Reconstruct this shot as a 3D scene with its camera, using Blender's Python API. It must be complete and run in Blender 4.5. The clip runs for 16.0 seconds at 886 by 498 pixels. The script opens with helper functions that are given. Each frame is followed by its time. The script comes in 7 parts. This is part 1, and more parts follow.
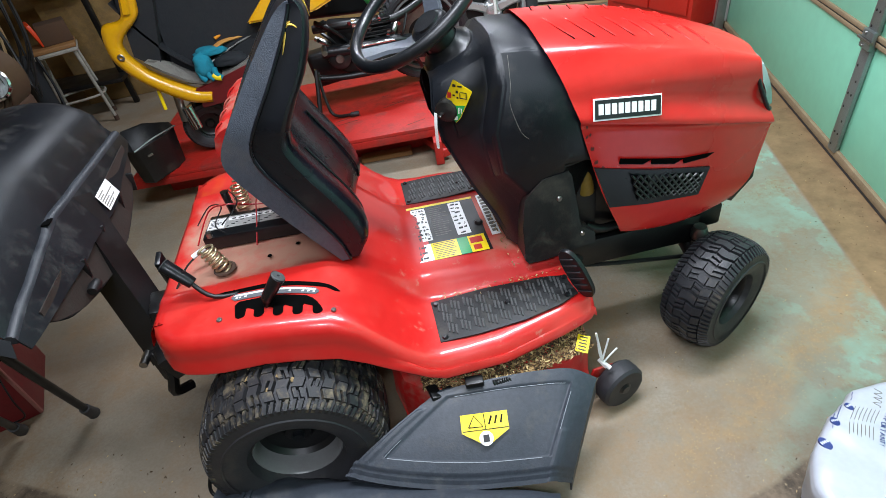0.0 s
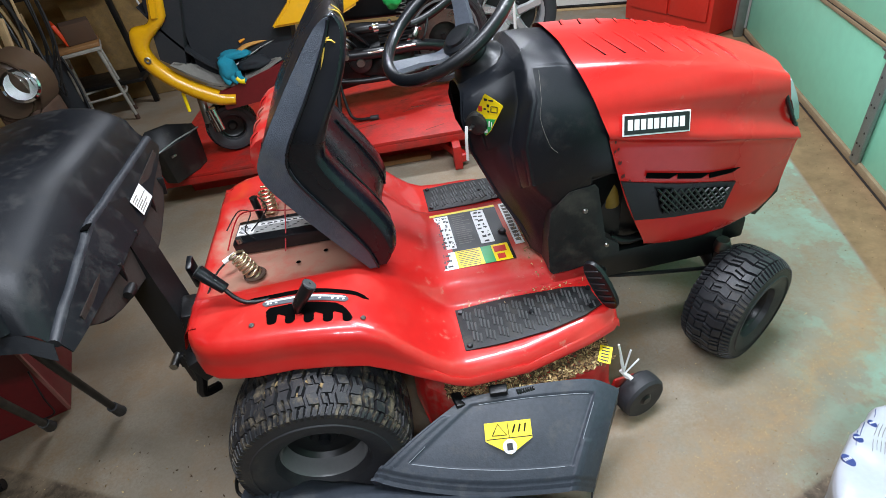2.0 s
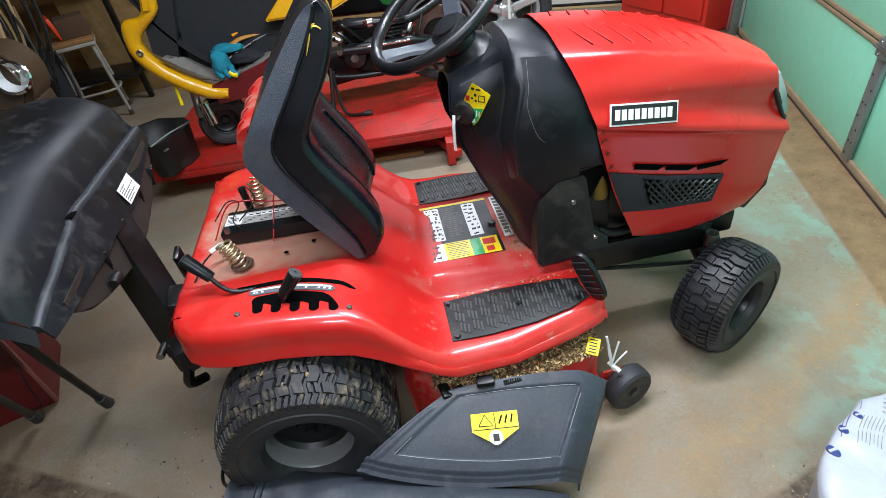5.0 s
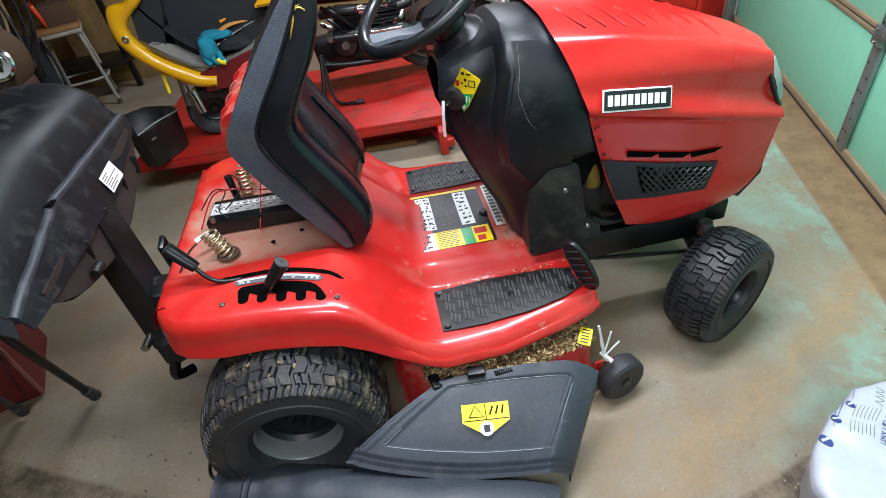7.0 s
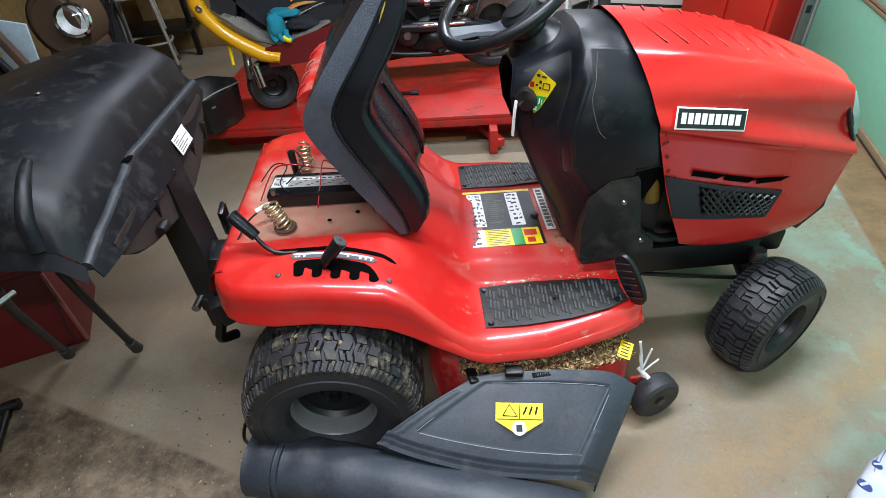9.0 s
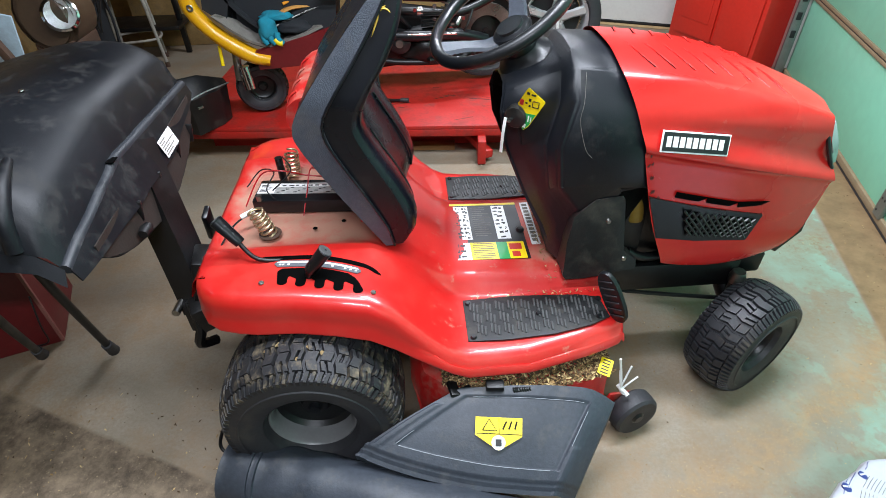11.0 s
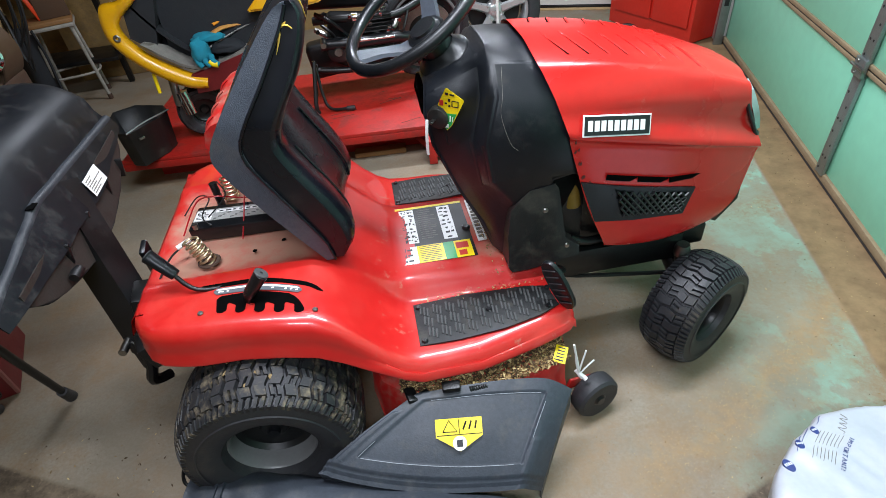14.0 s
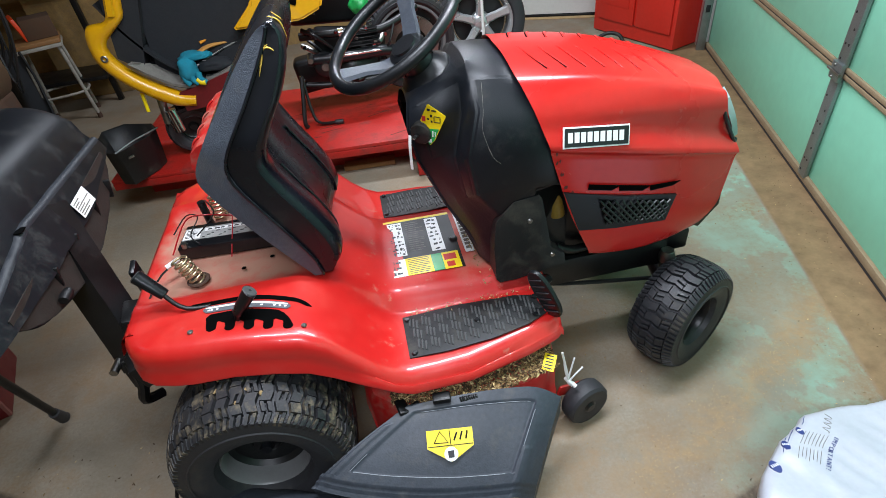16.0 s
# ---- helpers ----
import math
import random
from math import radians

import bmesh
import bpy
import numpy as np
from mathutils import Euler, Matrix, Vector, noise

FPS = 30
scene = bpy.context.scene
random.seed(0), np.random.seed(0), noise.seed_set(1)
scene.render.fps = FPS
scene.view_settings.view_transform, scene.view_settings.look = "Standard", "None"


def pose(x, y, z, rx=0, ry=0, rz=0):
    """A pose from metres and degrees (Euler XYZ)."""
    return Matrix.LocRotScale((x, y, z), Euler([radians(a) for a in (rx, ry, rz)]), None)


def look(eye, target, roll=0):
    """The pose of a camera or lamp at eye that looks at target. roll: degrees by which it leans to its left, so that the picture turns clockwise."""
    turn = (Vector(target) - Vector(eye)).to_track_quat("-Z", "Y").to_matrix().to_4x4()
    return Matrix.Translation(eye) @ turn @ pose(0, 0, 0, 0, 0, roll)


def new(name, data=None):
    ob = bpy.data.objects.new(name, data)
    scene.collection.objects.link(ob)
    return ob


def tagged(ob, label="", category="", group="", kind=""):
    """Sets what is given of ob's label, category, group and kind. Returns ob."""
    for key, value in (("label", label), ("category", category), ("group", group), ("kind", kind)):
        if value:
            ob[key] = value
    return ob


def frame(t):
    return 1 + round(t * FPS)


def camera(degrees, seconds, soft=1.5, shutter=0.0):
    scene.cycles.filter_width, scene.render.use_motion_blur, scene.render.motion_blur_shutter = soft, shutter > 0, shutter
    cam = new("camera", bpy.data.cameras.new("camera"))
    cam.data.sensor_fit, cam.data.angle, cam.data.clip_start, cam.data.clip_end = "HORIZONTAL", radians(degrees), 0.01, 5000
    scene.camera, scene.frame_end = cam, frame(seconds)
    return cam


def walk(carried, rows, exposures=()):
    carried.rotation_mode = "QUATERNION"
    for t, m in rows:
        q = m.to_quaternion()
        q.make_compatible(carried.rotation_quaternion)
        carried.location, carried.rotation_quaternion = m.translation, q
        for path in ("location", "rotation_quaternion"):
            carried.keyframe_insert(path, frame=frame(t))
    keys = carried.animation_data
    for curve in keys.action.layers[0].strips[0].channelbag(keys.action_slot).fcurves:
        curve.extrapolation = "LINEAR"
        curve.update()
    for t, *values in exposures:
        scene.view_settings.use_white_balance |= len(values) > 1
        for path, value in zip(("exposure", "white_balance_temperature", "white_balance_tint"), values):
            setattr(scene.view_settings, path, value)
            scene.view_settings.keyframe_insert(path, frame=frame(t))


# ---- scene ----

cam = camera(79.3, 16.0, soft=0.55)
PATH = [
    (0, (0.409, -1.418, 1.503), (0.533, 0.143, 0.258), -10.2),
    (0.5, (0.349, -1.43, 1.54), (0.425, 0.14, 0.303), -9.4),
    (1, (0.325, -1.43, 1.528), (0.389, 0.132, 0.281), -9.1),
    (1.5, (0.329, -1.428, 1.518), (0.399, 0.131, 0.267), -8.6),
    (2, (0.364, -1.408, 1.547), (0.458, 0.155, 0.303), -9.9),
    (2.5, (0.384, -1.416, 1.537), (0.487, 0.145, 0.291), -10.1),
    (3, (0.389, -1.421, 1.523), (0.493, 0.142, 0.28), -10.1),
    (3.2, (0.376, -1.423, 1.521), (0.484, 0.139, 0.278), -9.3),
    (5.3, (0.386, -1.427, 1.519), (0.488, 0.136, 0.276), -9.4),
    (5.5, (0.366, -1.423, 1.51), (0.469, 0.132, 0.256), -8.3),
    (6, (0.383, -1.42, 1.51), (0.495, 0.137, 0.26), -8.5),
    (6.5, (0.385, -1.417, 1.489), (0.495, 0.125, 0.22), -8.9),
    (7, (0.399, -1.414, 1.497), (0.513, 0.127, 0.227), -9.2),
    (7.5, (0.372, -1.417, 1.499), (0.48, 0.127, 0.232), -8.1),
    (8, (0.378, -1.414, 1.503), (0.492, 0.13, 0.238), -8.2),
    (8.5, (0.358, -1.419, 1.504), (0.429, 0.128, 0.238), -6.7),
    (8.7, (0.339, -1.423, 1.505), (0.385, 0.122, 0.236), -5.7),
    (10.8, (0.28, -1.413, 1.529), (0.341, 0.136, 0.266), -0.2),
    (11, (0.317, -1.412, 1.526), (0.404, 0.142, 0.27), -1.3),
    (11.5, (0.394, -1.406, 1.542), (0.52, 0.15, 0.291), -3.9),
    (12, (0.337, -1.404, 1.538), (0.43, 0.151, 0.283), -2.9),
    (12.5, (0.347, -1.404, 1.531), (0.45, 0.147, 0.274), -2.9),
    (13, (0.375, -1.406, 1.533), (0.489, 0.144, 0.274), -4.0),
    (13.5, (0.402, -1.41, 1.533), (0.529, 0.137, 0.273), -5.3),
    (14, (0.433, -1.412, 1.532), (0.583, 0.13, 0.267), -6.4),
    (14.5, (0.476, -1.417, 1.541), (0.654, 0.126, 0.281), -8.2),
    (15, (0.475, -1.421, 1.54), (0.657, 0.126, 0.284), -7.9),
    (15.5, (0.466, -1.421, 1.539), (0.651, 0.127, 0.286), -7.3),
    (16, (0.457, -1.423, 1.552), (0.63, 0.133, 0.308), -7.4),
]
walk(cam, [(t, look(eye, target, roll)) for t, eye, target, roll in PATH],
     [(0, 0.24), (8.7, 0.24), (11, 0.42), (11.6, 0.30), (12.2, 0.24), (14, 0.20), (15, 0.14), (16, 0.11)])

# ---- world and lights ----
world = bpy.data.worlds.new("world")
scene.world = world
world.use_nodes = True
world.node_tree.nodes["Background"].inputs[0].default_value = (0.9, 0.95, 1.0, 1)
world.node_tree.nodes["Background"].inputs[1].default_value = 0.005


def area_lamp(name, loc, target, sx, sy, watts, color):
    d = bpy.data.lights.new(name, "AREA")
    d.shape, d.size, d.size_y, d.energy, d.color = "RECTANGLE", sx, sy, watts, color
    ob = new(name, d)
    ob.matrix_world = look(loc, target)
    return ob


LAMP = (0.845, 0.905, 1.02)
area_lamp("overhead_light", (1.25, 0.0, 2.62), (1.25, 0.0, 0), 1.2, 0.14, 60, LAMP)
area_lamp("overhead_light", (0.1, -0.45, 2.62), (0.1, -0.45, 0), 1.2, 0.14, 40, LAMP)
# unseen lamp behind the camera, added as fill on the near sides
area_lamp("overhead_light", (0.3, -2.2, 2.62), (0.3, -2.2, 0), 1.2, 0.14, 48, LAMP)
# unseen back lamp, added to brighten the background and the door
area_lamp("overhead_light", (0.8, 2.2, 2.62), (0.8, 2.2, 0), 1.2, 0.14, 66, LAMP)


# ---- materials ----
def srgb(h):
    c = [int(h[i:i + 2], 16) / 255 for i in (0, 2, 4)]
    return tuple(x / 12.92 if x < 0.04045 else ((x + 0.055) / 1.055) ** 2.4 for x in c) + (1,)


def mat(name, col, rough=0.5, metal=0.0, var=0.12, scale=6.0, bump=0.0, bscale=120.0, dirt=None, dirt_amt=0.0, dscale=3.0, coat=0.0, rvar=0.1, spec=0.5):
    """Base colour with variation at two scales, optional dirt that lies in noise patches, fine relief."""
    m = bpy.data.materials.new(name)
    m.use_nodes = True
    nt = m.node_tree
    N, Lk = nt.nodes, nt.links
    b = N["Principled BSDF"]
    tc = N.new("ShaderNodeTexCoord")
    n1 = N.new("ShaderNodeTexNoise")
    n1.inputs["Scale"].default_value, n1.inputs["Detail"].default_value = scale, 8
    n2 = N.new("ShaderNodeTexNoise")
    n2.inputs["Scale"].default_value, n2.inputs["Detail"].default_value = scale * 14, 6
    for n in (n1, n2):
        Lk.new(tc.outputs["Object"], n.inputs["Vector"])
    add = N.new("ShaderNodeMath")
    add.operation = "ADD"
    Lk.new(n1.outputs["Fac"], add.inputs[0])
    Lk.new(n2.outputs["Fac"], add.inputs[1])
    mr = N.new("ShaderNodeMapRange")
    mr.inputs[1].default_value, mr.inputs[2].default_value = 0.6, 1.4
    mr.inputs[3].default_value, mr.inputs[4].default_value = 1 - var, 1 + var
    Lk.new(add.outputs[0], mr.inputs[0])
    mul = N.new("ShaderNodeMix")
    mul.data_type, mul.blend_type = "RGBA", "MULTIPLY"
    mul.inputs[0].default_value = 1
    mul.inputs[6].default_value = col if len(col) == 4 else (*col, 1)
    Lk.new(mr.outputs[0], mul.inputs[7])
    out = mul.outputs[2]
    rr = N.new("ShaderNodeMapRange")
    rr.inputs[1].default_value, rr.inputs[2].default_value = 0.3, 0.7
    rr.inputs[3].default_value, rr.inputs[4].default_value = max(0.02, rough - rvar), min(1, rough + rvar)
    Lk.new(n1.outputs["Fac"], rr.inputs[0])
    rout = rr.outputs[0]
    if dirt is not None:
        n3 = N.new("ShaderNodeTexNoise")
        n3.inputs["Scale"].default_value, n3.inputs["Detail"].default_value, n3.inputs["Roughness"].default_value = dscale, 10, 0.7
        Lk.new(tc.outputs["Object"], n3.inputs["Vector"])
        r3 = N.new("ShaderNodeMapRange")
        r3.inputs[1].default_value, r3.inputs[2].default_value = 0.62 - 0.3 * dirt_amt, 0.82 - 0.3 * dirt_amt
        r3.inputs[4].default_value = min(1, 0.4 + dirt_amt * 0.6)
        Lk.new(n3.outputs["Fac"], r3.inputs[0])
        mx = N.new("ShaderNodeMix")
        mx.data_type = "RGBA"
        Lk.new(r3.outputs[0], mx.inputs[0])
        Lk.new(out, mx.inputs[6])
        mx.inputs[7].default_value = dirt if len(dirt) == 4 else (*dirt, 1)
        out = mx.outputs[2]
        mr2 = N.new("ShaderNodeMix")
        Lk.new(r3.outputs[0], mr2.inputs[0])
        Lk.new(rout, mr2.inputs[2])
        mr2.inputs[3].default_value = 0.9
        rout = mr2.outputs[0]
    Lk.new(out, b.inputs["Base Color"])
    Lk.new(rout, b.inputs["Roughness"])
    b.inputs["Metallic"].default_value = metal
    b.inputs["Coat Weight"].default_value = coat
    b.inputs["Coat Roughness"].default_value = 0.12
    b.inputs["Specular IOR Level"].default_value = spec
    if bump > 0:
        nb = N.new("ShaderNodeTexNoise")
        nb.inputs["Scale"].default_value, nb.inputs["Detail"].default_value = bscale, 4
        Lk.new(tc.outputs["Object"], nb.inputs["Vector"])
        bp = N.new("ShaderNodeBump")
        bp.inputs["Strength"].default_value, bp.inputs["Distance"].default_value = min(1, bump), 0.002
        Lk.new(nb.outputs["Fac"], bp.inputs["Height"])
        Lk.new(bp.outputs[0], b.inputs["Normal"])
    return m


DUST = (0.22, 0.17, 0.11)
RED = mat("red_paint", srgb("c8161a"), 0.3, var=0.05, scale=2, dirt=DUST, dirt_amt=0.06, dscale=5, coat=0.35, rvar=0.06)
RED_DUSTY = mat("dusty_red_paint", srgb("b51f1c"), 0.45, var=0.1, scale=4, dirt=(0.30, 0.20, 0.14), dirt_amt=0.5, dscale=9)
RED_PLASTIC = mat("red_hood_plastic", srgb("cc221e"), 0.28, var=0.08, scale=2.5, coat=0.25, rvar=0.06, dirt=DUST, dirt_amt=0.03, dscale=4)
BLACKP = mat("black_plastic", srgb("0f1114"), 0.34, var=0.2, scale=4, bump=0.12, bscale=400, dirt=(0.12, 0.105, 0.085), dirt_amt=0.12, dscale=4)
BLACKDUSTY = mat("dusty_black_plastic", srgb("141516"), 0.55, var=0.25, scale=5, bump=0.25, bscale=200, dirt=(0.085, 0.075, 0.06), dirt_amt=0.4, dscale=9)
VINYL = mat("seat_vinyl", srgb("101218"), 0.27, var=0.15, scale=5, bump=0.12, bscale=300, dirt=(0.07, 0.065, 0.055), dirt_amt=0.12, dscale=4)
VINYL_SIDE = mat("grained_seat_vinyl", srgb("434852"), 0.42, var=0.25, scale=9, bump=0.7, bscale=330, dirt=(0.13, 0.12, 0.105), dirt_amt=0.2, dscale=7)
RUBBER = mat("tyre_rubber", srgb("2b2b2e"), 0.55, var=0.2, scale=6, bump=0.3, bscale=150, dirt=(0.12, 0.10, 0.075), dirt_amt=0.2, dscale=8)
TREAD = mat("muddy_tread_rubber", srgb("1f1f21"), 0.55, var=0.3, scale=7, bump=0.5, bscale=150, dirt=(0.27, 0.21, 0.125), dirt_amt=0.36, dscale=26)
TREAD_CLEAN = mat("worn_tread_rubber", srgb("222326"), 0.5, var=0.3, scale=7, bump=0.4, bscale=150, dirt=(0.17, 0.13, 0.08), dirt_amt=0.12, dscale=6)
RIMGREY = mat("grey_wheel_paint", srgb("6e6e6e"), 0.4, var=0.1, scale=8, dirt=DUST, dirt_amt=0.15)
STEEL = mat("bare_steel", srgb("9b9a96"), 0.35, metal=1, var=0.2, scale=10, dirt=(0.12, 0.07, 0.04), dirt_amt=0.2)
GALV = mat("galvanised_steel", srgb("8d9493"), 0.45, metal=0.8, var=0.15, scale=12, dirt=(0.15, 0.13, 0.1), dirt_amt=0.2)
CHROME = mat("chrome", srgb("dddddd"), 0.12, metal=1, var=0.05)
BLACKSTEEL = mat("black_steel", srgb("0b0b0c"), 0.42, var=0.3, scale=8, dirt=(0.035, 0.028, 0.02), dirt_amt=0.15, dscale=9, bump=0.2)
RUST = mat("rusty_steel", srgb("4a3426"), 0.8, var=0.35, scale=20, dirt=(0.05, 0.035, 0.03), dirt_amt=0.5, dscale=12, bump=0.4)
SPRINGM = mat("zinc_spring", srgb("bfae8c"), 0.35, metal=0.9, var=0.2, scale=30)
YELLOW = mat("yellow_sticker", srgb("f2d414"), 0.4, var=0.06, scale=12)
GREEN = mat("green_sticker", srgb("1d9a4c"), 0.4, var=0.06, scale=12)
WHITE = mat("white_sticker", srgb("e8e8e6"), 0.45, var=0.05, scale=12)
BLACKINK = mat("black_print", srgb("1a1a1c"), 0.45, var=0.05)
REDINK = mat("red_print", srgb("c42a22"), 0.45, var=0.05)
YELLOWBODY = mat("yellow_body_paint", srgb("e0a312"), 0.28, var=0.06, scale=3, coat=0.5, dirt=DUST, dirt_amt=0.05)
GREYMAT = mat("grey_carpet", srgb("77736c"), 0.95, var=0.25, scale=30, bump=0.8, bscale=300)
DARKCLOTH = mat("dark_upholstery", srgb("1c1e22"), 0.8, var=0.25, scale=8, bump=0.3)
MAROON = mat("maroon_paint", srgb("6a181c"), 0.4, var=0.2, scale=4, dirt=(0.08, 0.05, 0.04), dirt_amt=0.2)
TEAL = mat("teal_fabric", srgb("12788c"), 0.9, var=0.2, scale=30, bump=0.6, bscale=250)
TAN = mat("tan_leather", srgb("b8823f"), 0.8, var=0.2, scale=20, bump=0.4)
WOOD = mat("worn_wood", srgb("8a6238"), 0.65, var=0.3, scale=12, bump=0.3, dirt=(0.1, 0.06, 0.03), dirt_amt=0.3)
PALEWOOD = mat("pale_board", srgb("b99c70"), 0.75, var=0.25, scale=18, bump=0.3, dirt=(0.12, 0.08, 0.05), dirt_amt=0.25)
WHITEPAINT = mat("white_paint", srgb("d9d8d3"), 0.5, var=0.05, scale=3)
DIRTYWHITE = mat("grubby_white_paint", srgb("98948a"), 0.6, var=0.25, scale=15, dirt=(0.12, 0.08, 0.05), dirt_amt=0.4, dscale=18)
ORANGE = mat("orange_plastic", srgb("d8431c"), 0.4, var=0.06)
LIFTRED = mat("worn_red_lift_paint", srgb("b02018"), 0.5, var=0.15, scale=5, dirt=(0.09, 0.035, 0.025), dirt_amt=0.42, dscale=7, bump=0.15)
CABRED = mat("red_cabinet_paint", srgb("cc2a1e"), 0.42, var=0.08, scale=3, dirt=(0.08, 0.03, 0.02), dirt_amt=0.1)
DOORGREEN = mat("green_door_paint", srgb("86cdae"), 0.4, var=0.07, scale=1.2, dirt=(0.26, 0.33, 0.26), dirt_amt=0.06, dscale=2)
GLASS = mat("lamp_lens", srgb("8fa09c"), 0.08, var=0.03, spec=0.9)
GLASSC = bpy.data.materials.new("clear_glass")
GLASSC.use_nodes = True
GLASSC.node_tree.nodes["Principled BSDF"].inputs["Transmission Weight"].default_value = 1.0
GLASSC.node_tree.nodes["Principled BSDF"].inputs["Roughness"].default_value = 0.05
BAGWHITE = mat("white_plastic_bag", srgb("b6bac2"), 0.4, var=0.06, scale=5, bump=0.4, bscale=40)
BLUEINK = mat("blue_print", srgb("2b3a78"), 0.4, var=0.05)
FOAM = mat("yellow_foam", srgb("d6b04a"), 0.95, var=0.2, scale=40, bump=0.8)
LEAF = mat("dry_leaf_litter", srgb("8a6f47"), 0.95, var=0.5, scale=60, bump=0.8, bscale=120)
BROWNPAINT = mat("brown_fender_paint", srgb("4b3a2c"), 0.4, var=0.15, scale=4, dirt=(0.12, 0.1, 0.08), dirt_amt=0.2)
WIRERED = mat("red_wire", srgb("a3141c"), 0.4, var=0.05)
WIREBLACK = mat("black_wire", srgb("141414"), 0.5, var=0.1)


SCUFFED = mat("scuffed_black_plastic", srgb("353a42"), 0.5, var=0.3, scale=6, bump=0.25, bscale=180, dirt=(0.11, 0.105, 0.095), dirt_amt=0.25, dscale=14)
DASH = mat("dash_plastic", srgb("13161b"), 0.40, var=0.2, scale=3, bump=0.2, bscale=500, dirt=(0.06, 0.055, 0.05), dirt_amt=0.12, dscale=7, spec=0.4)
COVER = mat("bagger_plastic", srgb("101216"), 0.42, var=0.25, scale=3, bump=0.15, bscale=300, dirt=(0.035, 0.033, 0.03), dirt_amt=0.35, dscale=13, spec=0.35)


def dusty_fender():
    """Gloss red with dust that has settled on the seat platform, along the tunnel and on the footrests."""
    m = mat("dusty_gloss_red", srgb("c41f1c"), 0.34, var=0.06, scale=2, coat=0.7, rvar=0.06)
    N, Lk = m.node_tree.nodes, m.node_tree.links
    b = N["Principled BSDF"]
    col = b.inputs["Base Color"].links[0].from_socket
    tc = N.new("ShaderNodeTexCoord")
    sep = N.new("ShaderNodeSeparateXYZ")
    Lk.new(tc.outputs["Object"], sep.inputs[0])

    def rng(src, a, z, lo=0.0, hi=1.0):
        r = N.new("ShaderNodeMapRange")
        r.interpolation_type = "SMOOTHSTEP"
        r.inputs[1].default_value, r.inputs[2].default_value, r.inputs[3].default_value, r.inputs[4].default_value = a, z, lo, hi
        Lk.new(src, r.inputs[0])
        return r.outputs[0]

    def op(o, a, c):
        x = N.new("ShaderNodeMath")
        x.operation = o
        x.use_clamp = o == "ADD"
        for sock, v in zip(x.inputs, (a, c)):
            if hasattr(v, "type"):
                Lk.new(v, sock)
            else:
                sock.default_value = v
        return x.outputs[0]

    def nz(scale):
        n = N.new("ShaderNodeTexNoise")
        n.inputs["Scale"].default_value, n.inputs["Detail"].default_value, n.inputs["Roughness"].default_value = scale, 10, 0.68
        Lk.new(tc.outputs["Object"], n.inputs["Vector"])
        return n.outputs["Fac"]

    X, Y = sep.outputs[0], sep.outputs[1]
    wob = op("MULTIPLY", op("SUBTRACT", nz(9), 0.5), 0.16)
    Xw, Yw = op("ADD", X, wob), op("ABSOLUTE", Y, 0)
    Yw2 = op("SUBTRACT", Yw, wob)
    plat = op("MULTIPLY", op("MULTIPLY", rng(op("SUBTRACT", X, wob), -0.27, -0.20), rng(X, 0.14, 0.24, 1, 0)), rng(Yw2, 0.17, 0.25, 1, 0))
    plat = op("MULTIPLY", plat, rng(nz(14), 0.25, 0.55, 0.55, 1.0))
    tun = op("MULTIPLY", rng(X, 0.55, 0.72), rng(Yw2, 0.12, 0.24, 1, 0))
    tun = op("MULTIPLY", tun, rng(nz(12), 0.35, 0.65, 0.2, 0.9))
    film = op("MULTIPLY", rng(nz(3.5), 0.42, 0.72), 0.12)
    edge = op("MULTIPLY", rng(nz(30), 0.58, 0.7), op("MULTIPLY", rng(X, 0.28, 0.40), 0.5))
    dust = op("MAXIMUM", op("MAXIMUM", plat, tun), op("MAXIMUM", film, edge))
    mx = N.new("ShaderNodeMix")
    mx.data_type = "RGBA"
    Lk.new(op("MULTIPLY", dust, 0.85), mx.inputs[0])
    Lk.new(col, mx.inputs[6])
    mx.inputs[7].default_value = (0.40, 0.25, 0.17, 1)
    Lk.new(mx.outputs[2], b.inputs["Base Color"])
    rr = N.new("ShaderNodeMix")
    Lk.new(dust, rr.inputs[0])
    Lk.new(b.inputs["Roughness"].links[0].from_socket, rr.inputs[2])
    rr.inputs[3].default_value = 0.85
    Lk.new(rr.outputs[0], b.inputs["Roughness"])
    Lk.new(op("SUBTRACT", 0.8, op("MULTIPLY", dust, 0.8)), b.inputs["Coat Weight"])
    b.inputs["Coat Roughness"].default_value = 0.05
    return m


RED_FENDER = dusty_fender()


# ---- mesh tools ----
def mesh_of(bm, angle=38):
    for f in bm.faces:
        f.smooth = True
    for e in bm.edges:
        if len(e.link_faces) == 2 and e.calc_face_angle(0) > radians(angle):
            e.smooth = False
    me = bpy.data.meshes.new("m")
    bm.to_mesh(me)
    bm.free()
    return me


def part(name, bm, material, parent=None, label="", angle=38, mats=()):
    me = mesh_of(bm, angle)
    me.name = name
    for m in (material, *mats):
        me.materials.append(m)
    ob = new(name, me)
    if parent is not None:
        ob.parent = parent
        if parent.type == "EMPTY":
            ob.matrix_parent_inverse = Matrix.Translation(-parent.location)
    if label:
        ob["label"] = label
    return ob


def thing(name, loc, label, category, group="", kind=""):
    ob = new(name)
    ob.location = loc
    ob.empty_display_size = 0.05
    return tagged(ob, label, category, group, kind)


def V(*a):
    return Vector(a)


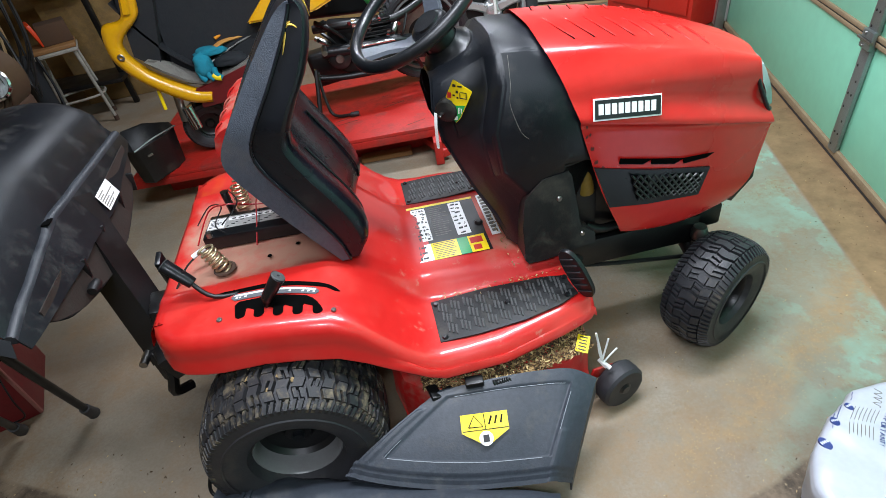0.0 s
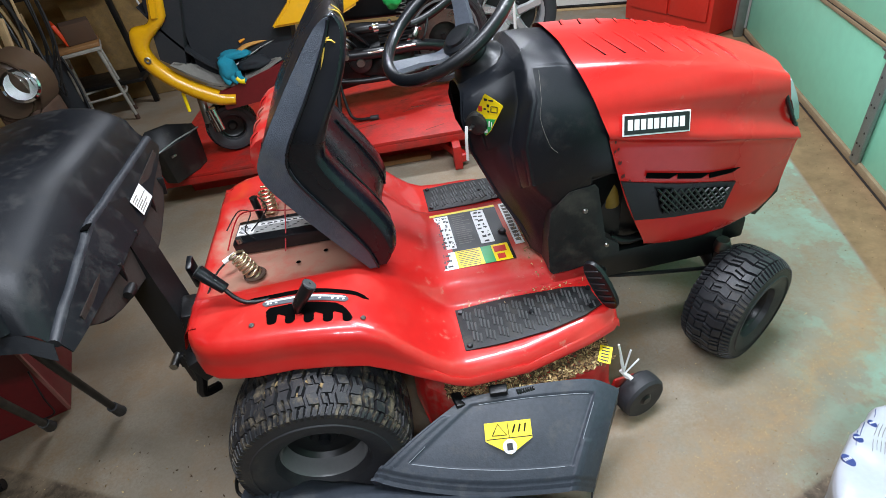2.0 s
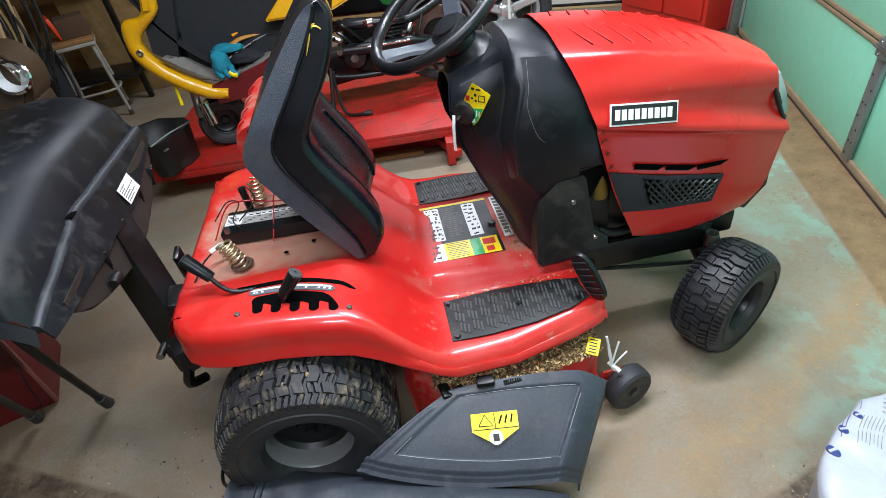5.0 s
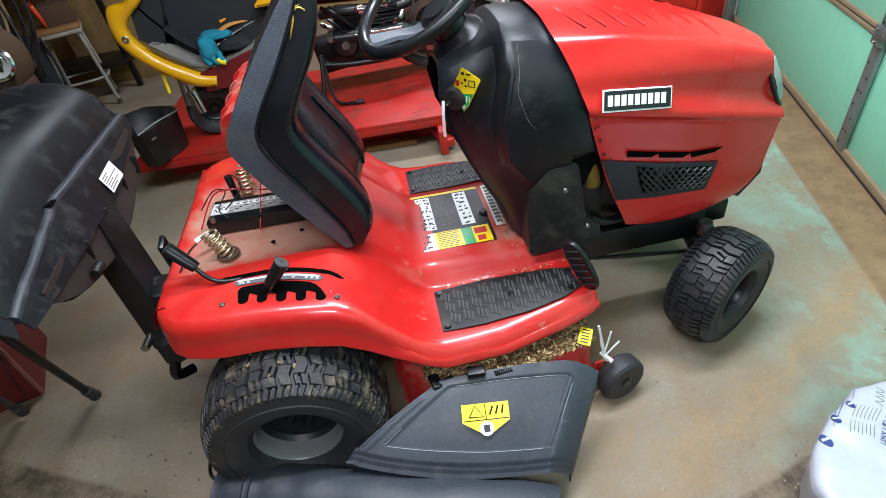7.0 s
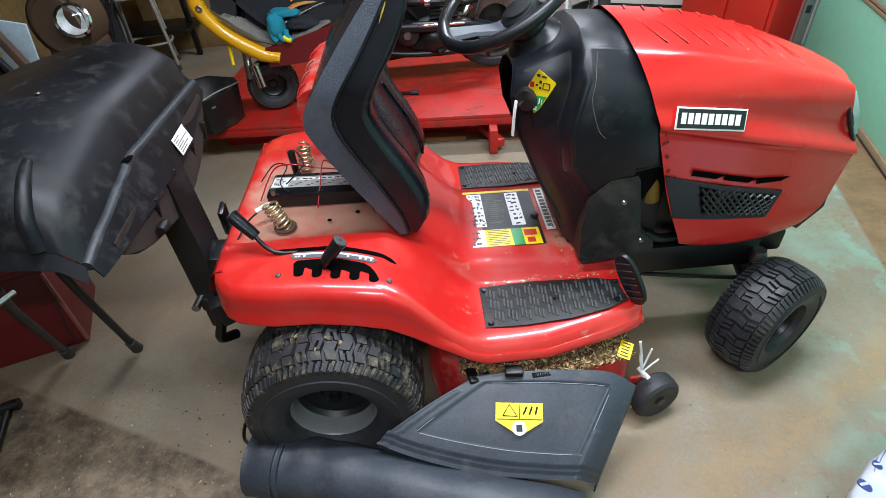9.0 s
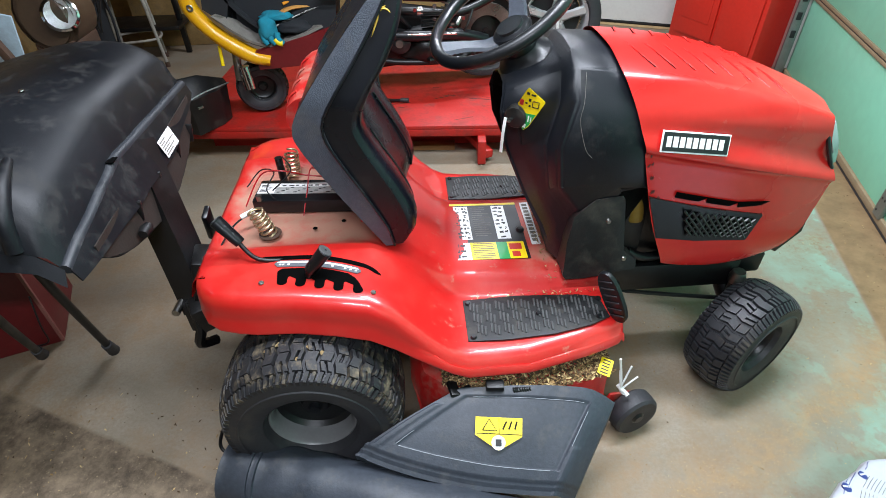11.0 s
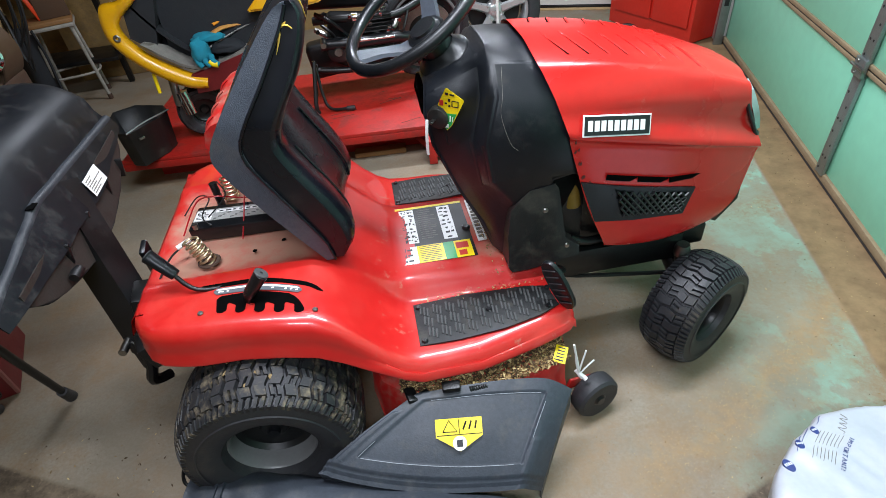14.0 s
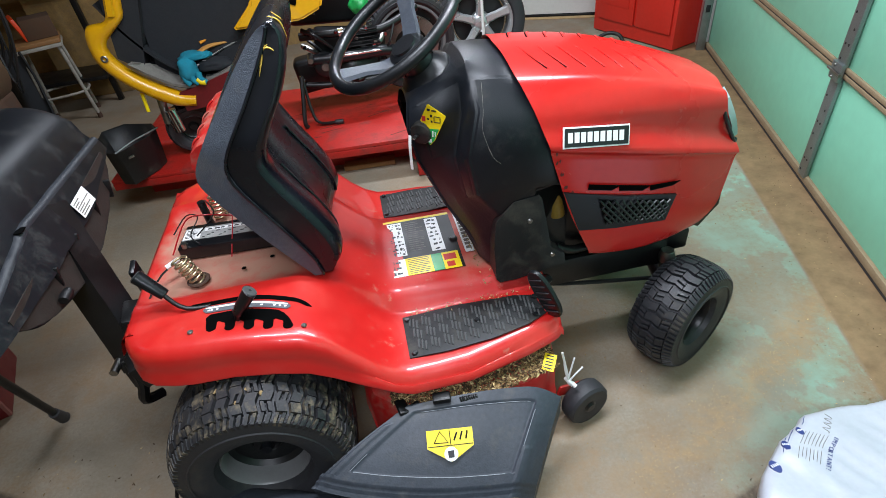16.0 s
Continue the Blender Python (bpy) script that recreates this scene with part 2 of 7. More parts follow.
def rbox(size, m=Matrix(), bevel=0.004, seg=2, bm=None):
    b = bmesh.new()
    bmesh.ops.create_cube(b, size=1)
    for v in b.verts:
        v.co = V(v.co.x * size[0], v.co.y * size[1], v.co.z * size[2])
    if bevel > 0:
        bmesh.ops.bevel(b, geom=list(b.edges), offset=min(bevel, min(size) * 0.49), segments=seg, profile=0.5, affect="EDGES")
    b.transform(m)
    return join(bm, b)


def join(bm, b):
    if bm is None:
        return b
    me = bpy.data.meshes.new("t")
    b.to_mesh(me)
    b.free()
    bm.from_mesh(me)
    bpy.data.meshes.remove(me)
    return bm


def loft(rings, closed=True, cap=True, bm=None, loop=False):
    bm = bm or bmesh.new()
    vs = [[bm.verts.new(p) for p in r] for r in rings]
    n = len(rings[0])
    pairs = list(zip(vs, vs[1:])) + ([(vs[-1], vs[0])] if loop else [])
    for a, b in pairs:
        for i in range(n if closed else n - 1):
            j = (i + 1) % n
            bm.faces.new((a[i], a[j], b[j], b[i]))
    if cap and closed and not loop:
        bm.faces.new(vs[0][::-1])
        bm.faces.new(vs[-1])
    bmesh.ops.recalc_face_normals(bm, faces=list(bm.faces))
    return bm


def lathe(prof, n=40, m=Matrix(), bm=None, arc=2 * math.pi):
    """prof: (radius, along) pairs turned about the local y axis."""
    full = abs(arc - 2 * math.pi) < 1e-6
    rings = []
    for i in range(n if full else n + 1):
        a = arc * i / n
        rings.append([m @ V(r * math.cos(a), y, r * math.sin(a)) for r, y in prof])
    return loft(rings, closed=False, cap=False, bm=bm, loop=full)


def smooth_path(pts, k=6):
    pts = [Vector(p) for p in pts]
    out = []
    for i in range(len(pts) - 1):
        p0, p1, p2, p3 = pts[max(i - 1, 0)], pts[i], pts[i + 1], pts[min(i + 2, len(pts) - 1)]
        for j in range(k):
            t = j / k
            out.append(0.5 * (2 * p1 + (p2 - p0) * t + (2 * p0 - 5 * p1 + 4 * p2 - p3) * t * t + (3 * p1 - p0 - 3 * p2 + p3) * t ** 3))
    out.append(pts[-1])
    return out


def tube(pts, r, n=10, k=6, bm=None, flat=1.0):
    """r: one radius, or a function of 0..1 along the way."""
    P = smooth_path(pts, k) if k > 1 else [Vector(p) for p in pts]
    up = V(0, 0, 1)
    rings = []
    for i, p in enumerate(P):
        d = (P[min(i + 1, len(P) - 1)] - P[max(i - 1, 0)]).normalized()
        s = d.cross(up)
        if s.length < 1e-3:
            s = d.cross(V(0, 1, 0))
        s.normalize()
        u = s.cross(d).normalized()
        up = u
        rad = r(i / (len(P) - 1)) if callable(r) else r
        rings.append([p + rad * (math.cos(a) * s + flat * math.sin(a) * u) for a in [2 * math.pi * j / n for j in range(n)]])
    return loft(rings, bm=bm)


def plate(poly, thick, m=Matrix(), bevel=0.0, bm=None):
    """A flat outline (x, y) with thickness along -z."""
    b = bmesh.new()
    top = [b.verts.new((x, y, 0)) for x, y in poly]
    bot = [b.verts.new((x, y, -thick)) for x, y in poly]
    b.faces.new(top)
    b.faces.new(bot[::-1])
    for i in range(len(poly)):
        j = (i + 1) % len(poly)
        b.faces.new((top[i], bot[i], bot[j], top[j]))
    bmesh.ops.recalc_face_normals(b, faces=list(b.faces))
    if bevel:
        bmesh.ops.bevel(b, geom=[e for e in b.edges if abs(e.verts[0].co.z - e.verts[1].co.z) < 1e-6], offset=bevel, segments=2, profile=0.5, affect="EDGES")
    b.transform(m)
    return join(bm, b)


def grid(fn, nu, nv, thick=0.0, bm=None):
    """A sheet from fn(u, v), u and v in 0..1, with thickness."""
    b = bmesh.new()
    vs = [[b.verts.new(fn(i / nu, j / nv)) for j in range(nv + 1)] for i in range(nu + 1)]
    for i in range(nu):
        for j in range(nv):
            b.faces.new((vs[i][j], vs[i + 1][j], vs[i + 1][j + 1], vs[i][j + 1]))
    if thick:
        bmesh.ops.recalc_face_normals(b, faces=list(b.faces))
        bmesh.ops.solidify(b, geom=list(b.faces), thickness=thick)
    return join(bm, b)


def frame_on(origin, xdir, ydir):
    """A pose with its x along xdir and its y near ydir."""
    x = Vector(xdir).normalized()
    z = x.cross(Vector(ydir)).normalized()
    y = z.cross(x)
    return Matrix(((x.x, y.x, z.x, origin[0]), (x.y, y.y, z.y, origin[1]), (x.z, y.z, z.z, origin[2]), (0, 0, 0, 1)))


def bolt(p, r=0.006, h=0.004, nrm=(0, 0, 1), bm=None):
    q = Vector(nrm).to_track_quat("Y", "Z").to_matrix().to_4x4()
    return lathe([(0.0001, h), (r * 0.7, h), (r, h * 0.3), (r, 0)], 12, Matrix.Translation(p) @ q, bm)


def interp(x, xs, ys):
    return float(np.interp(x, xs, ys))


# ---- the garage ----
WALL_A = radians(-18.5)
DW = Matrix.Translation((2.40, 0.30, 0)) @ Matrix.Rotation(WALL_A, 4, "Z")  # y runs along the door, x points out of the room


def floor_material():
    m = bpy.data.materials.new("worn_painted_concrete")
    m.use_nodes = True
    N, Lk = m.node_tree.nodes, m.node_tree.links
    b = N["Principled BSDF"]
    tc = N.new("ShaderNodeTexCoord")

    def noise(scale, detail=8, rough=0.6):
        n = N.new("ShaderNodeTexNoise")
        n.inputs["Scale"].default_value, n.inputs["Detail"].default_value, n.inputs["Roughness"].default_value = scale, detail, rough
        Lk.new(tc.outputs["Object"], n.inputs["Vector"])
        return n.outputs["Fac"]

    def ramp(src, a, z, lo=0.0, hi=1.0):
        r = N.new("ShaderNodeMapRange")
        r.inputs[1].default_value, r.inputs[2].default_value, r.inputs[3].default_value, r.inputs[4].default_value = a, z, lo, hi
        Lk.new(src, r.inputs[0])
        return r.outputs[0]

    def mix(fac, a, c):
        x = N.new("ShaderNodeMix")
        x.data_type = "RGBA"
        Lk.new(fac, x.inputs[0])
        for sock, val in ((x.inputs[6], a), (x.inputs[7], c)):
            if hasattr(val, "type"):
                Lk.new(val, sock)
            else:
                sock.default_value = (*val, 1)
        return x.outputs[2]

    def math_(op, a, c):
        x = N.new("ShaderNodeMath")
        x.operation = op
        for sock, val in zip(x.inputs, (a, c)):
            if hasattr(val, "type"):
                Lk.new(val, sock)
            else:
                sock.default_value = val
        return x.outputs[0]

    sep = N.new("ShaderNodeSeparateXYZ")
    Lk.new(tc.outputs["Object"], sep.inputs[0])
    X, Y = sep.outputs[0], sep.outputs[1]
    # bare concrete
    base = mix(ramp(noise(2.2), 0.35, 0.65), (0.215, 0.18, 0.132), (0.325, 0.28, 0.218))
    base = mix(ramp(noise(90, 6, 0.8), 0.42, 0.62, 0, 0.5), base, (0.17, 0.135, 0.09))
    base = mix(ramp(noise(7, 8, 0.7), 0.5, 0.75, 0, 0.45), base, (0.19, 0.163, 0.123))
    # old green paint, worn through, on the strip in front of the door
    side = math_("SUBTRACT", X, math_("ADD", math_("MULTIPLY", Y, 0.314), 2.070))      # 0 at the edge of the paint
    near = ramp(math_("ADD", side, math_("MULTIPLY", noise(2.2, 6), 0.9)), -0.16, 0.14)
    worn = ramp(noise(2.7, 12, 0.62), 0.485, 0.53)
    paint = math_("MULTIPLY", near, math_("MAXIMUM", worn, 0.38))
    inside = ramp(side, -0.012, 0.0, 1, 0)
    paint = math_("MULTIPLY", paint, inside)
    base = mix(math_("MULTIPLY", paint, 0.85), base, (0.235, 0.43, 0.325))
    # scratches down to pale concrete and small dark flakes
    base = mix(ramp(noise(28, 10, 0.75), 0.60, 0.70, 0, 0.3), base, (0.40, 0.355, 0.285))
    base = mix(ramp(noise(38, 4, 0.6), 0.31, 0.25, 0, 0.75), base, (0.07, 0.055, 0.035))
    # brown earth stains
    stain = math_("MULTIPLY", ramp(noise(2.1, 12, 0.72), 0.44, 0.58), ramp(noise(55, 6, 0.8), 0.35, 0.6, 0.35, 1))
    base = mix(math_("MULTIPLY", stain, 0.8), base, (0.23, 0.14, 0.065))
    # broad worn areas and rubbed-in soil
    base = mix(ramp(noise(0.9, 5, 0.55), 0.42, 0.6, 0, 0.45), base, (0.19, 0.155, 0.11))
    soil = math_("MULTIPLY", ramp(noise(1.5, 10, 0.7), 0.50, 0.62), ramp(noise(16, 8, 0.8), 0.4, 0.6, 0.2, 1))
    base = mix(math_("MULTIPLY", soil, 0.65), base, (0.25, 0.15, 0.07))
    # a trail of sandy dirt swept along the slab
    trail = math_("SUBTRACT", Y, math_("SUBTRACT", math_("MULTIPLY", X, 0.49), 1.25))
    trail = math_("ABSOLUTE", math_("ADD", trail, math_("MULTIPLY", math_("SUBTRACT", noise(4, 8), 0.5), 0.35)), 0)
    sandy = math_("MULTIPLY", ramp(trail, 0.11, 0.0), ramp(noise(24, 10, 0.8), 0.36, 0.6, 0.1, 1))
    sandy = math_("MULTIPLY", sandy, ramp(X, 0.8, 1.1))
    base = mix(math_("MULTIPLY", sandy, 0.75), base, (0.33, 0.21, 0.10))
    # bare earthy strip next to the door
    strip = mix(ramp(noise(9, 10, 0.7), 0.35, 0.7), (0.27, 0.175, 0.085), (0.15, 0.095, 0.045))
    base = mix(ramp(side, -0.004, 0.008), base, strip)
    # rough dark floor beyond the slab's edge
    seam = math_("ADD", Y, math_("ADD", math_("MULTIPLY", X, 0.476), 0.703))
    seam_b = math_("ADD", Y, math_("SUBTRACT", 1.135, math_("MULTIPLY", X, 0.26)))
    seam = math_("MINIMUM", seam, seam_b)
    seam = math_("ADD", seam, math_("MULTIPLY", noise(7, 6), 0.03))
    dark = mix(ramp(noise(11, 12, 0.75), 0.38, 0.66), (0.06, 0.043, 0.027), (0.235, 0.175, 0.115))
    dark = mix(ramp(noise(70, 3), 0.62, 0.72), dark, (0.3, 0.23, 0.14))
    base = mix(ramp(seam, 0.0, -0.015), base, dark)
    Lk.new(base, b.inputs["Base Color"])
    Lk.new(ramp(noise(5), 0.3, 0.7, 0.55, 0.85), b.inputs["Roughness"])
    bp = N.new("ShaderNodeBump")
    bp.inputs["Strength"].default_value, bp.inputs["Distance"].default_value = 0.35, 0.004
    Lk.new(noise(45, 8), bp.inputs["Height"])
    Lk.new(bp.outputs[0], b.inputs["Normal"])
    return m


floor = part("floor", rbox((9, 9, 0.2), pose(-0.6, 0.6, -0.1), 0), floor_material())
tagged(floor, "worn concrete floor with patches of old green paint", "floor", kind="structure")
# grey of the closing walls, kept dark to limit bounced light
WALLP = mat("grey_wall_board", srgb("4c4842"), 0.8, var=0.15, scale=2, bump=0.2, dirt=(0.12, 0.09, 0.06), dirt_amt=0.3)
OSB = mat("chipboard_wall", srgb("947749"), 0.8, var=0.35, scale=25, bump=0.4, dirt=(0.2, 0.14, 0.08), dirt_amt=0.4, dscale=14)
for nm, sz, m, mt, lb in (
        ("wall_north", (9, 0.15, 2.7), pose(-0.4, 4.2, 1.35), OSB, "chipboard back wall of the garage"),
        ("wall_west", (0.15, 8.4, 2.7), pose(-2.75, 0.4, 1.35), OSB, "chipboard side wall of the garage"),
        ("wall_south", (9, 0.15, 2.7), pose(-0.4, -3.2, 1.35), WALLP, "plain grey wall")):
    tagged(part(nm, rbox(sz, m, 0.0), mt), lb, "wall", kind="structure")
# unseen ceiling added to close the room, dark so that it returns little light
tagged(part("ceiling", rbox((9, 9, 0.1), pose(-0.6, 0.6, 2.75), 0), mat("dark_ceiling", srgb("4a4845"), 0.8, var=0.06)), "plain dark grey ceiling added to close the garage", "ceiling", kind="structure")


PALEBROWN = mat("dirty_tan_strip", srgb("8d7a5e"), 0.7, var=0.25, scale=14)


def garage_door():
    t = thing("garage_door", (2.40, 0.30, 0), "green painted sectional garage door with steel stiles", "garage door", kind="structure")
    pitch, mid, length = 0.535, -0.7, 5.6
    for i in range(5):
        b = rbox((0.04, length, pitch - 0.012), DW @ pose(0.03, mid, 0.02 + pitch * (i + 0.5)), 0.004)
        part("panel", b, DOORGREEN, t)
        if i:
            for dz in (-0.0125, 0.0125):
                part("joint_strip", rbox((0.014, length, 0.019), DW @ pose(0.004, mid, 0.02 + pitch * i + dz), 0.003), PALEBROWN, t, "dirty tan strip along the section joint")
            part("joint_gap", rbox((0.006, length, 0.007), DW @ pose(0.003, mid, 0.02 + pitch * i), 0), BLACKINK, t)
    for y in (-2.3, -1.05, 0.19):
        for i in range(5):
            st = part("stile", rbox((0.02, 0.068, pitch - 0.04), DW @ pose(-0.006, y, 0.022 + pitch * (i + 0.5)), 0.003), GALV, t, "grey steel stile with punched holes")
            hb = bmesh.new()
            for k in range(7):
                for dy in (-0.014, 0.014):
                    if (k + (dy > 0)) % 3:
                        hb = lathe([(0.0001, 0.001), (0.0055, 0.001), (0.0055, 0)], 10, DW @ pose(-0.0165, y + dy, 0.07 + pitch * i + 0.062 * k, 0, 0, 90), hb)
            part("punched_hole", hb, BLACKINK, st)
        for i in (1, 2):
            h = part("hinge", rbox((0.02, 0.085, 0.075), DW @ pose(-0.018, y, 0.02 + pitch * i), 0.004), GALV, t, "grey steel hinge")
            part("hinge_pin", tube([DW @ V(-0.03, y - 0.055, 0.02 + pitch * i), DW @ V(-0.03, y + 0.055, 0.02 + pitch * i)], 0.007, 10, 1), STEEL, h)
            for dz in (-0.026, 0.026):
                part("hinge_bolt", bolt(DW @ V(-0.028, y + 0.012, 0.02 + pitch * i + dz), 0.007, 0.006, DW.to_3x3() @ V(-1, 0, 0)), STEEL, h)
    part("bottom_rail", rbox((0.02, length, 0.036), DW @ pose(0.003, mid, 0.034), 0.004), PALEBROWN, t, "dirty tan bottom rail")
    part("bottom_seal", rbox((0.03, length, 0.015), DW @ pose(0.010, mid, 0.0078), 0.005), RUBBER, t, "dark rubber bottom seal")
    # track at the far end
    part("track", rbox((0.06, 0.03, 2.4), DW @ pose(-0.045, 2.08, 1.2), 0.004), GALV, t, "grey steel roller track")
    for z in (0.3, 0.42, 0.54, 0.66, 0.78):
        part("track_slot", rbox((0.03, 0.004, 0.05), DW @ pose(-0.045, 2.063, z), 0.001), BLACKINK, t)
    part("jamb", rbox((0.1, 0.12, 2.5), DW @ pose(0.0, 2.20, 1.25), 0.004), WHITEPAINT, t, "pale painted jamb")
    return t


garage_door()

# closing wall beyond the door's end and above it
tagged(part("wall_east", rbox((0.15, 2.4, 2.7), DW @ pose(0.16, 3.35, 1.35), 0), WALLP), "plain grey wall beside the garage door", "wall", kind="structure")
tagged(part("wall_east_corner", rbox((0.15, 0.5, 2.7), DW @ pose(0.12, -3.74, 1.35), 0), WALLP), "plain grey wall beside the garage door", "wall", kind="structure")
# ---- the riding mower: origin under the rear axle, x forward, y to its left ----
tractor = thing("riding_mower", (0.6, 0, 0), "red riding lawn mower with black dash and a seat folded forward", "riding mower")

# fender and footrest shell
FX = [-0.288, -0.284, -0.274, -0.258, -0.235, -0.20, -0.15, -0.1, 0.0, 0.1, 0.18, 0.24, 0.29, 0.34, 0.385, 0.43, 0.5, 0.6, 0.7, 0.78, 0.84, 0.875, 0.89]
F_W = ([-0.288, -0.284, -0.274, -0.258, -0.235, -0.20, -0.15, -0.1, 0.0, 0.2, 0.4, 0.6, 0.8, 0.875, 0.89], [0.25, 0.30, 0.345, 0.38, 0.41, 0.432, 0.446, 0.453, 0.46, 0.485, 0.505, 0.492, 0.437, 0.405, 0.39])
F_P = ([-0.288, -0.274, -0.27, -0.2, 0.05, 0.18, 0.25, 0.33, 0.40, 0.45, 0.85, 0.89], [0.56, 0.60, 0.617, 0.622, 0.622, 0.612, 0.575, 0.475, 0.41, 0.395, 0.395, 0.385])
F_C = ([-0.288, -0.274, -0.27, -0.22, 0.18, 0.25, 0.31, 0.36, 0.42, 0.7, 0.8, 0.89], [0.56, 0.60, 0.612, 0.60, 0.60, 0.595, 0.545, 0.49, 0.455, 0.44, 0.44, 0.44])
F_S = ([-0.288, -0.274, -0.25, -0.2, -0.1, 0.05, 0.2, 0.3, 0.42, 0.6, 0.89], [0.56, 0.545, 0.53, 0.522, 0.52, 0.525, 0.50, 0.43, 0.355, 0.345, 0.335])


def fender_section(x):
    w, zp, zc, zs = (interp(x, *t) for t in (F_W, F_P, F_C, F_S))
    lip = 0.012 * min(1, max(0.0, (x + 0.288) / 0.05))
    half = [(0.0, zc), (0.10, zc), (0.175, zc - 0.001), (0.205, zc - 0.012 if x > 0.35 else zc), (0.225, (zp + zc) / 2), (0.245, zp + 0.004), (0.265, zp), (0.35, zp),
            (w - 0.055, zp), (w - 0.03, zp - 0.003), (w - 0.012, zp - 0.014), (w - 0.003, zp - 0.034), (w, (zp - 0.034 + zs + 0.02) / 2), (w + 0.002, zs + 0.018), (w + lip, zs + 0.004), (w + lip, zs - 0.004), (w + 0.002, zs - 0.004)]
    return [V(x, -y, z) for y, z in half[::-1]] + [V(x, y, z) for y, z in half[1:]]


b = loft([fender_section(x) for x in FX], closed=False, cap=False)
# rear apron
rear = fender_section(FX[0])
b = loft([rear, [V(p.x - 0.002, p.y, min(p.z, 0.55)) for p in rear]], closed=False, cap=False, bm=b)
front = fender_section(FX[-1])
b = loft([front, [V(p.x + 0.006, p.y, p.z - 0.008) for p in front], [V(p.x + 0.008, p.y, min(p.z - 0.008, 0.345)) for p in front]], closed=False, cap=False, bm=b)
bmesh.ops.remove_doubles(b, verts=list(b.verts), dist=0.0004)
bmesh.ops.recalc_face_normals(b, faces=list(b.faces))
fender = part("fender", b, RED_FENDER, tractor, "glossy red steel fender and footrest shell, dusty", angle=50)
wall_ = fender.modifiers.new("thickness", "SOLIDIFY")
wall_.thickness, wall_.offset = 0.005, -1


def on_fender(x, y):
    """Height of the fender's top at x, y."""
    s = fender_section(x)
    return interp(y, [p.y for p in s[4:-4]], [p.z for p in s[4:-4]])


# rubber foot pads, with raised ribs
WORNRUB = mat("worn_rubber_rib", srgb("444545"), 0.6, var=0.3, scale=20)


def foot_pad(sign):
    outer = [(0.436, 0.433), (0.55, 0.435), (0.68, 0.425), (0.79, 0.40), (0.852, 0.372)]
    inner = [(0.842, 0.29), (0.78, 0.275), (0.6, 0.265), (0.436, 0.272)]
    poly = [(x, sign * y) for x, y in outer + inner]
    if sign < 0:
        poly = poly[::-1]
    pad = part("foot_pad", plate(poly, 0.006, pose(0, 0, 0.4035), 0.002), BLACKDUSTY, fender, "worn black rubber foot pad with ribs")
    for i in range(10):
        rb = bmesh.new()
        x = 0.462 + i * 0.038
        lo = 0.285
        hi = interp(x, [p[0] for p in outer], [p[1] for p in outer]) - 0.018
        n = 3
        for r in range(3):
            for k in range(n):
                y = lo + (hi - lo) * (k + 0.5) / n + 0.006 * (r - 1)
                xx = x + r * 0.0098 + 0.007 * (k - 1)
                rb = rbox((0.0064, (hi - lo) / n * 0.80, 0.006), pose(xx, sign * y, 0.4045, 0, 0, sign * 6), 0.0018, 1, rb)
        part("rib", rb, WORNRUB, pad)
    for x, y in ((0.45, 0.288), (0.452, 0.42), (0.65, 0.345), (0.838, 0.30), (0.82, 0.372)):
        part("rivet", bolt((x, sign * y, 0.4035), 0.009, 0.006), BLACKP, pad)


foot_pad(-1)
foot_pad(1)


# bars of print on a sticker
def sticker(name, m, w, h, base, items, parent, label=""):
    """items: (x, y, w, h, material) on the sticker's own plane, from its lower left."""
    st = part(name, plate([(0, 0), (w, 0), (w, h), (0, h)], 0.0012, m @ pose(0, 0, 0.0014)), base, parent, label)
    for x, y, a, c, mt in items:
        lev = 0.0022 if mt.name in ("black_print", "red_print") else 0.0018
        part("print", plate([(x, y), (x + a, y), (x + a, y + c), (x, y + c)], 0.0005, m @ pose(0, 0, lev)), mt, st)
    return st


# warning label on the tunnel
rnd = random.Random(4)
LM = frame_on((0.43, 0.165, 0.452), (0.0, -1, 0), (1, 0, -0.03))
it = [(0.0, 0.0, 0.012, 0.235, YELLOW), (0.018, 0.012, 0.19, 0.05, WHITE), (0.018, 0.145, 0.19, 0.045, WHITE), (0.225, 0.0, 0.085, 0.05, WHITE), (0.225, 0.05, 0.085, 0.085, YELLOW), (0.225, 0.135, 0.085, 0.035, GREEN), (0.225, 0.17, 0.085, 0.055, YELLOW), (0.235, 0.175, 0.03, 0.04, REDINK), (0.275, 0.18, 0.025, 0.025, REDINK)]
for r in range(8):
    for y_, hgt in ((0.015, 0.021), (0.038, 0.021), (0.149, 0.036)):
        x_ = 0.021 + r * 0.0235
        for k in range(4):
            w_, h_ = rnd.uniform(0.003, 0.010), rnd.uniform(0.002, hgt * 0.4)
            it.append((x_ + rnd.uniform(0, 0.018 - w_), y_ + rnd.uniform(0, hgt - h_), w_, h_, BLACKINK))
for r in range(15):
    it.append((0.026 + r * 0.0115, 0.074, 0.0028, rnd.uniform(0.035, 0.062), GREYMAT))
for r in range(9):
    it.append((0.23 + r * 0.0088, 0.058, 0.0022, rnd.uniform(0.05, 0.07), BLACKINK))
for r in range(3):
    it.append((0.232 + r * 0.027, 0.008, 0.016, 0.006, BLACKINK))
    it.append((0.236 + r * 0.027, 0.018, 0.008, 0.016, BLACKINK))
sticker("warning_label", LM, 0.31, 0.235, BLACKINK, it, fender, "black and yellow safety label with pictograms")
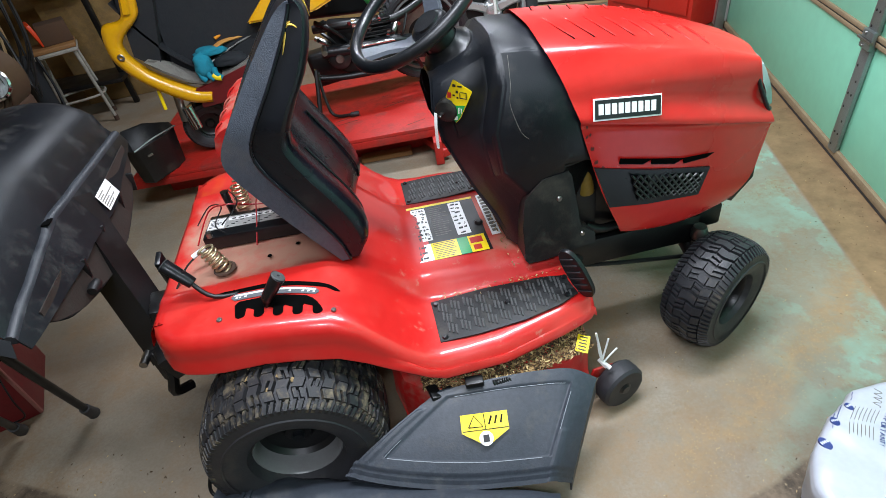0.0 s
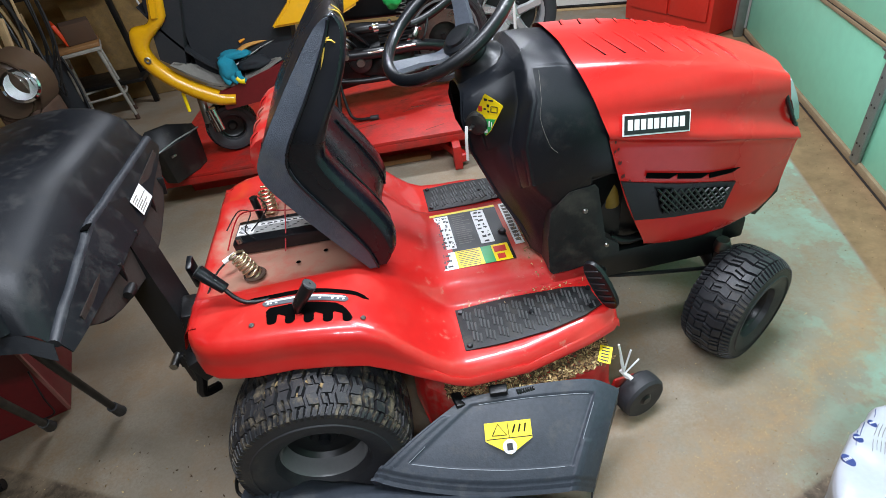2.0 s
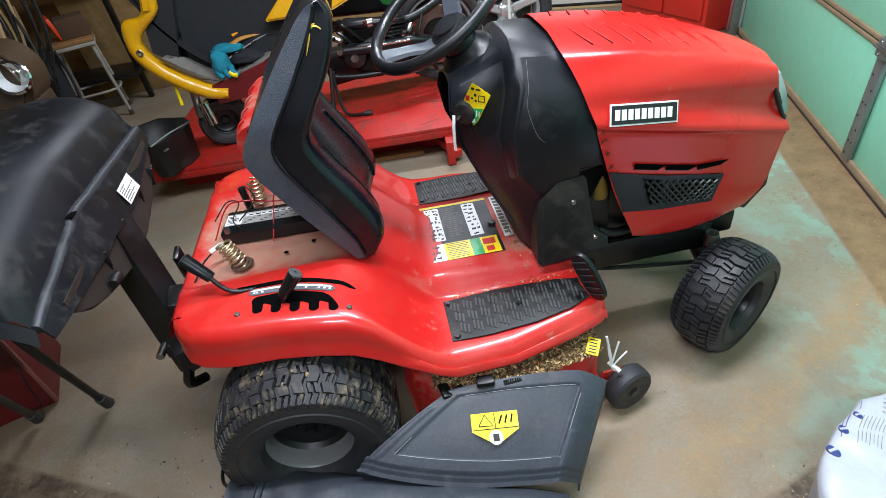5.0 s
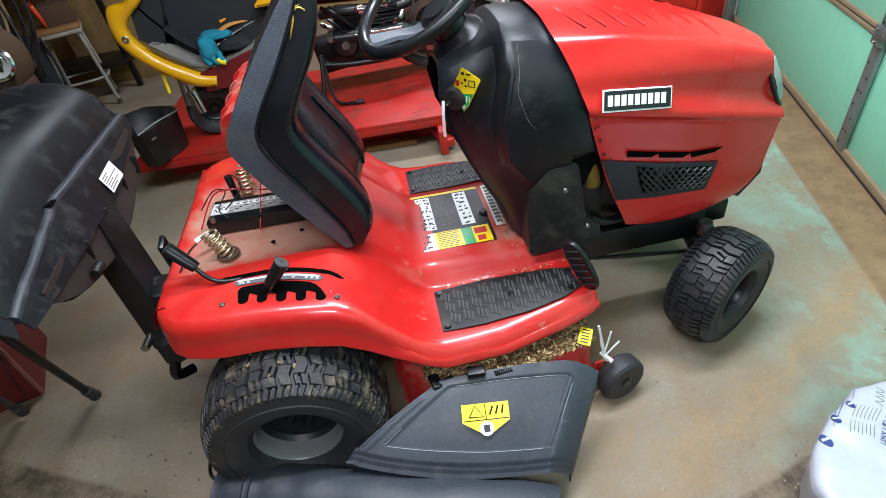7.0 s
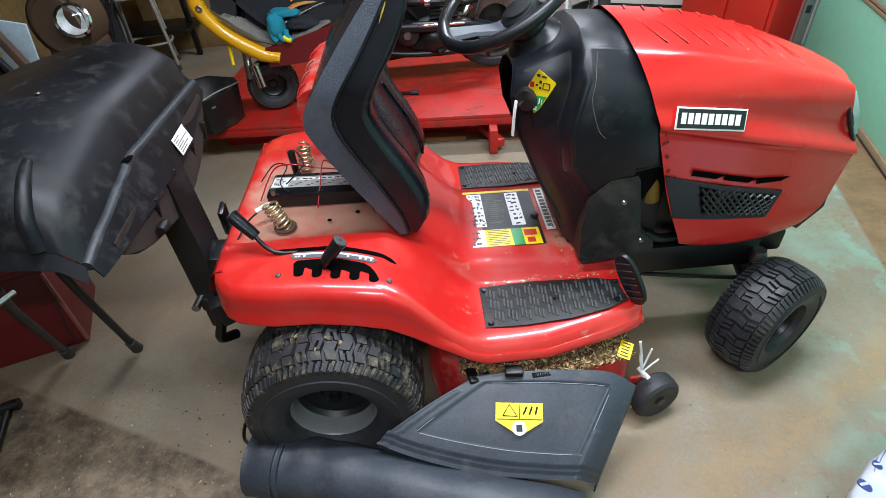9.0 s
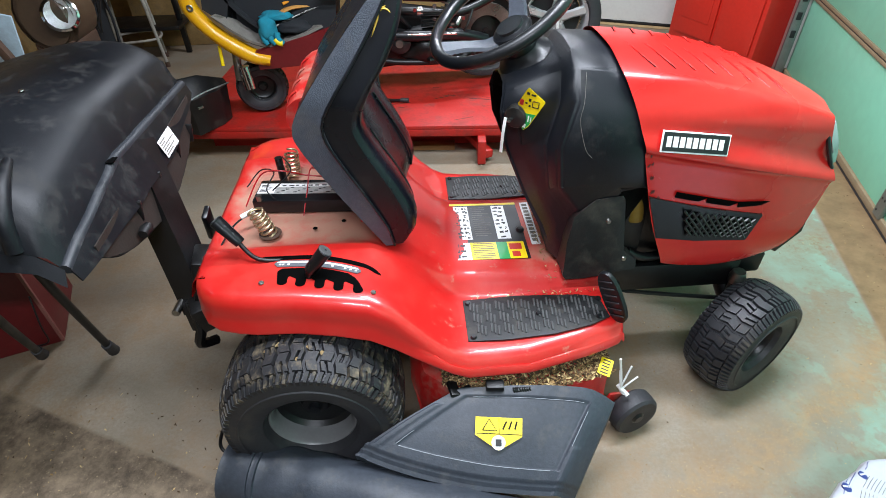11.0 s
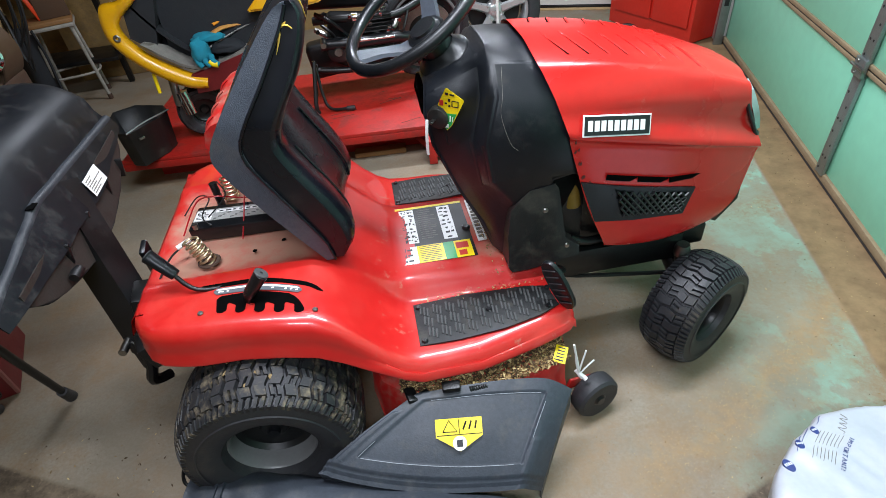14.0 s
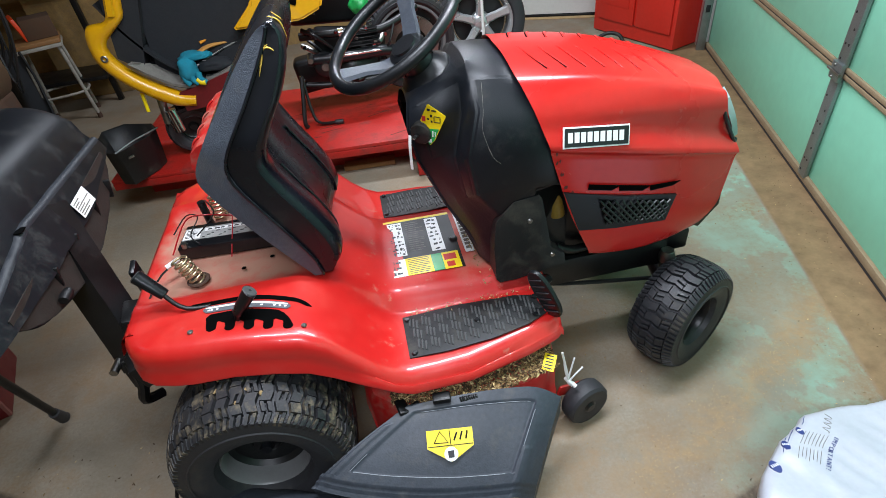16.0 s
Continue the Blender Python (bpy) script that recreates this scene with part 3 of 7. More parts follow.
sticker("side_label", frame_on((0.68, 0.16, 0.447), (0.0, -1, 0), (1, 0, 0)), 0.24, 0.03, WHITE, [(0.01 + 0.02 * i, 0.006, 0.014, 0.018, GREYMAT) for i in range(11)], fender, "dusty grey and white label strip")
part("plug", lathe([(0.0001, 0.006), (0.010, 0.006), (0.014, 0.0), (0.014, -0.004)], 16, pose(0.655, 0.0, 0.452, 90, 0, 0)), BLACKP, fender)

# gear gate: a notched opening and the lift lever's slot, both flat black sheets, and the strip between them
# near black that puts the shade inside openings onto flat sheets
HOLESHADE = mat("opening_shade_black", srgb("040404"), 0.95, var=0.1, spec=0.05)


def skin(poly, lift, thick=0.001):
    """A thin sheet that lies on the fender."""
    b = bmesh.new()
    f = b.faces.new([b.verts.new((x, y, on_fender(x, y) + lift)) for x, y in poly])
    r = bmesh.ops.extrude_face_region(b, geom=[f])
    for v in r["geom"]:
        if isinstance(v, bmesh.types.BMVert):
            v.co.z -= thick
    bmesh.ops.triangulate(b, faces=list(b.faces))
    bmesh.ops.recalc_face_normals(b, faces=list(b.faces))
    return b


def ribbon(fn, x0, x1, half, lift, n=24):
    """A thin band with tapered ends that lies on the fender about the line y = fn(x)."""
    b = bmesh.new()
    rows_ = []
    for i in range(n + 1):
        x = x0 + (x1 - x0) * i / n
        k = half * math.sqrt(max(0.06, 1 - max(0, abs(2 * i / n - 1) - 0.95) ** 2 * 400))
        rows_.append([b.verts.new((x, fn(x) + s * k, on_fender(x, fn(x) + s * k) + lift)) for s in (-1, -0.33, 0.33, 1)])
    for r0, r1 in zip(rows_, rows_[1:]):
        for k in range(3):
            b.faces.new((r0[k], r1[k], r1[k + 1], r0[k + 1]))
    r = bmesh.ops.extrude_face_region(b, geom=list(b.faces))
    for v in r["geom"]:
        if isinstance(v, bmesh.types.BMVert):
            v.co.z -= 0.001
    bmesh.ops.recalc_face_normals(b, faces=list(b.faces))
    return b


def gate_top(x):
    return -0.338 - 0.02 * (x + 0.04) - 1.4 * max(0, x) ** 2


def gate_low(x):
    return -0.371 - 0.19 * (x + 0.02)


outline = [(-0.052, gate_top(-0.052) - 0.012), (-0.046, gate_top(-0.046) - 0.003)] + [(-0.04 + 0.17 * i / 10, gate_top(-0.04 + 0.17 * i / 10)) for i in range(11)] + [(0.146, -0.379), (0.157, -0.395), (0.165, -0.412)]
for cx_ in (0.158, 0.109, 0.061, 0.013, -0.034):
    for k in range(9):
        a = math.pi * k / 8
        outline.append((cx_ + 0.0125 * math.cos(a), gate_low(cx_) - 0.022 - 0.010 * math.sin(a)))
        if k == 0 and cx_ < 0.15:
            outline.insert(-1, (cx_ + 0.0125, gate_low(cx_) - 0.003))
            outline.insert(-2, (cx_ + 0.0165, gate_low(cx_)))
        if k == 8 and cx_ > -0.03:
            outline += [(cx_ - 0.0125, gate_low(cx_) - 0.003), (cx_ - 0.0165, gate_low(cx_))]
part("shift_gate", skin(outline, 0.0018), HOLESHADE, fender, "notched shift gate, its dark opening laid on as a flat black sheet")
part("lift_slot_shade", ribbon(lambda x: -0.293 - 0.02 * (x + 0.1) - 1.25 * max(0, x) ** 2, -0.108, 0.212, 0.0075, 0.002), HOLESHADE, fender)
strip_y = lambda x: -0.318 - 0.05 * (x + 0.06) - 1.1 * max(0, x) ** 2
gs = part("gear_strip", ribbon(strip_y, -0.064, 0.162, 0.0125, 0.0026), mat("grey_gear_strip", srgb("5d6064"), 0.4, var=0.15, scale=30), fender, "black and grey gear position strip")
part("print", ribbon(lambda x: strip_y(x) + 0.005, -0.058, 0.156, 0.0032, 0.0034), WHITE, gs)
for x in (-0.052, -0.044, -0.03, 0.085, 0.118, 0.132, 0.146):
    part("print", skin([(x, strip_y(x) - 0.0015), (x + 0.006, strip_y(x) - 0.0015), (x + 0.006, strip_y(x) - 0.0065), (x, strip_y(x) - 0.0065)], 0.0034), WHITE, gs)
for x, y in ((-0.085, -0.39), (0.195, -0.43)):
    part("screw", bolt((x, y, on_fender(x, y) + 0.002), 0.0075, 0.004), STEEL, fender)


def lever(base, knee, top, r0, rg, name, glen=0.085):
    st = part(name, tube([base, knee, top], r0, 10, 5), BLACKSTEEL, tractor)
    d = (Vector(top) - Vector(knee)).normalized()
    t0, t1 = Vector(top) - d * 0.02, Vector(top) + d * glen
    part("grip", tube([t0, t0.lerp(t1, 0.1), t0.lerp(t1, 0.5), t0.lerp(t1, 0.9), t1], lambda s: rg * (0.62 if s < 0.03 else 0.8 + 0.35 * s if s < 0.93 else 0.95), 14, 4, flat=0.8), BLACKP, st, "black moulded lever grip")
    part("grip_cap", lathe([(rg * 0.16, -0.001), (rg * 0.18, 0.0014), (rg * 0.8, 0.001), (rg * 0.9, -0.001)], 18, Matrix.Translation(t1 + d * 0.0005) @ d.to_track_quat("Y", "Z").to_matrix().to_4x4()), WORNRUB, st)


lever((0.03, -0.375, 0.60), (0.035, -0.372, 0.64), (0.048, -0.370, 0.655), 0.009, 0.021, "gear_lever", 0.055)
lever((0.0, -0.285, 0.612), (-0.105, -0.305, 0.632), (-0.158, -0.283, 0.690), 0.006, 0.0185, "deck_lift_lever", 0.065)


# tyres
def wheel(name, c, R, w, rim_r, steer, rows, cols, parent=None, tread=TREAD, camber=0, paint=RIMGREY):
    m = pose(*c, 0, 0, math.degrees(steer)) @ pose(0, 0, 0, camber, 0, 0)
    h = w / 2
    prof = [(rim_r * 0.98, -h * 0.5), (rim_r * 1.0, -h * 0.62), (rim_r * 1.1, -h * 0.86), (rim_r + (R - rim_r) * 0.3, -h * 0.98), (rim_r + (R - rim_r) * 0.55, -h * 1.0), (rim_r + (R - rim_r) * 0.78, -h * 0.95), (R * 0.865, -h * 0.9), (R * 0.915, -h * 0.66), (R * 0.938, -h * 0.4), (R * 0.945, 0)]
    prof = prof + [(r, -y) for r, y in prof[-2::-1]]
    hub = thing_part(name, lathe(prof, 64, m), RUBBER, parent)
    tb = bmesh.new()
    verts, faces = [], []
    for i in range(rows):
        for j in range(cols):
            edge = j in (0, cols - 1)
            y0 = -h * 0.97 + 2 * h * 0.97 * j / cols
            y1 = -h * 0.97 + 2 * h * 0.97 * (j + (0.86 if j in (0, cols - 2) else 0.88 if (i + j) % 2 else 0.99)) / cols
            halves = ((0.02, 0.36), (0.50, 0.84)) if edge else ((0.0, 0.80),) if (j + i) % 3 else ((0.0, 0.33), (0.45, 0.80))
            for a0, a1 in halves:
                base = len(verts)
                seg = 4
                for s in range(seg + 1):
                    y = y0 + (y1 - y0) * s / seg
                    wob = 0.20 * abs(((y / (2 * h * 0.97) + 0.5) * cols * 0.5) % 1.0 * 2 - 1)
                    drop = 0.13 * R * (abs(y) / h) ** 3.2
                    rt, rb_ = R - drop, R * 0.94 - drop
                    for a, rr in ((a0, rb_), (a0 + 0.05, rt), (a1 - 0.05, rt), (a1, rb_)):
                        th = 2 * math.pi * (i + a + wob) / rows
                        verts.append((rr * math.cos(th), y, rr * math.sin(th)))
                for s in range(seg):
                    for k in range(3):
                        q = base + s * 4 + k
                        faces.append((q, q + 1, q + 5, q + 4))
                faces.append((base, base + 1, base + 2, base + 3))
                e = base + seg * 4
                faces.append((e + 3, e + 2, e + 1, e))
    me = bpy.data.meshes.new("t")
    me.from_pydata([m @ Vector(v) for v in verts], [], faces)
    tb.from_mesh(me)
    bpy.data.meshes.remove(me)
    bmesh.ops.recalc_face_normals(tb, faces=list(tb.faces))
    part("tread", tb, tread, hub, "mud-caked block tread" if tread is TREAD else "worn wavy block tread")
    # raised ring on the sidewall
    part("sidewall_ring", lathe([(rim_r + (R - rim_r) * 0.5, -h * 1.0 - 0.002), (rim_r + (R - rim_r) * 0.53, -h * 1.0 - 0.003), (rim_r + (R - rim_r) * 0.56, -h * 1.0 + 0.001)], 64, m), RUBBER, hub)
    rp = [(rim_r * 1.0, -h * 0.60), (rim_r * 1.02, -h * 0.66), (rim_r * 0.985, -h * 0.68), (rim_r * 0.95, -h * 0.64), (rim_r * 0.93, -h * 0.4), (rim_r * 0.90, 0.0), (rim_r * 0.88, h * 0.5), (rim_r * 0.86, h * 0.6)]
    rim = part("rim", lathe(rp, 48, m), paint, hub, "painted steel rim")
    # disc is near black to paint the shade deep inside the rim
    part("wheel_disc", lathe([(rim_r * 0.925, h * -0.28), (rim_r * 0.82, h * -0.17), (rim_r * 0.4, h * -0.15), (rim_r * 0.3, h * -0.28), (0.012, h * -0.30), (0.0001, h * -0.30)], 48, m), BLACKSTEEL, rim, "wheel disc coloured near black for the shade deep in the rim")
    part("axle_cap", lathe([(0.0001, h * -0.42), (0.016, h * -0.42), (0.018, h * -0.2)], 16, m), BLACKP, rim)
    part("valve", tube([m @ V(rim_r * 0.62, h * -0.16, rim_r * 0.5), m @ V(rim_r * 0.6, h * -0.38, rim_r * 0.48)], 0.005, 8, 1), BLACKP, rim)
    return hub


def thing_part(name, bm, material, parent, label=""):
    return part(name, bm, material, parent, label)


wheel("rear_tyre", (0, -0.46, 0.252), 0.252, 0.265, 0.116, 0, 42, 10, tractor)
wheel("rear_tyre", (0, 0.46, 0.252), 0.252, 0.265, 0.116, 0, 42, 10, tractor)
wheel("front_tyre", (1.352, -0.295, 0.19), 0.19, 0.172, 0.083, 0.47, 34, 6, tractor, tread=TREAD_CLEAN, paint=BLACKSTEEL)
wheel("front_tyre", (1.352, 0.36, 0.19), 0.19, 0.172, 0.083, 0.47, 34, 6, tractor, tread=TREAD_CLEAN, paint=BLACKSTEEL)

rt_ = random.Random(14)
for tyre_y in (-0.46,):
    mb_ = bmesh.new()
    for k in range(34):
        a, y = rt_.uniform(1.2, 2.75), tyre_y + rt_.uniform(-0.09, 0.10)
        r0 = 0.2445 - 0.03 * (abs(y - tyre_y) / 0.1325) ** 3
        b_ = bmesh.new()
        bmesh.ops.create_icosphere(b_, subdivisions=1, radius=1)
        for v in b_.verts:
            v.co = V(v.co.x * rt_.uniform(0.003, 0.009), v.co.y * rt_.uniform(0.004, 0.011), v.co.z * 0.004)
        b_.transform(pose(r0 * math.cos(a), y, 0.252 + r0 * math.sin(a), 0, 90 - math.degrees(a), 0))
        mb_ = join(mb_, b_)
    lump = part("caked_mud", mb_, mat("dry_mud", srgb("8a7550"), 0.95, var=0.35, scale=40, bump=0.6), tractor, "dry mud caked in the tread")

# frame, axles
b = rbox((1.40, 0.035, 0.10), pose(0.63, -0.17, 0.37), 0.004)
part("frame_rail", b, BLACKSTEEL, tractor)
part("frame_rail", rbox((1.40, 0.035, 0.10), pose(0.63, 0.17, 0.37), 0.004), BLACKSTEEL, tractor)
part("rear_axle", tube([(0, -0.36, 0.255), (0, 0.36, 0.255)], 0.035, 14, 1), BLACKSTEEL, tractor)
part("transaxle", rbox((0.26, 0.34, 0.2), pose(0.02, 0, 0.3), 0.03, 3), BLACKSTEEL, tractor)
b = tube([(1.355, -0.27, 0.21), (1.34, -0.2, 0.25), (1.33, 0, 0.33), (1.34, 0.25, 0.25), (1.355, 0.32, 0.21)], 0.032, 12, 5)
ax = part("front_axle", b, BLACKSTEEL, tractor)
part("kingpin", tube([(1.33, -0.215, 0.18), (1.325, -0.205, 0.36)], 0.022, 12, 1), BLACKSTEEL, ax)
part("kingpin_cap", lathe([(0.0001, 0.02), (0.02, 0.02), (0.026, 0.0), (0.026, -0.02)], 16, pose(1.325, -0.205, 0.37, 90, 0, 0)), STEEL, ax)
part("steering_link", tube([(1.31, -0.2, 0.27), (1.0, -0.16, 0.29), (0.8, -0.1, 0.3)], 0.007, 8, 4), BLACKSTEEL, ax)
part("axle_bracket", rbox((0.16, 0.22, 0.08), pose(1.33, -0.07, 0.40), 0.01), BLACKSTEEL, ax)

# ---- hood ----
HX = [0.0, 0.08, 0.2, 0.35, 0.5, 0.65, 0.78, 0.88, 0.94, 0.98, 1.0]
LINES = [  # rear and front ends of the lines along the hood: centre, top crease, shoulder, belt, waist, sill
    ((0.820, 0.000, 1.078), (1.455, 0.000, 0.905)),
    ((0.823, -0.085, 1.072), (1.450, -0.080, 0.905)),
    ((0.828, -0.160, 1.048), (1.430, -0.145, 0.900)),
    ((0.838, -0.196, 1.024), (1.430, -0.172, 0.892)),
    ((0.860, -0.232, 0.968), (1.440, -0.180, 0.845)),
    ((0.876, -0.250, 0.920), (1.478, -0.160, 0.775)),
    ((0.890, -0.268, 0.878), (1.500, -0.192, 0.712)),
    ((0.898, -0.254, 0.852), (1.500, -0.182, 0.690)),
    ((0.920, -0.250, 0.780), (1.488, -0.185, 0.615)),
    ((0.965, -0.248, 0.640), (1.470, -0.190, 0.530)),
    ((1.030, -0.240, 0.490), (1.425, -0.190, 0.470)),
    ((1.036, -0.225, 0.468), (1.415, -0.180, 0.455)),
]

def hood_pt(i, s):
    a, e = Vector(LINES[i][0]), Vector(LINES[i][1])
    p = a.lerp(e, s)
    belt = 0.018 * math.sin(math.pi * min(1, s * 1.0)) * (1 if 3 < i < 11 else 0.6)
    p.z += (0.030 if i < 4 else 0.016 if i < 6 else 0.008 if i < 9 else -0.012) * math.sin(math.pi * s)
    if i:
        p.y -= belt + (0.02 * s ** 0.5 * (1 - s) if i > 1 else 0)
    return p


rings = []
for s in HX:
    half = smooth_path([hood_pt(i, s) for i in range(len(LINES))], 4)
    rings.append([V(p.x, p.y, p.z) for p in half[::-1]] + [V(p.x, -p.y, p.z) for p in half[1:]])
b = loft(rings, closed=False, cap=False)
nose = [[V(p.x + 0.03 * (1 - abs(p.y) / 0.2), p.y * 0.75, p.z * 0.9 + 0.07) for p in rings[-1]], [V(p.x + 0.035 * (1 - abs(p.y) / 0.2), p.y * 0.3, 0.67 + (p.z - 0.67) * 0.5) for p in rings[-1]]]
b = loft([rings[-1], *nose], closed=False, cap=False, bm=b)
bmesh.ops.remove_doubles(b, verts=list(b.verts), dist=0.0005)
bmesh.ops.recalc_face_normals(b, faces=list(b.faces))
hood = part("hood", b, RED_PLASTIC, tractor, "glossy red plastic hood with creased sides", angle=40)


# badge: dark plate, white rim, plain blocks
def on_hood(px_, z, lift=0.0075):
    """A point of the near side of the hood at that x and z."""
    best = None
    for i in range(3, 11):
        for k in range(160):
            p, q = hood_pt(i, k / 159), hood_pt(i + 1, k / 159)
            for f in (0, 0.125, 0.25, 0.375, 0.5, 0.625, 0.75, 0.875):
                r = p.lerp(q, f)
                d = (r.x - px_) ** 2 + (r.z - z) ** 2
                if best is None or d < best[0]:
                    best = (d, r)
    return best[1] + V(0, -lift, 0)


B0, B1, B2 = on_hood(0.918, 0.876, 0.010), on_hood(1.104, 0.845, 0.010), on_hood(0.910, 0.932, 0.010)
BM = frame_on(B0, B1 - B0, B2 - B0)
bw, bh = (B1 - B0).length, 0.054
badge = part("badge", plate([(0, 0), (bw, 0), (bw, bh), (0, bh)], 0.003, BM @ pose(0, 0, 0.001), 0.001), WHITE, hood, "black badge with a white border")
part("badge_field", plate([(0.004, 0.004), (bw - 0.004, 0.004), (bw - 0.004, bh - 0.004), (0.004, bh - 0.004)], 0.001, BM @ pose(0, 0, 0.0022)), BLACKINK, badge)
for i in range(9):
    x = 0.013 + i * (bw - 0.026) / 9
    part("badge_bar", plate([(x, 0.014), (x + 0.0135, 0.014), (x + 0.0135, bh - 0.014), (x, bh - 0.014)], 0.0006, BM @ pose(0, 0, 0.0028)), WHITE, badge)

# black grille panel in the side, with a lattice, and three vent slots over it
def quad_panel(name, pts, thick, material, parent, label="", lift=0.007):
    P = [on_hood(x, z, lift) for x, z in pts]
    b = bmesh.new()
    top = [b.verts.new(p) for p in P]
    bot = [b.verts.new(p + V(0, thick, 0)) for p in P]
    b.faces.new(top)
    b.faces.new(bot[::-1])
    for i in range(len(P)):
        j = (i + 1) % len(P)
        b.faces.new((top[i], bot[i], bot[j], top[j]))
    bmesh.ops.recalc_face_normals(b, faces=list(b.faces))
    return part(name, b, material, parent, label), P


pan, PP = quad_panel("grille_panel", [(0.938, 0.728), (1.10, 0.684), (1.29, 0.628), (1.268, 0.556), (1.10, 0.566), (0.99, 0.585)], 0.01, BLACKP, hood, "black plastic grille panel", 0.008)
LA = [(1.04, 0.684), (1.268, 0.622), (1.254, 0.572), (1.064, 0.590)]
# flat black sheet paints the dark behind the lattice
quad_panel("grille_shade", LA, 0.002, HOLESHADE, pan, "", 0.0095)
bb = bmesh.new()
c = [on_hood(x, z, 0.012) for x, z in LA]


def bil(u, v):
    return c[0].lerp(c[1], u).lerp(c[3].lerp(c[2], u), v)


for k in range(-3, 13):
    for sgn in (1, -1):
        pts = [bil(u, v) for v in [j / 24 for j in range(25)] for u in [(k + sgn * v * 3) / 10] if 0 <= u <= 1]
        if len(pts) > 1:
            bb = tube([pts[0], pts[-1]], 0.0036, 5, 1, bm=bb)
part("grille_lattice", bb, BLACKP, pan, "black diamond lattice")
# the slots are not cut: black panels carry the shade inside them
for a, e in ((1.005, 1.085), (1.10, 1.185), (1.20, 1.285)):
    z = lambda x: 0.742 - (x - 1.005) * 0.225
    quad_panel("vent_slot_shade", [(a, z(a)), (e + 0.015, z(e + 0.015)), (e - 0.012, z(e) - 0.017), (a, z(a) - 0.017)], 0.003, HOLESHADE, hood, "vent slot drawn as a flat black panel for its dark inside")

CHIP = mat("chipped_dark_primer", srgb("5a2620"), 0.8, var=0.4, scale=60)
rc = random.Random(9)
for k in range(14):
    x, z = 0.905 + 0.09 * k / 14 + rc.uniform(0, 0.012), 0.86 - 0.27 * k / 14 + rc.uniform(-0.02, 0.02)
    p = on_hood(x, z, 0.0012)
    part("paint_chip", plate([(0.004 * rc.uniform(0.4, 1.2) * math.cos(a), 0.007 * rc.uniform(0.4, 1.2) * math.sin(a)) for a in [6.28 * q / 7 for q in range(7)]], 0.001, frame_on(p, (1, 0, -0.2), (0, 0, 1))), CHIP, hood)

# louvres pressed into the top of the hood
def top_pt(s, y):
    ys = [-hood_pt(i, s).y for i in range(5)]
    q = interp(abs(y), ys, [hood_pt(i, s).z for i in range(5)])
    return V(interp(abs(y), ys, [hood_pt(i, s).x for i in range(5)]), y, q)


for i in range(8):
    s = 0.11 + i * 0.085
    for sg in (-1, 1):
        pts = [top_pt(s - 0.02, sg * 0.04) + V(0, 0, 0.001), top_pt(s + 0.0, sg * 0.10) + V(0, 0, 0.0015), top_pt(s + 0.045, sg * 0.158) + V(0, 0, 0.001)]
        lv = part("louvre", tube(pts, lambda q: 0.0038 * (0.25 + 0.75 * math.sin(math.pi * min(max(q, 0.04), 0.96))), 8, 5, flat=0.55), RED_PLASTIC, hood)
        # thin black line for the shade under the louvre, fainter towards the front
        part("louvre_shade", tube([p + V(-0.005, 0, 0.0008) for p in pts], lambda q: 0.0003 + (0.0024 if i < 2 else 0.0012 if i < 4 else 0.0004) * (q ** 2 if sg < 0 else 1 - q), 6, 5, flat=0.4), HOLESHADE, lv)
# headlights and bumper
lamp = loft([[V(1.432 + 0.06 * t, -0.158 - 0.018 * math.sin(math.pi * t), 0.866 - 0.128 * t), V(1.458 + 0.055 * t, -0.152 - 0.012 * math.sin(math.pi * t), 0.868 - 0.125 * t), V(1.48 + 0.045 * t, -0.09, 0.872 - 0.12 * t), V(1.445 + 0.03 * t, -0.09, 0.86 - 0.11 * t)] for t in (0, 0.2, 0.4, 0.6, 0.8, 1)])
hl = part("headlight", lamp, GLASS, hood, "clear headlight lens")
part("headlight_bezel", tube([(1.428, -0.158, 0.876), (1.435, -0.178, 0.83), (1.485, -0.176, 0.74), (1.51, -0.15, 0.728)], 0.006, 8, 5), BLACKP, hl)
bump = loft([[V(1.40 + dx, y, z0 + 0.03), V(1.455 + dx, y * 0.97, z0), V(1.515 + dx, y * 0.94, z0 + 0.07), V(1.51 + dx, y * 0.95, z0 + 0.15), V(1.47 + dx, y, z0 + 0.16)] for y, dx, z0 in ((-0.196, -0.03, 0.452), (-0.15, 0.0, 0.44), (0, 0.02, 0.435), (0.15, 0.0, 0.44), (0.196, -0.03, 0.452))])
part("bumper", bump, BLACKP, tractor, "dark plastic front bumper")

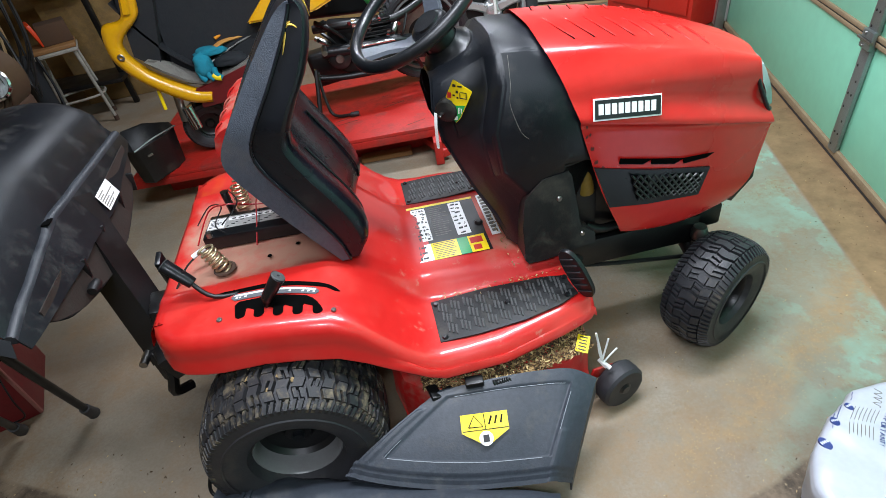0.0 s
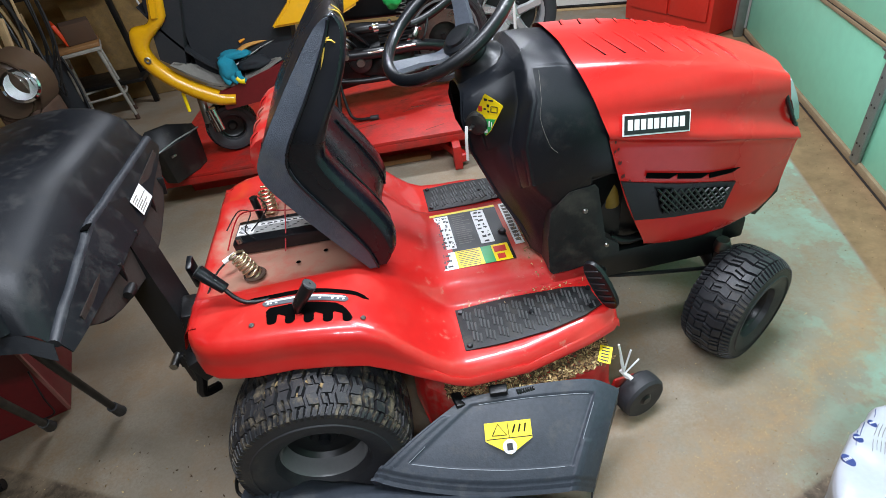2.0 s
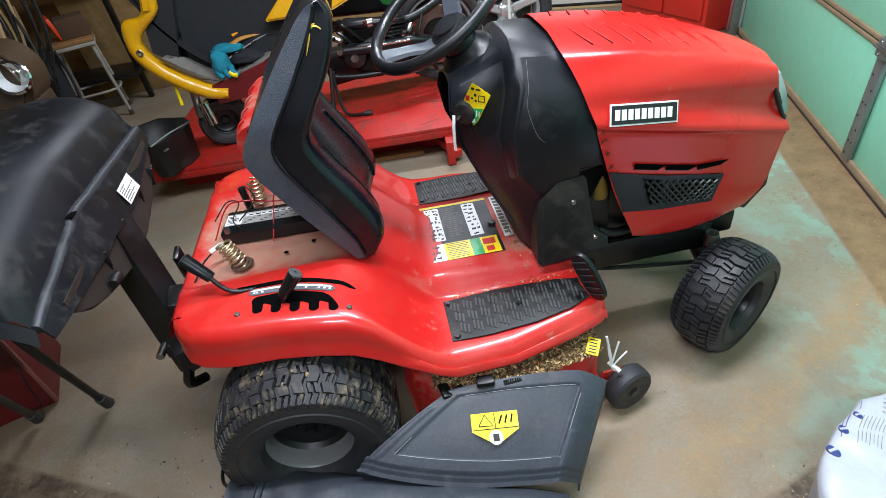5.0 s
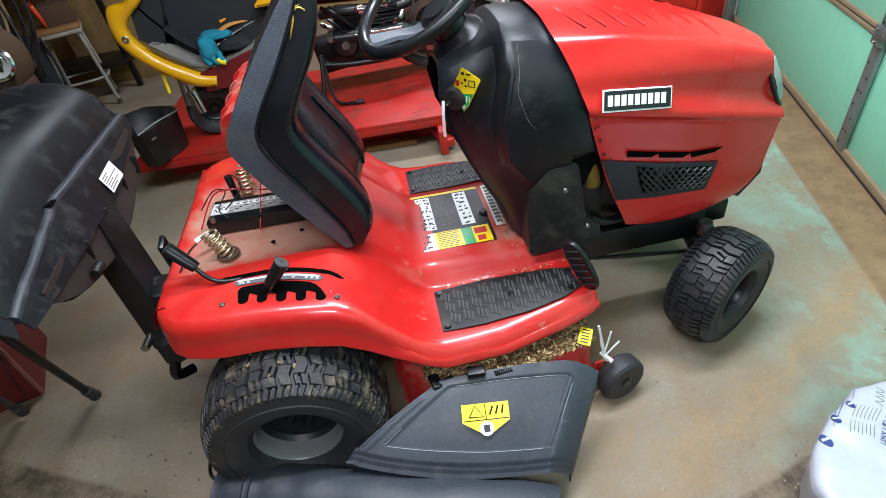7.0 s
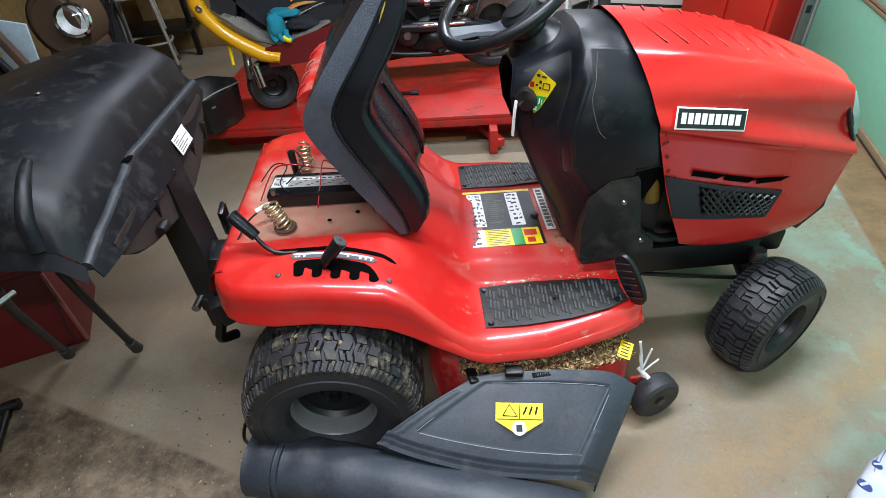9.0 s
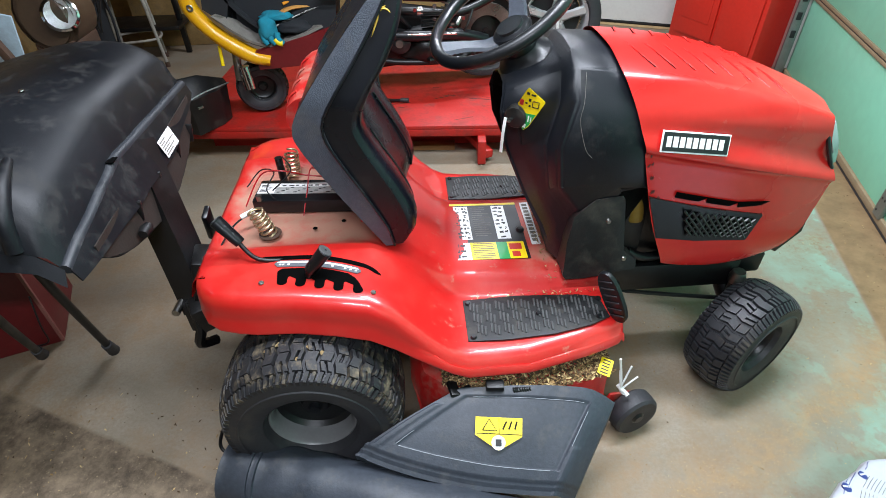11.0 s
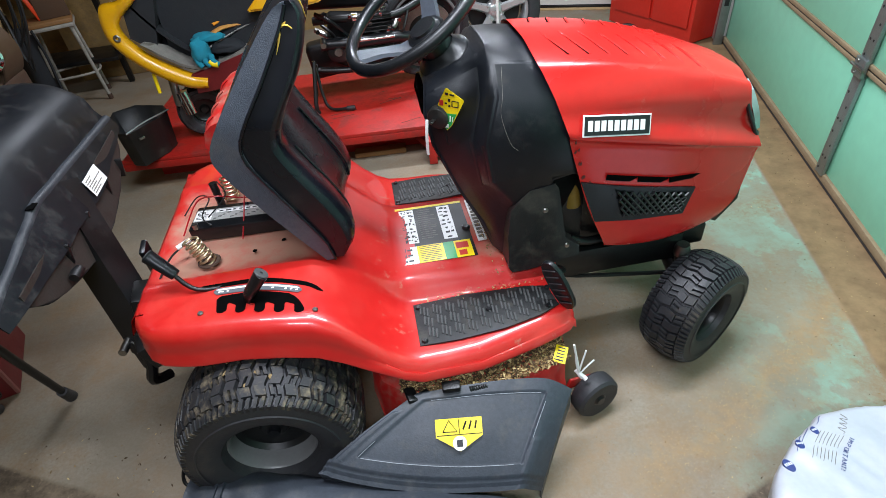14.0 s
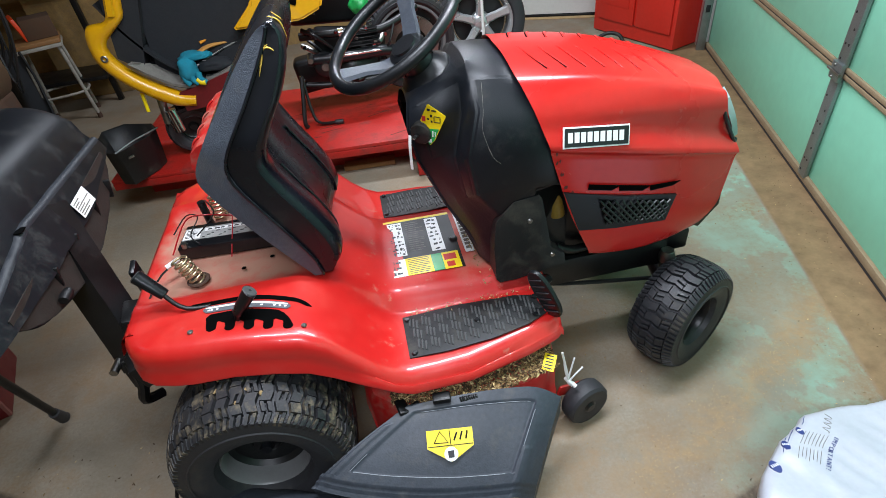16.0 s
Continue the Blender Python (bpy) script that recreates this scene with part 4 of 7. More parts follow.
# ---- dash console ----
CONSOLE = [  # from the hood's edge to the rear face: half sections, centre to sill
    [(0.850, 0, 1.058), (0.853, 0.083, 1.053), (0.862, 0.158, 1.028), (0.892, 0.220, 0.955), (0.912, 0.246, 0.87), (0.93, 0.238, 0.78), (0.935, 0.235, 0.75), (0.937, 0.232, 0.742)],
    [(0.822, 0, 1.066), (0.826, 0.084, 1.061), (0.834, 0.161, 1.037), (0.868, 0.226, 0.960), (0.888, 0.252, 0.87), (0.912, 0.242, 0.775), (0.918, 0.238, 0.75), (0.92, 0.235, 0.742)],
    [(0.786, 0, 1.071), (0.786, 0.085, 1.066), (0.795, 0.157, 1.044), (0.824, 0.217, 0.972), (0.840, 0.250, 0.875), (0.866, 0.243, 0.77), (0.862, 0.238, 0.75), (0.860, 0.235, 0.742)],
    [(0.728, 0, 1.074), (0.728, 0.085, 1.070), (0.726, 0.152, 1.050), (0.722, 0.208, 0.985), (0.690, 0.236, 0.875), (0.703, 0.238, 0.765), (0.765, 0.231, 0.685), (0.842, 0.224, 0.48)],
    [(0.718, 0, 1.070), (0.718, 0.083, 1.066), (0.714, 0.147, 1.045), (0.708, 0.199, 0.980), (0.676, 0.226, 0.872), (0.690, 0.230, 0.755), (0.755, 0.224, 0.668), (0.836, 0.219, 0.47)],
    [(0.700, 0, 1.048), (0.700, 0.075, 1.045), (0.690, 0.120, 1.026), (0.686, 0.160, 0.965), (0.656, 0.186, 0.865), (0.676, 0.196, 0.735), (0.745, 0.200, 0.635), (0.805, 0.202, 0.45)],
    [(0.650, 0, 1.025), (0.650, 0.065, 1.024), (0.645, 0.108, 1.005), (0.640, 0.142, 0.955), (0.622, 0.166, 0.855), (0.655, 0.180, 0.72), (0.715, 0.188, 0.60), (0.770, 0.190, 0.45)],
    [(0.595, 0, 1.000), (0.595, 0.055, 0.999), (0.590, 0.095, 0.982), (0.585, 0.130, 0.938), (0.600, 0.150, 0.845), (0.650, 0.162, 0.70), (0.700, 0.168, 0.58), (0.735, 0.168, 0.455)],
    [(0.560, 0, 0.972), (0.560, 0.045, 0.971), (0.556, 0.075, 0.957), (0.552, 0.095, 0.918), (0.567, 0.108, 0.83), (0.622, 0.118, 0.68), (0.675, 0.125, 0.57), (0.712, 0.130, 0.46)],
]
b = loft([[V(x, -y, z) for x, y, z in h[::-1]] + [V(x, y, z) for x, y, z in h[1:]] for h in CONSOLE], closed=False, cap=False)
bmesh.ops.holes_fill(b, edges=[e for e in b.edges if e.is_boundary])
bmesh.ops.recalc_face_normals(b, faces=list(b.faces))
bmesh.ops.bevel(b, geom=[e for e in b.edges if len(e.link_faces) == 2 and e.calc_face_angle(0) > 0.45], offset=0.006, segments=2, affect="EDGES")
console = part("dash_console", b, DASH, tractor, "black plastic dash console with a scuff", angle=30)
# lower dusty cover and the dark engine opening behind it
b = loft([[V(x, -0.247, z0), V(x, -0.244, z0 * 0.5 + z1 * 0.5), V(x, -0.238, z1), V(x, 0.238, z1), V(x, 0.247, z0)] for x, z0, z1 in ((0.738, 0.455, 0.57), (0.748, 0.44, 0.66), (0.80, 0.44, 0.715), (0.872, 0.45, 0.725), (0.882, 0.452, 0.71), (0.912, 0.46, 0.53), (0.955, 0.465, 0.495))])
part("lower_cover", b, BLACKDUSTY, tractor, "dusty black lower cover")
for x, z in ((0.845, 0.645), (0.915, 0.505)):
    part("cover_screw", lathe([(0.0001, -0.006), (0.006, -0.006), (0.009, 0.0), (0.009, 0.006)], 14, pose(x, -0.240, z)), STEEL, tractor)
# assumed dark box, added to block light from the floor under the hood
part("underbody_occluder", rbox((0.50, 0.30, 0.12), pose(1.14, 0.02, 0.37), 0.02, 2), BLACKSTEEL, tractor)
eng = part("engine_block", rbox((0.46, 0.34, 0.42), pose(1.14, 0, 0.62), 0.03, 2), BLACKSTEEL, tractor)
part("engine_guard", rbox((0.10, 0.02, 0.26), pose(0.925, -0.185, 0.60), 0.004), BLACKSTEEL, eng)
part("oil_filter", lathe([(0.0001, -0.045), (0.022, -0.045), (0.026, -0.038), (0.026, 0.038), (0.022, 0.045), (0.0001, 0.045)], 20, pose(0.945, -0.175, 0.645, 80, 0, 10)), mat("faded_yellow_can", srgb("7d6424"), 0.5, var=0.2, dirt=(0.06, 0.05, 0.03), dirt_amt=0.4), eng, "grimy yellow oil filter")
part("exhaust_pipe", tube([(0.94, -0.2, 0.50), (1.0, -0.2, 0.47), (1.12, -0.17, 0.46)], 0.014, 10, 4), BLACKSTEEL, eng)

# ignition, its label and the key tag
IM = frame_on((0.585, -0.158, 0.925), (0.75, -0.45, -0.10), (0.15, -0.1, 1))
def label_outline(pts, r=0.006):
    """The outline with its corners rounded."""
    res = []
    for k, p in enumerate(pts):
        a, c, p = Vector(pts[k - 1]), Vector(pts[(k + 1) % len(pts)]), Vector(p)
        p0, p1 = p + (a - p).normalized() * r, p + (c - p).normalized() * r
        res += [tuple((p0.lerp(p, f)).lerp(p.lerp(p1, f), f)) for f in (0, 0.33, 0.67, 1)]
    return res


dl = part("dash_label", plate(label_outline([(0.015, 0.092), (0.064, 0.066), (0.034, -0.008), (0.021, -0.024), (0.013, -0.010), (0.020, 0.014), (0.012, 0.034), (-0.006, 0.042)], 0.004)[::-1], 0.0012, IM @ pose(0, 0, 0.006)), YELLOW, console, "yellow and green ignition sticker")
part("green_field", plate([(0.0205, -0.0225), (0.014, -0.010), (0.0205, 0.012), (0.017, 0.024), (0.046, 0.027), (0.033, -0.007)][::-1], 0.0012, IM @ pose(0, 0, 0.0068)), GREEN, dl)
for x, y, w_, h_, mt in ((0.000, 0.044, 0.010, 0.014, REDINK), (0.014, 0.074, 0.008, 0.006, BLACKINK), (0.026, 0.074, 0.012, 0.004, BLACKINK), (0.022, 0.058, 0.006, 0.007, BLACKINK), (0.014, 0.050, 0.006, 0.004, BLACKINK), (0.024, 0.044, 0.005, 0.005, BLACKINK), (0.032, 0.045, 0.018, 0.002, BLACKINK), (0.032, 0.045, 0.002, 0.016, BLACKINK), (0.048, 0.045, 0.002, 0.016, BLACKINK), (0.034, 0.060, 0.015, 0.002, BLACKINK), (0.018, -0.014, 0.008, 0.010, WHITE), (0.028, 0.004, 0.003, 0.016, WHITE), (0.035, 0.004, 0.002, 0.014, WHITE)):
    part("print", rbox((w_, h_, 0.0012), IM @ pose(x + w_ / 2, y + h_ / 2, 0.0076), 0.0002, 1), mt, dl)
part("ignition_switch", lathe([(0.0001, -0.004), (0.016, -0.004), (0.026, -0.002), (0.030, 0.004), (0.030, 0.02)], 24, IM @ pose(-0.004, 0.006, 0.01, -90, 0, 0)), BLACKDUSTY, console)
key = part("ignition_key", rbox((0.01, 0.004, 0.03), IM @ pose(-0.012, 0.004, 0.022), 0.001), STEEL, console)
part("key_tag", tube([(0.548, -0.19, 0.945), (0.543, -0.195, 0.91), (0.541, -0.19, 0.85)], 0.0045, 8, 4, flat=0.5), WHITE, key, "white hanging key tag")
part("scuff", tube([(0.745, -0.163, 1.04), (0.735, -0.211, 0.985), (0.728, -0.224, 0.94), (0.745, -0.244, 0.875), (0.765, -0.246, 0.85)], 0.00045, 5, 6), GREYMAT, console)

# ---- steering wheel ----
SN = V(-0.50, -0.16, 0.85).normalized()
SC = V(0.555, 0.0, 1.15)
SM = Matrix.Translation(SC) @ SN.to_track_quat("Y", "Z").to_matrix().to_4x4()
SR = 0.19
ring = []
for i in range(56):
    a = 2 * math.pi * i / 56
    ring.append([SM @ V((SR + 0.0165 * math.cos(q)) * math.cos(a), 0.0145 * math.sin(q) * 1.1, (SR + 0.0165 * math.cos(q)) * math.sin(a)) for q in [2 * math.pi * k / 14 for k in range(14)]])
sw = part("steering_wheel", loft(ring, loop=True, cap=False), BLACKP, tractor, "black moulded steering wheel with three spokes")
fw = SM.to_3x3().inverted() @ V(0.866, 0, 0.52)
a0 = math.atan2(fw.z, fw.x)
for da in (math.pi, math.radians(62), math.radians(-62)):
    a = a0 + da
    d, s = V(math.cos(a), 0, math.sin(a)), V(-math.sin(a), 0, math.cos(a))
    b = loft([[SM @ (d * r + s * wd * k + V(0, dy + dep, 0)) for k, dy in ((-1, -0.006), (-0.8, 0.004), (0.8, 0.004), (1, -0.006), (0, -0.012))] for r, wd, dep in ((0.02, 0.035, -0.078), (0.07, 0.028, -0.066), (0.12, 0.024, -0.034), (0.175, 0.034, -0.004))])
    part("spoke", b, SCUFFED, sw)
part("hub", lathe([(0.0001, -0.056), (0.036, -0.056), (0.05, -0.061), (0.055, -0.07), (0.048, -0.09), (0.03, -0.12)], 32, SM), BLACKP, sw)
part("hub_emblem", lathe([(0.026, -0.0555), (0.028, -0.0530), (0.031, -0.0555)], 28, SM), BLACKP, sw)
part("steering_column", tube([SC - SN * 0.05, SC - SN * 0.12, SC - SN * 0.22], lambda t: 0.036 + 0.02 * t, 18, 3), BLACKP, tractor)
part("column_boot", lathe([(0.05, 0.05), (0.06, 0.03), (0.075, 0.02), (0.085, -0.02), (0.09, -0.04)], 24, Matrix.Translation(SC - SN * 0.17) @ SN.to_track_quat("Y", "Z").to_matrix().to_4x4()), BLACKP, console)

# ---- seat, folded forward ----
S_OUT = [(0.225, 0.605), (0.155, 0.715), (0.09, 0.825), (0.042, 0.915), (0.034, 0.962), (0.060, 1.015), (0.135, 1.112), (0.20, 1.19), (0.245, 1.238), (0.272, 1.255)]
S_IN = [(0.292, 1.257), (0.308, 1.228), (0.298, 1.172), (0.266, 1.10), (0.220, 1.03), (0.192, 0.955), (0.226, 0.87), (0.27, 0.79), (0.305, 0.71), (0.31, 0.65), (0.28, 0.605)]
out = smooth_path([(x, 0, z) for x, z in S_OUT], 3)
inn = smooth_path([(x, 0, z) for x, z in S_IN], 3)
prof = out + inn


def taper(y, z):
    return y * (1 - 0.2 * max(0, min(1, (z - 1.02) / 0.22)))


def seat_ring(y, k, bol):
    r = []
    for n, p in enumerate(prof):
        inner = n >= len(out)
        q = p.copy()
        if inner:
            t = (n - len(out)) / (len(inn) - 1)
            o = out[int((1 - t) * (len(out) - 1))]
            q = o.lerp(p, bol)
        # rounding of the far ends
        e = V(0.16, 0, max(0.66, min(1.16, q.z)))
        q = q.lerp(e, 1 - k) if k < 1 else q
        r.append(V(q.x, taper(y, q.z), q.z))
    return r


SY = [(-0.236, 0.97, 0.80), (-0.232, 0.99, 0.92), (-0.215, 1, 1.0), (-0.18, 1, 1.03), (-0.14, 1, 1.0), (-0.09, 1, 0.88), (-0.03, 1, 0.82), (0.03, 1, 0.82), (0.09, 1, 0.88), (0.14, 1, 1.0), (0.18, 1, 1.03), (0.215, 1, 1.0), (0.232, 0.99, 0.92), (0.236, 0.97, 0.80)]
b = loft([seat_ring(*a) for a in SY], cap=False)
seat = part("seat", b, VINYL, tractor, "torn black vinyl seat folded forward", angle=60)


def seat_side(y, f0, f1, nt):
    """The seat's side as a strip between its back outline and its front outline."""
    def fn(u, v):
        k = u * (len(out) - 1)
        i0 = min(int(k), len(out) - 2)
        o = out[i0].lerp(out[i0 + 1], k - i0)
        k2 = (1 - u) * (len(inn) - 1)
        i1 = min(int(k2), len(inn) - 2)
        n_ = inn[i1].lerp(inn[i1 + 1], k2 - i1)
        p = o.lerp(n_, f0 + (f1 - f0) * v)
        return V(p.x, taper(y, p.z), p.z)
    return grid(fn, 40, nt, 0.004)


part("side_wall", seat_side(-0.2365, 0.0, 0.86, 6), VINYL, seat)
part("side_wall", seat_side(0.2365, 0.0, 0.86, 6), VINYL, seat)
part("side_panel", seat_side(-0.243, 0.0, 0.44, 4), VINYL_SIDE, seat, "grained grey-black side panel")
part("piping", tube([V(p.x, taper(-0.2445, p.z), p.z) for p in [out[j].lerp(inn[int((1 - j / (len(out) - 1)) * (len(inn) - 1))], 0.43) for j in range(0, len(out), 2)]], 0.0035, 8, 2), VINYL, seat)
def seat_face(f, u):
    """A point of the seat's near side, f from its back to its front, u from the hinge to the top."""
    p = out[int(u * (len(out) - 1))].lerp(inn[int((1 - u) * (len(inn) - 1))], f)
    return V(p.x, taper(-0.240, p.z), p.z)


for pts in ([seat_face(0.47, 0.83), seat_face(0.52, 0.80), seat_face(0.54, 0.75)], [seat_face(0.44, 0.84), seat_face(0.64, 0.84), seat_face(0.86, 0.80) + V(0, 0.012, 0)], [seat_face(0.42, 0.86), seat_face(0.48, 0.84), seat_face(0.56, 0.86)], [(0.284, -0.15, 1.262), (0.304, -0.14, 1.247), (0.312, -0.135, 1.205)], [(0.288, -0.11, 1.262), (0.308, -0.10, 1.238)]):
    part("tear", tube(pts, lambda t: 0.0042 * math.sin(math.pi * min(max(t, 0.05), 0.95)), 6, 5, flat=0.5), FOAM, seat, "tear showing yellow foam")
part("cushion_seam", tube([V(p.x - 0.004, -0.12, p.z) for p in inn[len(inn) // 2 + 2:-3:2]], 0.003, 6, 3), VINYL, seat)
part("cushion_seam", tube([V(p.x - 0.004, 0.12, p.z) for p in inn[len(inn) // 2 + 2:-3:2]], 0.003, 6, 3), VINYL, seat)
# red pan under the seat with ribs
pan_pts = [(0.235, 0.56), (0.165, 0.68), (0.09, 0.80), (0.022, 0.905), (0.005, 0.95), (0.015, 0.985), (0.035, 1.0)]
b = loft([[V(x, -0.16, z) for x, z in pan_pts] + [V(x + 0.03, -0.16, z + 0.01) for x, z in pan_pts[::-1]], [V(x, 0.19, z) for x, z in pan_pts] + [V(x + 0.03, 0.19, z + 0.01) for x, z in pan_pts[::-1]]])
pan_ = part("seat_pan", b, RED_DUSTY, seat, "dusty red seat pan")
for y in (-0.10, -0.02, 0.06, 0.14):
    part("pan_rib", tube([(x - 0.003, y, z) for x, z in pan_pts[2:]], 0.0032, 6, 3), RED_DUSTY, pan_)
part("seat_hinge", rbox((0.07, 0.03, 0.06), pose(0.19, -0.115, 0.625, 0, 20, 0), 0.005), RED, tractor)
part("seat_hinge", rbox((0.07, 0.03, 0.06), pose(0.19, 0.115, 0.625, 0, 20, 0), 0.005), RED, tractor)
# ---- battery bay ----
bat = part("battery", rbox((0.30, 0.12, 0.045), pose(-0.02, 0.0, 0.627, 0, 0, -4), 0.006), BLACKP, tractor, "black battery with a white label")
rb_ = random.Random(31)
sticker("battery_label", pose(-0.165, -0.015, 0.6505, 0, 0, -4), 0.27, 0.06, mat("grey_battery_label", srgb("9a9a96"), 0.6, var=0.3, scale=30), [(0.002, 0.004, 0.05, 0.05, WHITE), (0.06, 0.038, 0.2, 0.014, WHITE)] + [(0.006, 0.010 + 0.007 * k, rb_.uniform(0.02, 0.04), 0.003, BLACKINK) for k in range(6)] + [(0.06 + 0.0125 * k, 0.006 + 0.008 * (k % 4), rb_.uniform(0.006, 0.012), 0.004, BLACKINK) for k in range(16)] + [(0.07 + 0.02 * k, 0.042, rb_.uniform(0.008, 0.016), 0.006, BLACKINK) for k in range(9)], bat, "worn white battery label with small print")
part("battery_terminal", tube([(-0.15, -0.045, 0.648), (-0.15, -0.045, 0.664)], 0.009, 10, 1), STEEL, bat)


def spring(p, axis, turns=6, r=0.021, h=0.085):
    q = Vector(axis).to_track_quat("Z", "Y").to_matrix().to_4x4()
    pts = [Matrix.Translation(p) @ q @ V(r * math.cos(2 * math.pi * t), r * math.sin(2 * math.pi * t), h * t / turns) for t in [i / 10 for i in range(turns * 10 + 1)]]
    return tube(pts, 0.0036, 7, 1)


part("seat_spring", spring((-0.105, -0.165, 0.61), (-0.35, 0.05, 1)), SPRINGM, tractor, "coiled zinc seat spring")
part("seat_spring", spring((-0.085, 0.16, 0.61), (0.05, 0.05, 1)), SPRINGM, tractor, "coiled zinc seat spring")
part("spring_washer", lathe([(0.012, 0.004), (0.03, 0.003), (0.032, 0)], 20, pose(-0.105, -0.165, 0.612, 90, 0, 0)), RUST, tractor)
part("seat_switch", tube([(-0.11, 0.115, 0.61), (-0.112, 0.115, 0.70)], 0.012, 10, 1), BLACKP, tractor)
for pts, mt, r in (([(-0.20, -0.03, 0.62), (-0.17, 0.08, 0.66), (-0.10, 0.05, 0.69), (-0.03, 0.07, 0.66), (0.05, 0.05, 0.66)], WIRERED, 0.0035),
                   ([(-0.02, -0.09, 0.615), (-0.01, -0.03, 0.66), (0.0, 0.04, 0.70), (0.03, 0.06, 0.66)], WIRERED, 0.003),
                   ([(-0.22, 0.08, 0.62), (-0.18, 0.13, 0.65), (-0.12, 0.06, 0.68), (-0.13, -0.02, 0.67), (-0.10, -0.06, 0.66)], WIREBLACK, 0.003),
                   ([(-0.10, 0.12, 0.70), (-0.06, 0.03, 0.70), (-0.11, -0.03, 0.67)], WIREBLACK, 0.003),
                   ([(-0.24, -0.2, 0.60), (-0.20, -0.15, 0.64), (-0.14, -0.11, 0.66)], WIREBLACK, 0.004)):
    part("wire", tube(pts, r * 0.7, 6, 6), mt, tractor)
part("fuse_holder", tube([(-0.185, -0.135, 0.652), (-0.15, -0.115, 0.66)], 0.0075, 8, 1), WHITE, tractor)
# holes are black discs on the uncut fender, their inner shade as colour
for x, y in ((0.02, -0.15), (0.1, -0.12), (0.12, 0.02)):
    part("drain_hole_shade", lathe([(0.0001, 0.001), (0.006, 0.001), (0.007, 0)], 10, pose(x, y, 0.6105, 90, 0, 0)), HOLESHADE, fender)

part("axle_hook", tube([(-0.235, -0.46, 0.20), (-0.275, -0.50, 0.17), (-0.285, -0.53, 0.13), (-0.255, -0.54, 0.115), (-0.225, -0.50, 0.13)], 0.005, 8, 5), BLACKSTEEL, tractor)
part("pinch_bracket", rbox((0.05, 0.10, 0.16), pose(-0.315, -0.20, 0.50, 0, 12, 10), 0.008), BLACKSTEEL, tractor)
part("pinch_bracket", rbox((0.06, 0.07, 0.10), pose(-0.325, -0.25, 0.40, 8, -10, 20), 0.008), BLACKSTEEL, tractor)

# ---- brake pedal ----
PA, PB = V(0.818, -0.345, 0.548), V(0.882, -0.385, 0.392)
PM = frame_on(PA.lerp(PB, 0.5), PB - PA, V(0.5, -0.6, 0.25))
oval = [(0.088 * math.copysign(abs(math.cos(a)) ** 0.75, math.cos(a)), 0.033 * math.copysign(abs(math.sin(a)) ** 0.8, math.sin(a))) for a in [2 * math.pi * k / 28 for k in range(28)]]
ped = part("brake_pedal", plate(oval, 0.016, PM @ pose(0, 0, 0.008), 0.004), BLACKP, tractor, "black brake pedal with ribbed face")
for k in range(6):
    part("pedal_rib", rbox((0.005, 0.044, 0.004), PM @ pose(-0.06 + 0.024 * k, 0, 0.0095), 0.001, 1), RUBBER, ped)
part("pedal_arm", tube([(0.86, -0.33, 0.48), (0.90, -0.25, 0.42), (0.86, -0.15, 0.36)], 0.011, 8, 4), BLACKSTEEL, ped)

# ---- mower deck ----
def deck_ring(k, z):
    pts = [(0.27, -0.30), (0.30, -0.43), (0.38, -0.50), (0.50, -0.525), (0.70, -0.52), (0.80, -0.50), (0.87, -0.42), (0.90, -0.25), (0.92, 0.0), (0.90, 0.25), (0.85, 0.42), (0.70, 0.50), (0.5, 0.52), (0.36, 0.48), (0.28, 0.34), (0.26, 0.0)]
    return [V(0.6 + (x - 0.6) * k, y * k, z) for x, y in pts]


deck = part("cutting_deck", loft([deck_ring(1.015, 0.085), deck_ring(1.0, 0.09), deck_ring(0.99, 0.235), deck_ring(0.965, 0.258), deck_ring(0.9, 0.266), deck_ring(0.3, 0.27)]), RED_DUSTY, tractor, "dusty red steel cutting deck", angle=45)
sticker("deck_label", pose(0.835, -0.49, 0.275, 6, -4, 60), 0.06, 0.036, YELLOW, [(0.006 + 0.011 * i, 0.007, 0.004, 0.022, BLACKINK) for i in range(5)], deck, "yellow warning sticker")
part("deck_bracket", rbox((0.035, 0.012, 0.03), pose(0.42, -0.505, 0.28, 0, 0, 25), 0.004), BLACKSTEEL, deck)
part("chute_spring", spring((0.55, -0.53, 0.30), (1, 0, 0), 8, 0.007, 0.05), BLACKSTEEL, deck)

# discharge chute: a moulded black plastic deflector with a recessed panel and stepped bands along its mouth
C_TOP = smooth_path([(0.405, -0.512, 0.305), (0.55, -0.520, 0.310), (0.68, -0.532, 0.310), (0.765, -0.545, 0.302), (0.83, -0.565, 0.262)], 6)
C_LIP = smooth_path([(0.112, -0.632, 0.215), (0.20, -0.668, 0.198), (0.312, -0.700, 0.176), (0.428, -0.726, 0.160), (0.547, -0.742, 0.150), (0.635, -0.752, 0.145), (0.692, -0.742, 0.095)], 4)


def along(path, u):
    k = u * (len(path) - 1)
    i0 = min(int(k), len(path) - 2)
    return path[i0].lerp(path[i0 + 1], k - i0)


def soft(a, z, x):
    t = max(0.0, min(1.0, (x - a) / (z - a)))
    return t * t * (3 - 2 * t)


